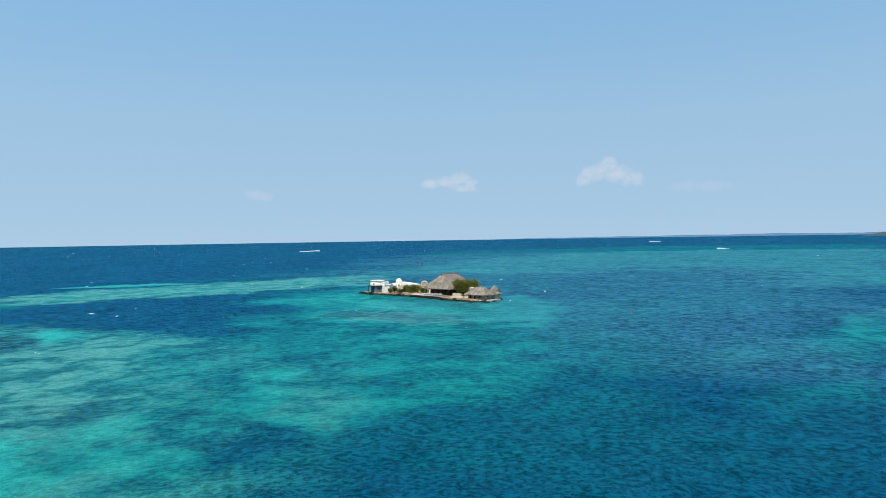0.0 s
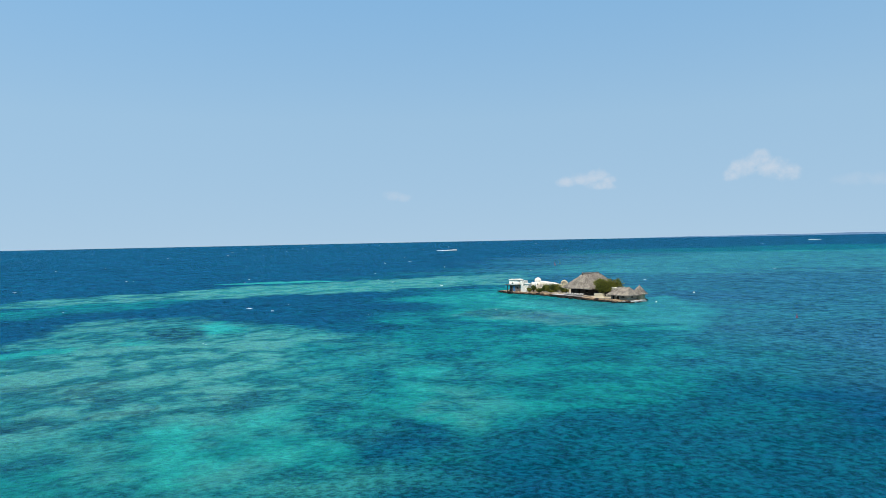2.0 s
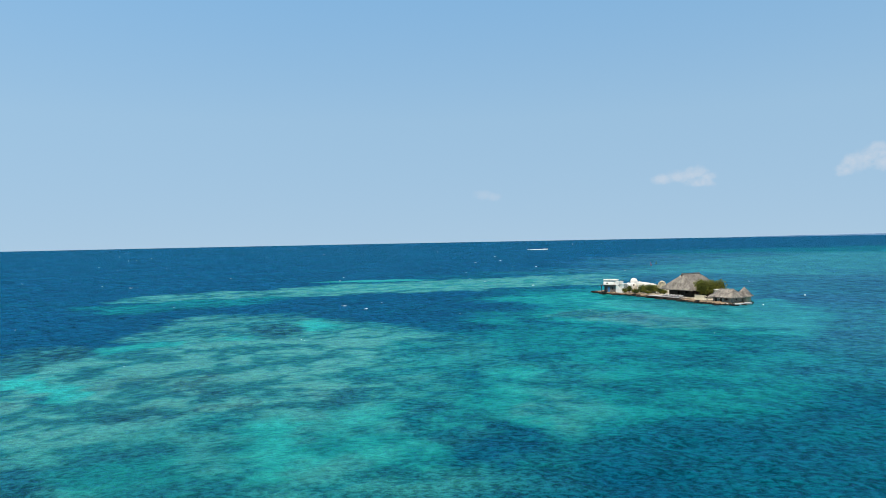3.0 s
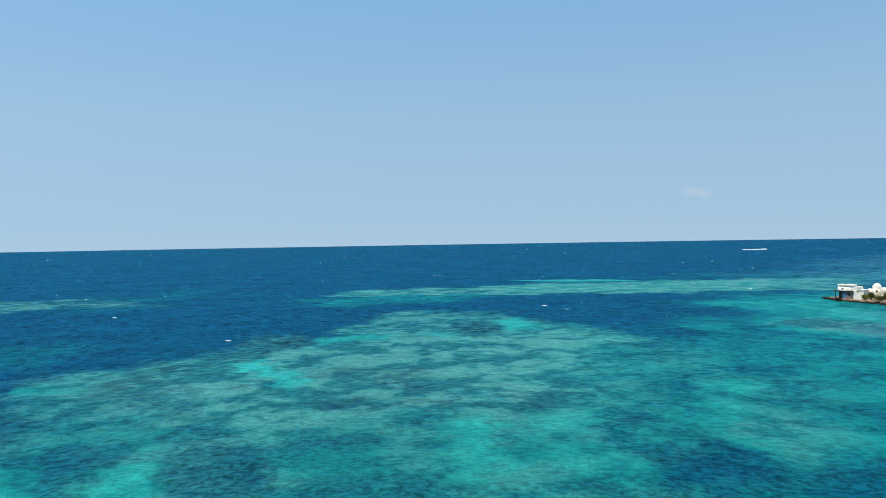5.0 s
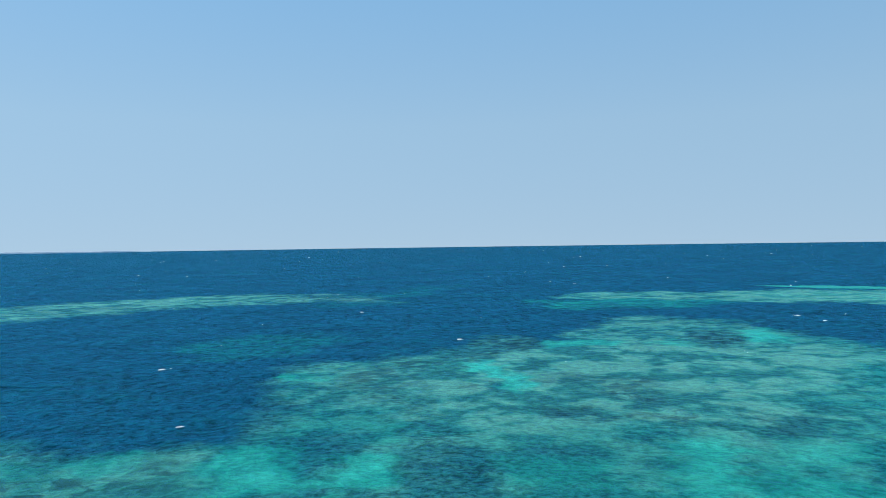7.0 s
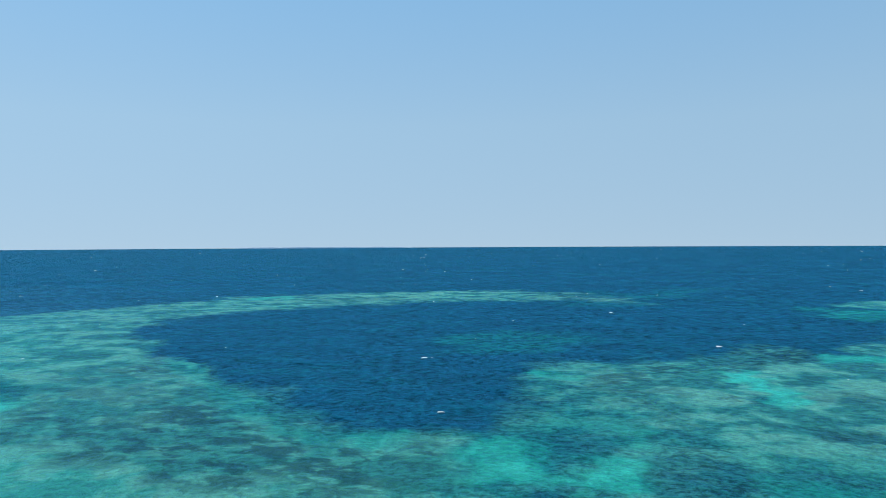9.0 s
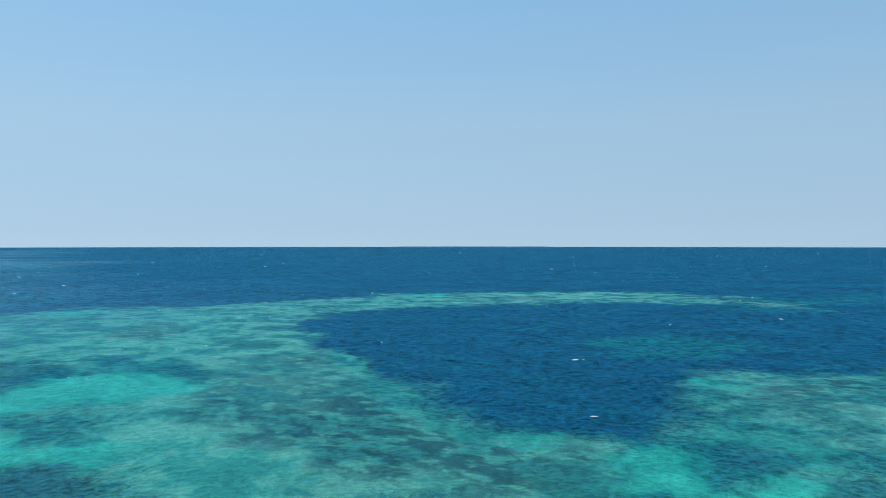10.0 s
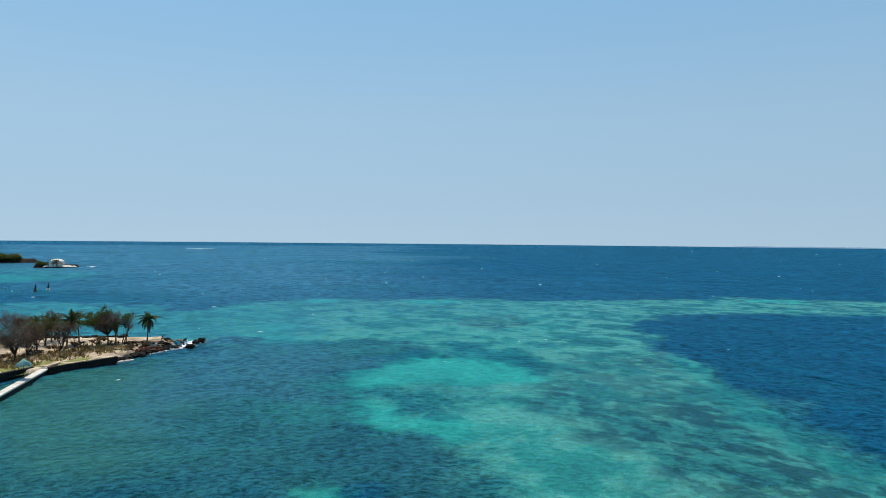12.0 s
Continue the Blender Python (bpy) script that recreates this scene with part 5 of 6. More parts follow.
part("shutter", box_bm(1.02, 1.58, -2.56, -2.5, 0.92, 1.78, 0.01), MAT_TIMBER, white, "dark shutter")
for x in (-3.1, -1.9):
    bm = bmesh.new()
    cylinder(bm, x, -2.7, -0.3, 2.4, 0.12, 0.12, 10)
    part("column", bm, MAT_TIMBER, white)
part("floor_slab", box_bm(-4.3, 2.8, -3.2, 2.9, 2.404, 2.54, 0.03), MAT_TIMBER, white, "thin dark eave over the porch")
bm = bmesh.new()
tube(bm, [(0, 0, 2.544), (0, 0, 2.75), (0, 0, 4.2), (0, 0, 4.21)], [2.85, 2.80, 2.66, 2.5], 28)
drum = part("upper_storey", bm, MAT_WHITE, white, "rounded white upper storey", True)
drum.matrix_basis = Matrix.Translation((-0.55, -0.2, 0))
bm = bmesh.new()
ring = [(2.72 * math.cos(a), 2.72 * math.sin(a), 4.38) for a in np.linspace(0, math.tau, 33)]
tube(bm, ring, [0.17] * len(ring), 6)
part("rim", bm, MAT_WHITE, drum, "", True)
part("slit_window", box_bm(-0.5, 0.1, -2.80, -2.60, 3.0, 3.45, 0.02), MAT_TIMBER, drum, "dark slit window")
part("side_block", box_bm(2.1, 3.6, -2.2, 1.8, 2.544, 3.95, 0.06), MAT_WHITE, white, "small white block beside the drum")
part("low_block", box_bm(3.604, 5.4, -1.8, 1.6, -0.3, 2.9, 0.06), MAT_WHITE, white, "low white block")
part("ledge", box_bm(3.5, 5.6, -2.0, 1.8, 2.904, 3.02, 0.03), MAT_WHITE, white)
bm = bmesh.new()
q = [bm.verts.new(p) for p in ((2.53, -2.75, -0.3), (6.0, -2.75, -0.3), (2.53, -2.75, 3.3), (2.53, -2.3, -0.3), (6.0, -2.3, -0.3), (2.53, -2.3, 3.3))]
for f in ((0, 1, 2), (5, 4, 3), (0, 3, 4, 1), (1, 4, 5, 2), (2, 5, 3, 0)):
    bm.faces.new([q[k] for k in f])
part("buttress", bm, MAT_WHITE, white, "sloping white side wall")


def domed_tower(x, y, r, body, name, label):
    thing = empty(name, pose(x, y, 0.8), label, "tower", "domed towers")
    bm = bmesh.new()
    cylinder(bm, 0, 0, -0.3, body, r, r, 20)
    part("drum", bm, MAT_WHITE, thing, "", True)
    bm = bmesh.new()
    dome(bm, 0, 0, body, r * 1.04, r * 1.15)
    part("dome", bm, MAT_WHITE, thing, "", True)
    part("window", box_bm(-0.22, 0.22, -r - 0.06, -r + 0.1, body * 0.5, body * 0.5 + 0.7, 0.02), MAT_TIMBER, thing, "dark slit window")
    return thing


domed_tower(-19.7, 270.0, 1.15, 1.9, "small_tower", "low white domed turret beside the house")
domed_tower(-18.2, 277.5, 1.35, 3.0, "tower", "white domed lookout tower behind the bushes")
annex = empty("annex", pose(-13.6, 276.0, 0.8, 0, 0, -15), "low white annex with sloping roof", "outbuilding")
part("body", box_bm(-3.0, 3.0, -1.8, 1.8, -0.3, 2.0, 0.05), MAT_WHITE, annex)
bm = bmesh.new()
q = [bm.verts.new(p) for p in ((-3.3, -2.1, 2.0), (3.3, -2.1, 2.0), (3.3, 2.1, 2.0), (-3.3, 2.1, 2.0), (-3.3, -2.1, 3.1), (3.3, -2.1, 2.2), (3.3, 2.1, 2.2), (-3.3, 2.1, 3.1))]
for f in ((0, 1, 5, 4), (1, 2, 6, 5), (2, 3, 7, 6), (3, 0, 4, 7), (4, 5, 6, 7), (3, 2, 1, 0)):
    bm.faces.new([q[i] for i in f])
part("roof", bm, MAT_WHITE, annex)
arch = empty("arch_wall", pose(-8.6, 271.5, 0.8, 0, 0, -20), "cream wall with a round shell-shaped arch", "wall")
part("wall", box_bm(-4.2, 0.0, -0.2, 0.2, -0.3, 2.3, 0.04), MAT_CREAM, arch)
bm = bmesh.new()
ring = [(1.0 + 1.25 * math.cos(a), 0, 2.3 + 1.25 * math.sin(a)) for a in np.linspace(-0.6, math.pi + 0.6, 22)]
tube(bm, ring, [0.30] * len(ring), 8)
part("arch", bm, MAT_CREAM, arch, "thick cream ring", True)
part("niche", box_bm(0.1, 1.9, 0.1, 0.35, -0.3, 3.1, 0.05), MAT_CREAM, arch)
part("pier", box_bm(-0.35, 2.35, -0.3, 0.35, -0.3, 1.5, 0.05), MAT_CREAM, arch)

# greenery of the islet
for k, (x, y, sx, sz, tint_of) in enumerate([(-20.6, 262.4, 1.0, 1.5, 0), (-19.2, 263.4, 1.4, 2.3, 1), (-17.0, 262.4, 1.2, 1.3, 0), (-15.2, 262.0, 1.5, 2.1, 1), (-13.4, 260.6, 1.8, 2.7, 0), (-11.6, 259.4, 1.9, 3.2, 1), (-9.8, 258.6, 1.7, 2.8, 0), (-8.0, 257.6, 1.3, 1.9, 1),
                                             (-10.6, 261.5, 1.9, 3.1, 1), (-14.2, 263.9, 1.7, 2.4, 0), (-6.6, 256.6, 1.0, 1.3, 0), (-16.4, 260.4, 0.8, 0.9, 1), (-12.2, 257.6, 0.9, 1.1, 0)]):
    bush((x, y, 0.8), (sx, sx, sz), 40 + k, ("dense yellow-green sea-grape bush beside the white house", "dark green sea-grape bush on the islet")[tint_of], (MAT_LEAF, MAT_LEAF_MIX)[tint_of], 1100, 0.17, group="islet bushes", stems=11)
crown_tree((6.0, 240.6, 0.7), 6.9, (4.4, 3.6), 21, "leafy yellow-green tree leaning beside the thatched hall", [(MAT_LEAF, 7, 0.21, 0.2)], group="islet trees", low=0.24, lean=(0.10, 0.03), twig=MAT_BARK, trunks=3, limbs=9)
crown_tree((10.2, 243.8, 0.7), 5.9, (3.2, 3.0), 23, "leafy green tree behind the cottage", [(MAT_LEAF, 5, 0.20, 0.2)], group="islet trees", low=0.25, twig=MAT_BARK, trunks=2, limbs=7)


# ---- the wooded point ----
POINT = land("ground", [(-81, -107.2), (-87, -107.0), (-93, -106.6), (-97, -108.6), (-103, -110.5), (-109, -112.2), (-114, -114.2), (-116.5, -117.5), (-113.5, -126), (-108, -136), (-99, -148), (-85, -168), (-50, -168), (-45, -114), (-72, -109.5)],
             1.05, 2.0, 0.6, 0.06, MAT_SAND, "pale sandy ground of the wooded point", "ground", 51)
meadow = land("grass", [(-81, -108.6), (-87, -108.2), (-92, -108.0), (-93, -110.5), (-86, -113), (-78, -116), (-66, -116), (-60, -111), (-72, -111)],
              1.14, 2.4, 0.6, 0.05, MAT_GRASS, "strip of dry yellow-green grass behind the sea wall", "grass", 53, floor=0.4)


def block_wall(name, p0, p1, z0, z1, thick, label, seed):
    """A dry-stone sea wall of rough dark blocks in courses under a coping."""
    m, length = line_frame(p0, p1)
    thing = empty(name, m, label, "sea wall")
    rng = np.random.RandomState(seed)
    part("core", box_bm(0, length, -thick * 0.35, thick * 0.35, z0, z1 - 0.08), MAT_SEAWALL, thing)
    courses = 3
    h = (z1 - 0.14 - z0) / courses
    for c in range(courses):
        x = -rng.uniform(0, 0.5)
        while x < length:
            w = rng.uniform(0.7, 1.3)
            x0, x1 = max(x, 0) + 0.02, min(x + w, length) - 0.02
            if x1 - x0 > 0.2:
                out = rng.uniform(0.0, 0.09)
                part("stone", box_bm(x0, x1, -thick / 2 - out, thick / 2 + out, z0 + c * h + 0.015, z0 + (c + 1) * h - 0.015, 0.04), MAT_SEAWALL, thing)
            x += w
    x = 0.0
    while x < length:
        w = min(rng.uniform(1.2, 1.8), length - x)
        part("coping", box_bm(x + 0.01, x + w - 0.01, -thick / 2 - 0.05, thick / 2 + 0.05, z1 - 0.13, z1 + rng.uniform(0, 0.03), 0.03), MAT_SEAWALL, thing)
        x += w
    return thing


block_wall("sea_wall", (-80.2, -106.3), (-87.0, -106.1), -0.6, 1.2, 0.6, "stained stone sea wall along the cove, darkened for its shade", 61)
block_wall("sea_wall", (-87.0, -106.1), (-93.2, -105.6), -0.6, 1.15, 0.6, "stained stone sea wall along the cove, darkened for its shade", 62)
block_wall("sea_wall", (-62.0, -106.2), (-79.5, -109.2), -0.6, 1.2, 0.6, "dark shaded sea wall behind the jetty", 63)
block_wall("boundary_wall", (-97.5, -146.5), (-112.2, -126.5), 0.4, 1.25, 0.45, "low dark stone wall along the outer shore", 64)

jetty = empty("jetty", pose(-80.3, -107.3, 0, 0, 0, math.degrees(math.atan2(11.3, 14.4))), "sunlit pale concrete jetty running out from the sea wall", "jetty")
for k in range(10):
    part("slab", box_bm(k * 3.0 + 0.015, k * 3.0 + 2.985, -0.72, 0.55, 0.62, 0.86, 0.03), MAT_CONCRETE, jetty)
part("landing", box_bm(-1.2, 0.0, -1.3, 1.3, 0.6, 1.0, 0.04), MAT_CONCRETE, jetty)
part("skirt", box_bm(0.0, 30.0, -0.66, 0.48, -0.6, 0.6), MAT_SEAWALL, jetty, "dark skirt below the slabs")
path = empty("path", pose(-80.8, -108.3, 1.08, 0, 0, 200), "narrow sandy path leading from the jetty", "path")
part("surface", box_bm(-0.5, 9.0, -0.6, 0.6, -0.1, 0.12, 0.05), MAT_SAND, path)
ramp_slab = empty("slipway", pose(-94.2, -105.2, 0.0, 0, 0, -8), "flat pale slab at the end of the sea wall", "slab")
part("slab", box_bm(-2.0, 1.4, -0.5, 0.5, -0.3, 0.24, 0.05), MAT_CONCRETE, ramp_slab)

parasol = empty("parasol", pose(-73.3, -102.3, 0.86), "palm-fringe parasol with teal canopy on a post", "parasol")
bm = bmesh.new()
cylinder(bm, 0, 0, 0.0, 2.95, 0.06, 0.05, 10)
part("post", bm, MAT_TIMBER, parasol)
bm = bmesh.new()
cylinder(bm, 0, 0, 0.0, 0.14, 0.22, 0.18, 14)
part("foot", bm, MAT_CONCRETE, parasol, "round concrete foot")
bm = bmesh.new()
tube(bm, [(0, 0, 2.34), (0, 0, 2.42), (0, 0, 2.98), (0, 0, 3.22)], [0.95, 1.0, 0.3, 0.04], 20)
canopy = part("canopy", bm, MAT_TEAL_THATCH, parasol, "faded teal fringe canopy", True)
bm = bmesh.new()
rng = np.random.RandomState(6)
for k in range(420):
    a, h = rng.uniform(0, math.tau), rng.uniform(0, 0.9) ** 2
    out, tan = Vector((math.cos(a), math.sin(a), 0)), Vector((-math.sin(a), math.cos(a), 0))
    p = out * (1.05 * (1 - h)) + Vector((0, 0, 2.46 + 0.62 * h))
    tip = p + out * 0.22 + Vector((0, 0, -0.5 + rng.normal(0, 0.14))) + tan * rng.normal(0, 0.08)
    w = tan * 0.05
    bm.faces.new([bm.verts.new(p - w), bm.verts.new(p + w), bm.verts.new(tip)])
part("fringe", bm, MAT_TEAL_THATCH, canopy)

# trees
WEST_SIDE = (0.42, -0.91, 0.35)
crown_tree((-102.6, -119.6, 1.0), 7.5, (6.4, 5.0), 71, "wide brown-twigged tree with green leaves on its windward top",
           [(MAT_LEAF_DRY, 1, 0.09, 0.4), (MAT_LEAF_DEEP, 9, 0.17, 0.62, WEST_SIDE, 0.18)], group="point trees", limbs=20, boughs=9, twigs=6, low=0.30, lean=(0.0, -0.03), twig=MAT_RED_TWIG, thick=0.02)
crown_tree((-105.2, -118.6, 1.0), 6.8, (2.2, 2.4), 72, "slender wind-bent tree with a green top", [(MAT_LEAF_DEEP, 4, 0.16, 0.80)], group="point trees", limbs=6, boughs=5, twigs=4, low=0.5, trunks=2, lean=(-0.06, 0.14), thick=0.014)
crown_tree((-106.6, -118.8, 1.0), 6.0, (1.9, 2.0), 78, "slender bare tree with a few leaves", [(MAT_LEAF_DEEP, 2, 0.15, 0.78)], group="point trees", limbs=6, boughs=5, twigs=4, low=0.4, trunks=3, lean=(-0.05, 0.10), thick=0.013)
crown_tree((-90.4, -124.6, 1.0), 6.8, (3.6, 3.6), 73, "many-stemmed brown-green scrub tree", [(MAT_LEAF_DRY, 2, 0.13, 0.3), (MAT_LEAF_DEEP, 3, 0.16, 0.35, WEST_SIDE, 0.0)], group="point trees", limbs=12, boughs=7, twigs=4, low=0.14, trunks=5, thick=0.018)
crown_tree((-92.8, -120.6, 1.0), 6.6, (3.4, 3.2), 173, "low spreading bare brown scrub tree", [(MAT_LEAF_DRY, 1, 0.11, 0.4)], group="point trees", limbs=12, boughs=7, twigs=4, low=0.12, trunks=5, lean=(-0.06, 0.08), twig=MAT_RED_TWIG, thick=0.018)
crown_tree((-82.2, -118.6, 1.0), 7.6, (4.4, 4.2), 74, "bare grey-brown tree with fine twigs", [(MAT_LEAF_DRY, 1, 0.11, 0.35)], group="point trees", limbs=14, boughs=8, twigs=5, low=0.16, twig=MAT_PALE_TWIG, trunks=2, thick=0.018)
crown_tree((-78.2, -119.5, 1.0), 6.4, (3.4, 3.2), 75, "brown dry-leaved tree by the shore", [(MAT_LEAF_DRY, 3, 0.13, 0.2)], group="point trees", limbs=9, boughs=7, twigs=4, low=0.25, trunks=3)
crown_tree((-83.0, -125.5, 1.0), 7.0, (3.4, 3.2), 174, "brown dry-leaved tree by the shore", [(MAT_LEAF_DRY, 3, 0.13, 0.25)], group="point trees", limbs=9, boughs=7, twigs=4, low=0.25, trunks=3)
crown_tree((-102.3, -135.4, 0.9), 8.3, (4.6, 4.4), 76, "bare grey tree with pale twigs", [], group="point trees", limbs=10, boughs=8, twigs=6, low=0.3, twig=MAT_PALE_TWIG)
crown_tree((-92.8, -135.0, 1.0), 8.2, (4.6, 4.2), 77, "bare grey tree with tangled twigs", [(MAT_LEAF_DRY, 1, 0.12, 0.4)], group="point trees", limbs=10, boughs=8, twigs=7, low=0.3, twig=MAT_PALE_TWIG)
crown_tree((-86.0, -132.0, 1.0), 8.0, (4.6, 4.2), 79, "bare grey tree with tangled twigs", [(MAT_LEAF_DRY, 1, 0.12, 0.4)], group="point trees", limbs=10, boughs=8, twigs=7, low=0.3, twig=MAT_PALE_TWIG)
crown_tree((-87.2, -121.4, 1.0), 6.4, (3.4, 3.4), 175, "tangled brown scrub tree with dry leaves", [(MAT_LEAF_DRY, 2, 0.12, 0.25)], group="point trees", limbs=11, boughs=7, twigs=5, low=0.15, trunks=4, thick=0.017, twig=MAT_RED_TWIG)
crown_tree((-95.4, -129.6, 1.0), 6.2, (3.6, 3.4), 176, "tangled brown scrub tree with dry leaves", [(MAT_LEAF_DRY, 2, 0.12, 0.25), (MAT_LEAF_DEEP, 2, 0.15, 0.5)], group="point trees", limbs=11, boughs=7, twigs=5, low=0.15, trunks=4, thick=0.017)
palm((-108.6, -115.2, 0.95), 5.0, (-0.2, 0.55), 81, "wind-bent coconut palm at the tip of the point", blow=(0.42, -0.91), scale=1.15, dry=1, fronds=26)
palm((-97.8, -125.6, 1.0), 4.8, (-0.5, 0.6), 82, "leaning coconut palm with full drooping crown", scale=1.25, dry=2, fronds=26)
palm((-102.7, -128.4, 1.0), 5.2, (0.2, -0.2), 83, "slim coconut palm with ragged crown", scale=0.9, dry=2, fronds=16)
palm((-103.6, -118.5, 1.0), 4.2, (0.1, 0.2), 84, "short dark palm with hanging dry fronds", scale=0.85, dry=7, fronds=15)
palm((-97.8, -135.0, 1.0), 4.3, (0.3, 0.2), 85, "coconut palm half hidden among bare trees", scale=0.95, dry=1, fronds=16)
palm((-99.8, -133.0, 1.0), 4.5, (0.2, 0.2), 86, "coconut palm half hidden among bare trees", scale=0.9, dry=1, fronds=15)

# scrub and litter between wall and trees
tip_litter = land("ground", [(-97.5, -111.0), (-103, -111.6), (-108, -112.6), (-112.5, -114.4), (-114, -117.5), (-109, -118.5), (-104, -116.6), (-99, -114.6)],
                  1.12, 1.2, 0.5, 0.06, MAT_LITTER, "dark litter and stones round the palm", "ground", 59, floor=0.4)
litter = land("ground", [(-64, -116.5), (-78.7, -114.0), (-86, -114.2), (-91.3, -113.4), (-99.3, -113.4), (-106, -115.2), (-103.5, -119.6), (-95.3, -118.4), (-89.5, -122.5), (-84, -124.5), (-64, -128)],
              1.13, 1.4, 0.5, 0.05, MAT_LITTER, "brown leaf litter and bare patches under the scrub", "ground", 57, floor=0.5)
rng = np.random.RandomState(15)
for k in range(110):
    x, y = rng.uniform(-107, -72), rng.uniform(-127.0, -111.0)
    bush((x, y, 1.0), (rng.uniform(0.5, 1.2), rng.uniform(0.5, 1.0), rng.uniform(0.3, 0.9)), 100 + k, "low brown dry shrub on the sand", MAT_LEAF_DRY, 130, 0.11, group="dry shrubs", stems=9)
bm = bmesh.new()
for k in range(3600):
    s = rng.uniform(0, 1)
    x, y = rng.uniform(-101, -62), rng.uniform(-121, -109.6)
    if ripple(np.array([x]), np.array([y]), 5, 9)[0] < -0.1:
        continue
    h, a = rng.uniform(0.2, 1.1), rng.uniform(0, math.tau)
    p, w = Vector((x, y, 1.0)), Vector((math.cos(a), math.sin(a), 0)) * rng.uniform(0.05, 0.14)
    tip = p + Vector((rng.normal(0, 0.18), rng.normal(0, 0.18), h))
    bm.faces.new([bm.verts.new(p - w * 0.4), bm.verts.new(p + w * 0.4), bm.verts.new(p.lerp(tip, 0.6) + w), bm.verts.new(tip), bm.verts.new(p.lerp(tip, 0.6) - w)])
tagged(mesh_object("weeds", bm, MAT_HERB), "yellow-green weeds and dry stalks on the sand", "weeds", kind="stuff")

# rocks of the tip: a brown ledge, then separate dark blocks out into the surf
rng = np.random.RandomState(19)
tip_line = [(-94.5, -106.6), (-98, -107.4), (-103, -109.2), (-108, -110.6), (-111, -112.0)]
for (ax, ay), (bx, by) in zip(tip_line, tip_line[1:]):
    for k in range(20):
        s, size = rng.uniform(0, 1), rng.uniform(0.2, 0.62)
        rock(DARK_ROCKS[rng.randint(5)], ax + (bx - ax) * s + rng.normal(0, 0.5), ay + (by - ay) * s + rng.normal(0.2, 0.7), rng.uniform(0.0, 0.45), size * rng.uniform(0.8, 1.3), size, size * rng.uniform(0.7, 1.1),
             rng.uniform(0, 6.28), "dark wet boulder at the foot of the point", "point rocks")
for x, y, sx, sy, sz in ((-119.9, -110.9, 0.75, 0.7, 0.95), (-117.4, -110.2, 0.7, 0.6, 0.7), (-118.6, -111.4, 0.7, 0.6, 0.6), (-113.2, -107.6, 1.0, 0.6, 0.55), (-119.2, -115.3, 0.6, 0.45, 0.5),
                         (-110.1, -108.6, 0.7, 0.55, 0.55), (-107.5, -108.9, 0.9, 0.7, 0.7), (-115.4, -112.2, 0.35, 0.3, 0.35), (-112.4, -110.4, 0.4, 0.35, 0.4), (-116.4, -120.4, 2.6, 1.2, 0.9),
                         (-117.2, -118.0, 0.8, 0.7, 0.8), (-113.6, -123.8, 1.8, 1.2, 0.9), (-111.4, -127.4, 1.6, 1.2, 0.9), (-114.2, -110.6, 0.25, 0.2, 0.25), (-112.8, -113.6, 0.5, 0.4, 0.5)):
    rock(DARK_ROCKS[rng.randint(5)], x, y, 0.2, sx, sy, sz, rng.uniform(0, 6.28), "large dark boulder standing in surf off the point", "point rocks")
for x, y, sx, sy, sz in ((-113.6, -120.4, 1.2, 0.8, 0.6), (-114.3, -119.1, 1.4, 0.8, 0.7), (-115.3, -118.2, 1.5, 0.9, 0.75), (-115.6, -116.8, 0.9, 0.7, 0.5), (-118.9, -110.2, 0.8, 0.7, 0.95), (-116.4, -109.4, 0.7, 0.5, 0.6), (-111.9, -106.7, 1.0, 0.7, 0.5)):
    rock(DARK_ROCKS[rng.randint(5)], x, y, 0.35, sx, sy, sz, rng.uniform(0, 6.28), "large black boulder at the tip of the point", "point rocks")
for k in range(60):
    x, y = rng.uniform(-118, -96), 0
    y = -109.5 - 0.24 * (-x - 97) + rng.normal(-1.3, 0.7)
    s = rng.uniform(0.15, 0.4)
    rock(ROCKS[rng.randint(6)], x, y, 0.85 - 0.035 * max(0, -x - 104), s * 1.4, s, s * 0.8, rng.uniform(0, 6.28), "small brown stone on the sandy point", "point stones")

for k in range(34):
    s, size = rng.uniform(-0.1, 1.05), rng.uniform(0.3, 0.75)
    rock(DARK_ROCKS[rng.randint(5)], -97.5 - 14.7 * s + rng.normal(0.3, 0.5), -146.5 + 20.0 * s + rng.normal(0.2, 0.5), rng.uniform(0.9, 1.2), size * 1.5, size, size * 0.8, rng.uniform(0, 6.28),
         "dark rough stone heaped along the outer shore", "point rocks")

for k in range(46):
    x = rng.uniform(-113, -99)
    y = -111.6 - 0.20 * (-x - 99) + rng.normal(0, 1.3)
    size = rng.uniform(0.18, 0.5)
    rock(DARK_ROCKS[rng.randint(5)], x, y, 0.95 - 0.03 * max(0, -x - 106), size * 1.4, size, size * 0.7, rng.uniform(0, 6.28), "dark stone on the rocky end of the point", "point stones")
for k in range(16):
    s, size = k / 15, rng.uniform(0.35, 0.8)
    rock(RED_ROCKS[rng.randint(3)], -100.6 - 5.6 * s + rng.normal(0, 0.4), -110.9 + 2.0 * s + rng.normal(0, 0.6), rng.uniform(0.35, 0.7), size * 1.3, size, size * 0.8, rng.uniform(0, 6.28),
         "red-brown ledge rock below the palm", "ledge rocks")
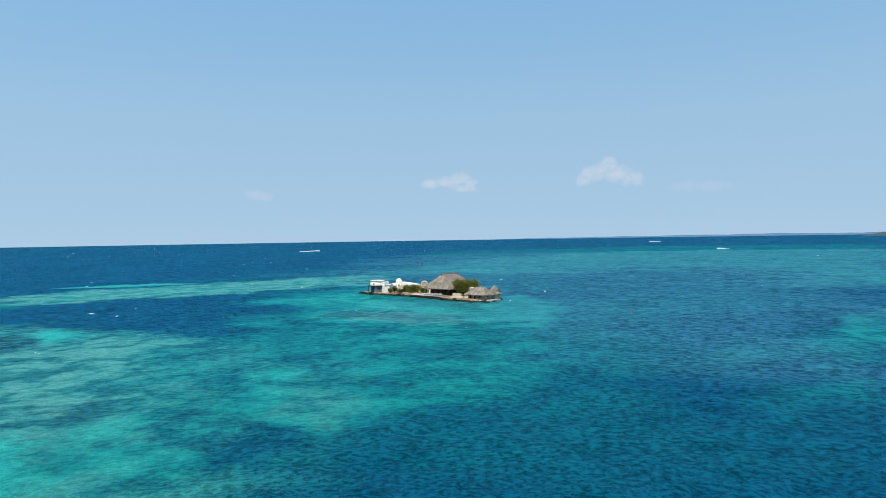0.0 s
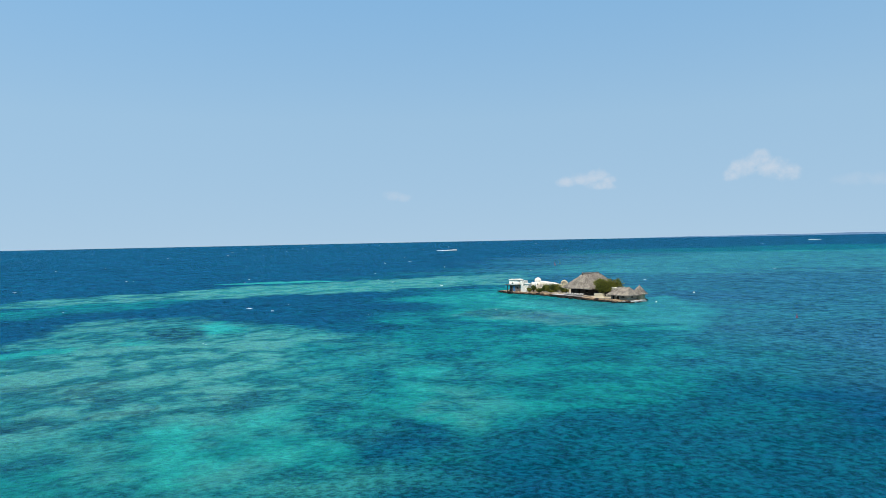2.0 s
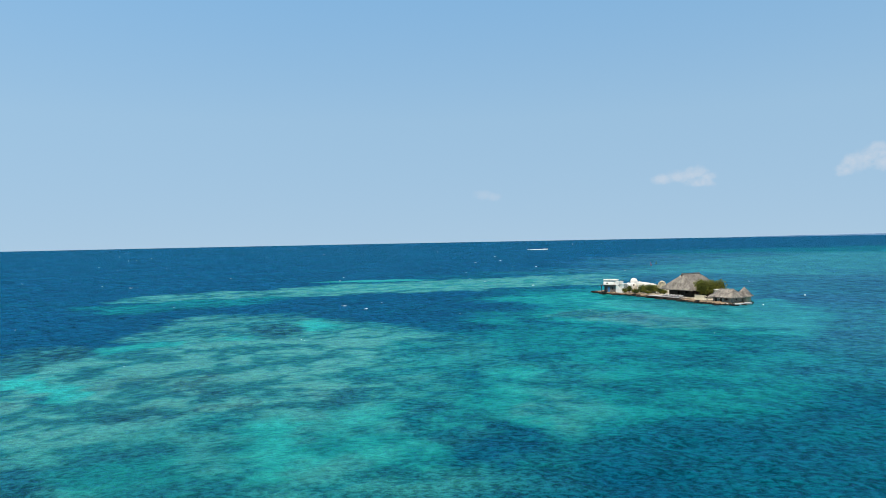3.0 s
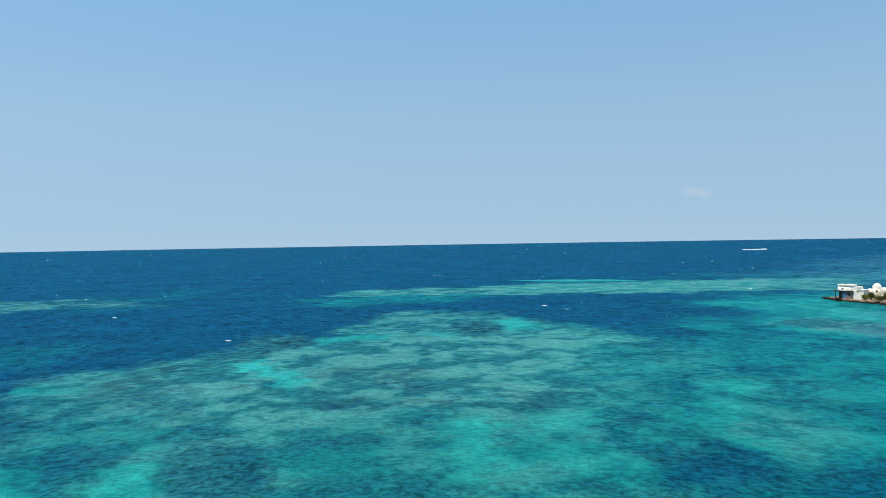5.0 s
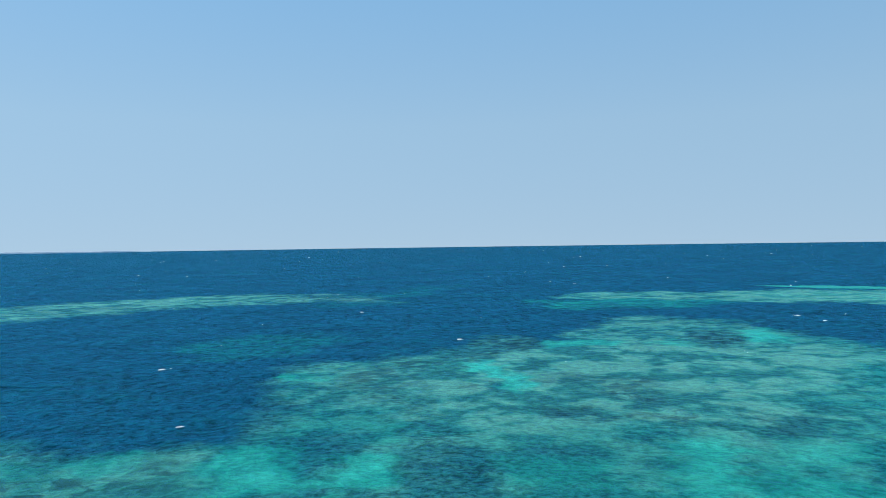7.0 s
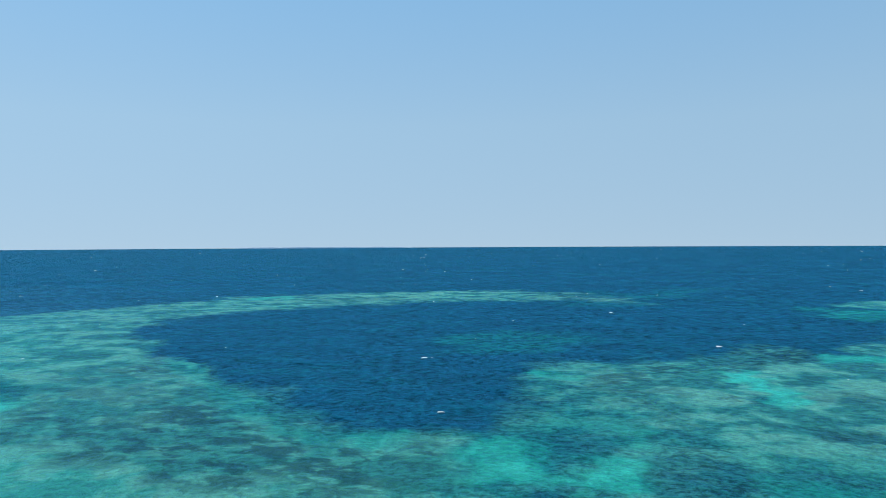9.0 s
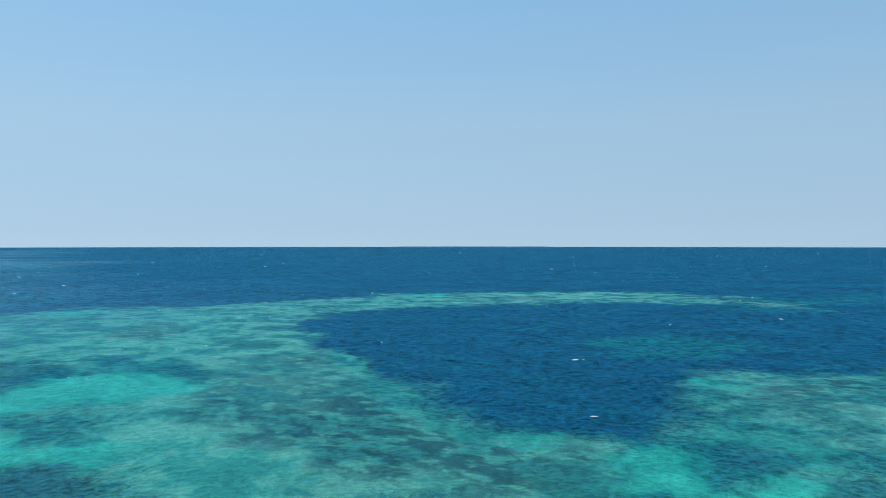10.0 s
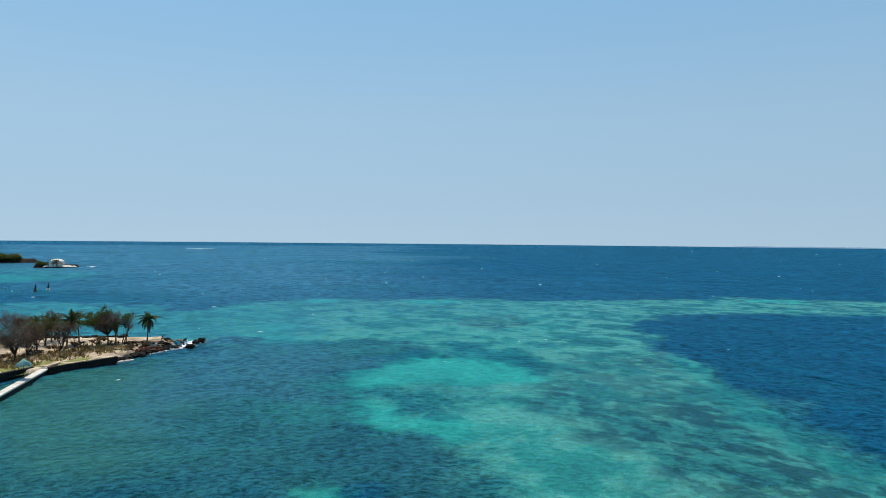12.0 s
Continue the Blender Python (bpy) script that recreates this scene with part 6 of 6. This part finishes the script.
for k in range(14):
    stake = empty("stake", pose(-96.5 - 9.0 * k / 13 + rng.normal(0, 0.3), -119.5 + 3.6 * k / 13 + rng.normal(0, 0.5), 1.0, rng.normal(0, 5), rng.normal(0, 5), 0), "short weathered wooden stake in the sand", "stake", "stakes on the point")
    bm = bmesh.new()
    cylinder(bm, 0, 0, -0.3, rng.uniform(0.5, 1.0), 0.07, 0.055, 7)
    part("post", bm, MAT_TIMBER, stake)

# driftwood and bench posts
stump = empty("driftwood", pose(-112.3, -115.0, 0.6), "bleached dead branch stuck among the rocks", "driftwood")
bm = bmesh.new()
tube(bm, [(0, 0, -0.2), (0.1, 0.2, 0.9), (0.0, 0.5, 1.8)], [0.14, 0.1, 0.04], 6)
tube(bm, [(0.1, 0.2, 0.8), (-0.5, 0.1, 1.5), (-1.0, 0.3, 1.7)], [0.08, 0.06, 0.03], 5)
tube(bm, [(0.05, 0.3, 1.1), (0.6, 0.4, 1.6)], [0.06, 0.03], 5)
part("branch", bm, MAT_TIMBER, stump)
bench = empty("bench", pose(-104.5, -112.6, 1.0, 0, 0, 200), "plain dark timber bench facing the cove", "bench")
part("seat", box_bm(-1.3, 1.3, -0.2, 0.2, 0.42, 0.48, 0.01), MAT_TIMBER, bench)
part("back", box_bm(-1.3, 1.3, 0.18, 0.24, 0.62, 0.9, 0.01), MAT_TIMBER, bench)
for x in (-1.1, 1.1):
    part("leg", box_bm(x - 0.05, x + 0.05, -0.18, 0.22, -0.1, 0.62), MAT_TIMBER, bench)
for x, y in ((-103.2, -124.2), (-101.0, -127.5)):
    post = empty("bollard_light", pose(x, y, 1.0), "small white bollard light on the sand", "garden light", "bollard lights")
    bm = bmesh.new()
    cylinder(bm, 0, 0, -0.2, 0.75, 0.05, 0.05, 8)
    part("post", bm, MAT_TIMBER, post)
    bm = bmesh.new()
    bmesh.ops.create_icosphere(bm, subdivisions=2, radius=0.22)
    bmesh.ops.translate(bm, verts=bm.verts[:], vec=(0, 0, 0.9))
    part("globe", bm, MAT_WHITE, post, "white globe", True)


def foam_sheet(name, outline, material, label, cell=0.35, z=0.09, soft=1.6, seed=1):
    c = np.array(outline, float)
    lo, hi = c.min(0) - soft, c.max(0) + soft
    xs, ys = np.arange(lo[0], hi[0], cell), np.arange(lo[1], hi[1], cell)
    gx, gy = np.meshgrid(xs, ys)
    d = away(gx.ravel(), gy.ravel(), outline).reshape(gx.shape)
    wave = wave_shape(gx.ravel(), gy.ravel())[2].reshape(gx.shape)
    bm = bmesh.new()
    lay = bm.verts.layers.float.new("thick")
    verts = {}
    for j in range(gx.shape[0]):
        for i in range(gx.shape[1]):
            if d[j, i] > -soft:
                v = bm.verts.new((gx[j, i], gy[j, i], z + wave[j, i] + 0.05 * noise.noise((gx[j, i] * 0.8, gy[j, i] * 0.8, seed))))
                v[lay] = float(np.clip(d[j, i] / soft * 0.5 + 0.5, 0, 1))
                verts[j, i] = v
    for j in range(gx.shape[0] - 1):
        for i in range(gx.shape[1] - 1):
            q = [verts.get(k) for k in ((j, i), (j, i + 1), (j + 1, i + 1), (j + 1, i))]
            if all(q):
                bm.faces.new(q)
    return tagged(mesh_object(name, bm, material, None, True), label, "foam", kind="stuff")


foam_sheet("surf", [(-98.5, -106.6), (-103.5, -105.7), (-109.5, -106.2), (-114.5, -107.3), (-120.6, -109.6), (-122.2, -112.4), (-120.0, -114.8), (-116.4, -113.6), (-112.5, -110.8), (-107.0, -108.8), (-102.0, -107.6)], MAT_FOAM, "white surf breaking among the boulders", z=0.10, soft=2.3, seed=3)
foam_sheet("surf", [(-96.3, -106.6), (-95, -105.0), (-92.6, -104.6), (-92.8, -105.2), (-95.4, -106.6)], MAT_FOAM, "thin white wash along the slab", 0.25, 0.14, 0.8, 4)
foam_sheet("surf", [(-372, -468), (-378, -470), (-380, -476), (-374, -478)], MAT_FOAM, "white water at the end of the rock islet", 0.8, 0.2, 2.0, 6)
foam_sheet("surf", [(9.0, 226.9), (12, 225.6), (15, 225.3), (14.6, 226.2), (10, 227.6)], MAT_FOAM, "thin white wash below the terrace", 0.3, 0.14, 0.8, 5)

# ---- markers, buoys and boats ----
def pillar_buoy(x, y, h, body, tophat, label, lean=(0.0, 0.0), base=None):
    thing = empty("buoy", pose(x, y, 0, lean[0], lean[1], 0), label, "buoy", "channel buoys")
    r = h * 0.22
    bm = bmesh.new()
    tube(bm, [(0, 0, -0.5), (0, 0, 0.0), (0, 0, h * 0.12), (0, 0, h * 0.17)], [r * 0.8, r, r, r * 0.6], 14)
    part("float", bm, base or body, thing, "", True)
    bm = bmesh.new()
    tube(bm, [(0, 0, h * 0.16), (0, 0, h * 0.78)], [r * 0.72, r * 0.22], 10)
    part("tower", bm, body, thing)
    bm = bmesh.new()
    tube(bm, [(0, 0, h * 0.78), (0, 0, h * 0.84), (0, 0, h)], [r * 0.30, r * 0.34, r * 0.05], 10)
    part("topmark", bm, tophat, thing)
    return thing


pillar_buoy(-194.6, -276.6, 3.2, MAT_BLACK, MAT_BLACK, "dark pillar buoy leaning in the channel", (6, -8))
pillar_buoy(-203.6, -281.0, 3.3, MAT_BLACK, MAT_RED, "dark pillar buoy with a red mark and pale float", base=MAT_WHITE)
pillar_buoy(-19.8, 520.0, 2.7, MAT_RED, MAT_RED, "red pillar buoy far off the islet", (0, -8))
pillar_buoy(-17.0, 545.0, 3.0, MAT_GREEN, MAT_GREEN, "dark green pillar buoy far off the islet")
pillar_buoy(51.8, 187.5, 1.1, MAT_RED, MAT_RED, "slim red marker buoy in deep water")


def ball_buoy(x, y, r):
    thing = empty("mooring_buoy", pose(x, y, 0.05), "small white mooring buoy", "buoy", "mooring buoys")
    bm = bmesh.new()
    bmesh.ops.create_icosphere(bm, subdivisions=2, radius=r)
    part("ball", bm, MAT_WHITE, thing, "", True)
    bm = bmesh.new()
    cylinder(bm, 0, 0, r * 0.9, r * 1.7, 0.05, 0.05, 6)
    part("eye", bm, MAT_TIMBER, thing)


ball_buoy(22.2, 229.0, 0.22)
ball_buoy(39.4, 266.0, 0.3)


def speedboat(x, y, heading, wake, label):
    """A small white launch under way, and the foam behind it as a thing of its own."""
    thing = empty("speedboat", pose(x, y, 0.0, 0, -3, heading), label, "boat", "distant boats")
    bm = bmesh.new()
    rows = []
    for s in range(9):
        t = s / 8
        px, w = -4.5 + 9 * t, 1.25 * (1 - t ** 3)
        rows.append([bm.verts.new((px, k * w, z)) for k, z in ((-1, 1.0 + 0.3 * t), (-0.75, 0.0), (0, -0.35), (0.75, 0.0), (1, 1.0 + 0.3 * t))])
    for r0, r1 in zip(rows, rows[1:]):
        for k in range(4):
            bm.faces.new((r0[k], r0[k + 1], r1[k + 1], r1[k]))
        bm.faces.new((r0[4], r0[0], r1[0], r1[4]))
    bm.faces.new(rows[0])
    part("hull", bm, MAT_WHITE, thing)
    part("canopy", box_bm(-2.2, 0.8, -1.0, 1.0, 2.25, 2.4, 0.05), MAT_WHITE, thing)
    for px in (-2.0, 0.6):
        for py in (-0.9, 0.9):
            part("post", box_bm(px - 0.05, px + 0.05, py - 0.05, py + 0.05, 1.1, 2.25), MAT_TIMBER, thing)
    part("engine", box_bm(-5.0, -4.45, -0.35, 0.35, 0.3, 1.6, 0.08), MAT_BLACK, thing)
    m = pose(x, y, 0.0, 0, 0, heading)
    # a heap of churned foam at the stern that sinks and widens astern
    bm = bmesh.new()
    last = None
    for k in range(41):
        s = k / 40
        px, w = 3.0 - (wake * 1.6 + 3.0) * s, 1.0 + 2.6 * s
        h = (1.5 * (1 - s) ** 1.6 + 0.42) * (1 + 0.35 * noise.noise((s * 14, x * 0.01, 0)))
        row = [bm.verts.new(m @ Vector((px, k_w * w, z))) for k_w, z in ((-1, -0.6), (-0.55, h * 0.8), (0, h * 0.55), (0.55, h), (1, -0.6))]
        if last:
            for j in range(4):
                bm.faces.new((last[j], last[j + 1], row[j + 1], row[j]))
        last = row
    tagged(mesh_object("wake", bm, MAT_FOAM_SOLID), "white wake behind a distant boat", "foam", kind="stuff")


speedboat(-226, 1227, 10, 20, "white launch speeding across open water")
speedboat(589, 1933, 163, 16, "white launch far out near the coast")
speedboat(375, 923, 158, 7, "white launch crossing the shoals")
speedboat(-1167, -1099, 133, 34, "white launch speeding off the point")

# ---- whitecaps: small torn ridges of foam on the crests ----
rng = np.random.RandomState(23)
bm = bmesh.new()
ISLET_CLEAR = [(-40, 285), (-40, 262), (10, 222), (25, 228), (15, 290)]
POINT_CLEAR = [(-40, -100), (-125, -100), (-125, -175), (-40, -175)]
for k in range(560):
    a = math.radians(rng.uniform(-30, 150))
    r = 75 * (2600 / 75) ** rng.uniform(0, 1) ** 0.38
    x, y = -math.sin(a) * r, math.cos(a) * r
    spot = np.array([x]), np.array([y])
    if away(*spot, ISLET_CLEAR)[0] > -12 or away(*spot, POINT_CLEAR)[0] > -4:
        continue
    if a < 0.2 and rng.uniform() < 0.6:
        continue
    long = (0.11 + 0.60 * rng.uniform(0, 1) ** 3) * (1 + r / 900)
    base = float(wave_shape(*spot)[2, 0])
    run = a + rng.normal(0, 0.25)
    across = long * rng.uniform(0.16, 0.30)
    # a ragged ridge with a few loose flecks beside it
    for part_of in range(1 + rng.randint(3)):
        cx, cy = (x, y) if part_of == 0 else (x + rng.normal(0, long * 0.9), y + rng.normal(0, long * 0.9))
        k_size = 1.0 if part_of == 0 else rng.uniform(0.15, 0.4)
        ring, n = [], 11
        for j in range(n):
            t = j * math.tau / n
            u, v = k_size * long * math.cos(t) * rng.uniform(0.55, 1.25), k_size * across * math.sin(t) * rng.uniform(0.4, 1.5)
            ring.append(bm.verts.new((cx + u * math.cos(run) - v * math.sin(run), cy + u * math.sin(run) + v * math.cos(run), base + 0.03 + rng.uniform(0, 0.08))))
        lift = min(0.35, 0.08 + 0.14 * long) * k_size
        ridge = [bm.verts.new((cx + s * long * 0.5 * k_size * math.cos(run), cy + s * long * 0.5 * k_size * math.sin(run), base + 0.05 + lift * rng.uniform(0.6, 1.1))) for s in (1, 0, -1)]
        for j in range(n):
            c0 = ridge[0] if math.cos(j * math.tau / n) > 0.4 else ridge[2] if math.cos(j * math.tau / n) < -0.4 else ridge[1]
            c1 = ridge[0] if math.cos((j + 1) * math.tau / n) > 0.4 else ridge[2] if math.cos((j + 1) * math.tau / n) < -0.4 else ridge[1]
            bm.faces.new((ring[j], ring[(j + 1) % n], c1))
            if c0 is not c1:
                bm.faces.new((ring[j], c1, c0))
tagged(mesh_object("whitecaps", bm, MAT_FOAM_SOLID), "scattered small whitecaps on the wind sea", "foam", kind="stuff")

# ---- far islets, coast and clouds ----
reef_islet = land("ground", [(-342, -487), (-352, -479), (-362, -474), (-368, -478), (-360, -490), (-349, -496), (-341, -494)], 1.9, 2.0, 0.8, 0.5, MAT_DARK_ROCK, "low dark rock islet with a white house", "islet", 91)
apron = land("ground", [(-344, -484), (-352, -477), (-361, -474), (-364, -479), (-356, -488), (-347, -491)], 1.75, 2.0, 0.8, 0.1, MAT_CONCRETE, "pale bare ground round the white house", "ground", 93, floor=0.6)
lodge = empty("white_house", pose(-353.5, -483.0, 1.4, 0, 0, 30) @ Matrix.Diagonal((1.2, 1.1, 1.0, 1.0)), "white rounded house on a rock islet", "house")
for p0, p1, holes in (((-5, -3.5), (5, -3.5), [(1, 2, 0, 2.1), (4, 5.2, 0.9, 2.0), (7, 8.2, 0.9, 2.0)]), ((5, -3.5), (5, 3.5), [(2.5, 3.7, 0.9, 2.0)]), ((5, 3.5), (-5, 3.5), [(3, 4, 0.9, 2.0)]), ((-5, 3.5), (-5, -3.5), [(2, 3.2, 0.9, 2.0)])):
    wall(lodge, p0, p1, -0.5, 2.9, 0.3, MAT_WHITE, holes)
bm = bmesh.new()
dome(bm, 0, 0, 2.9, 4.4, 2.3)
part("roof", bm, MAT_WHITE, lodge, "low white dome roof", True)
part("sun_shade", box_bm(3.2, 6.5, -3.0, 3.0, 4.6, 4.75), MAT_TIMBER, lodge, "flat dark shade roof")
for px in (3.5, 6.2):
    for py in (-2.7, 2.7):
        part("post", box_bm(px - 0.12, px + 0.12, py - 0.12, py + 0.12, -0.5, 4.6), MAT_TIMBER, lodge)
shelter = empty("shelter", pose(-350.2, -478.6, 1.3, 0, 0, 20), "dark thatched shelter beside the white house", "shelter")
hip_roof(shelter, 2.6, 2.6, 0.4, 2.0, 4.6, 0.3, 14, 12)
for px in (-2, 2):
    for py in (-2, 2):
        bm = bmesh.new()
        cylinder(bm, px, py, -0.3, 2.2, 0.12, 0.12, 8)
        part("post", bm, MAT_TIMBER, shelter)
for k, (x, y) in enumerate(((-345, -488), (-346.5, -486), (-344.5, -490.5))):
    bush((x, y, 1.4), (2.4, 2.4, 3.2), 200 + k, "dark green shrub on the rock islet", MAT_LEAF_MIX, 700, 0.4, group="far bushes", stems=8)
green_islet = land("ground", [(-330, -640), (-372, -608), (-405, -588), (-416, -592), (-410, -606), (-380, -630), (-340, -660), (-300, -690), (-290, -660)], 3.0, 5.0, 1.5, 0.8, MAT_DARK_ROCK, "steep dark rocky islet with green scrub", "islet", 95)
rng = np.random.RandomState(41)
for k in range(34):
    s = rng.uniform(0.06, 1)
    x, y = -404 + 96 * s + rng.normal(0, 4), -596 - 62 * s + rng.normal(0, 4)
    bush((x, y, 2.4), (rng.uniform(4, 7), rng.uniform(4, 7), rng.uniform(3, 4.6) * (1.2 if s < 0.25 else 0.9)), 300 + k, "dark green scrub on the far islet", MAT_LEAF_MIX, 1100, 0.6, group="far bushes", stems=8)


def far_ridge(name, a0, a1, reach, heights, material, label, seed):
    """A low coast on the horizon between two bearings (degrees left of +Y)."""
    bm = bmesh.new()
    n = 160
    last = None
    for k in range(n + 1):
        s = k / n
        a = math.radians(a0 + (a1 - a0) * s)
        fade = min(1, s * 8, (1 - s) * 8)
        h = (heights[0] + (heights[1] - heights[0]) * s) * (0.75 + 0.35 * noise.noise((s * 9, seed, 0)) + 0.18 * noise.noise((s * 40, seed, 1)) + 0.08 * noise.noise((s * 150, seed, 2))) * fade
        row = [bm.verts.new((-math.sin(a) * r, math.cos(a) * r, z)) for r, z in ((reach, -1.0), (reach + 12, h * 0.8), (reach + 30, h), (reach + 70, -1.0))]
        if last:
            for j in range(3):
                bm.faces.new((last[j], last[j + 1], row[j + 1], row[j]))
        last = row
    return tagged(mesh_object(name, bm, material, None, True), label, "coast", kind="structure")


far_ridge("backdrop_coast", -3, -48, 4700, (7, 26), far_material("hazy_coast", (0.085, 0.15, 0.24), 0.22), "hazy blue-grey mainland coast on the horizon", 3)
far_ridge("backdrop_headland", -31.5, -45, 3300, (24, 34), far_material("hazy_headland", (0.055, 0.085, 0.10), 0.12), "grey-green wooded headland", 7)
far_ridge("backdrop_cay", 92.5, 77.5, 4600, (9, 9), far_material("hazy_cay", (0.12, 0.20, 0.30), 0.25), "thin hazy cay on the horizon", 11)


def cloud(bearing, lift, width, height, seed, strength, puffs):
    """A small fair-weather cumulus far over the horizon: a soft-edged veil of cloud."""
    m = bpy.data.materials.new("cumulus")
    m.use_nodes = True
    t = m.node_tree
    t.nodes.remove(t.nodes["Principled BSDF"])
    glow, clear, mix = t.nodes.new("ShaderNodeEmission"), t.nodes.new("ShaderNodeBsdfTransparent"), t.nodes.new("ShaderNodeMixShader")
    glow.inputs["Color"].default_value = (0.84, 0.82, 0.84, 1)
    glow.inputs["Strength"].default_value = 0.92
    thick = t.nodes.new("ShaderNodeAttribute")
    thick.attribute_name = "thick"
    n = noise_node(t, 0.020, 7, 0.62)
    v = calc(t, "ADD", thick.outputs["Fac"], calc(t, "MULTIPLY", calc(t, "SUBTRACT", n, 0.5), 1.5))
    t.links.new(calc(t, "MULTIPLY", spread(t, v, 0.10, 1.5), strength), mix.inputs["Fac"])
    t.links.new(clear.outputs[0], mix.inputs[1])
    t.links.new(glow.outputs[0], mix.inputs[2])
    t.links.new(mix.outputs[0], t.nodes["Material Output"].inputs["Surface"])
    reach = 4780
    a = math.radians(bearing)
    mid = Vector((-math.sin(a) * reach, math.cos(a) * reach, lift))
    side = Vector((math.cos(a), math.sin(a), 0))
    bm = bmesh.new()
    lay = bm.verts.layers.float.new("thick")
    nx, nz = 60, 36
    grid = []
    for j in range(nz + 1):
        row = []
        for i in range(nx + 1):
            u, w = i / nx * 2 - 1, j / nz * 2 - 1
            den = 0.0
            for px, pz, pr in puffs:
                q = ((u - px) / pr) ** 2 + ((w - pz) / (pr * 1.15)) ** 2
                den = max(den, 1 - q)
            vert = bm.verts.new(mid + side * u * width / 2 + Vector((0, 0, w * height / 2)))
            vert[lay] = max(0.0, den) * min(1, (1 - abs(u)) * 6) * min(1, (1 - abs(w)) * 5)
            row.append(vert)
        grid.append(row)
    for j in range(nz):
        for i in range(nx):
            bm.faces.new((grid[j][i], grid[j][i + 1], grid[j + 1][i + 1], grid[j + 1][i]))
    return tagged(mesh_object("backdrop_cloud", bm, m), "small white fair-weather cumulus cloud", "cloud", kind="structure")


cloud(-0.6, 420, 470, 190, 1, 0.42, ((-0.55, -0.25, 0.42), (-0.1, -0.1, 0.5), (0.3, 0.05, 0.55), (0.62, -0.2, 0.36), (0.45, -0.6, 0.5)))
cloud(-13.8, 440, 520, 290, 2, 0.46, ((-0.45, -0.05, 0.45), (-0.08, 0.25, 0.42), (-0.02, 0.55, 0.28), (0.2, -0.05, 0.5), (0.55, -0.3, 0.42), (-0.7, -0.3, 0.3)))
cloud(15.1, 328, 300, 130, 3, 0.22, ((-0.2, 0.0, 0.6), (0.3, -0.2, 0.5)))
cloud(-20.6, 335, 520, 150, 4, 0.14, ((-0.3, 0.0, 0.6), (0.3, -0.1, 0.6)))
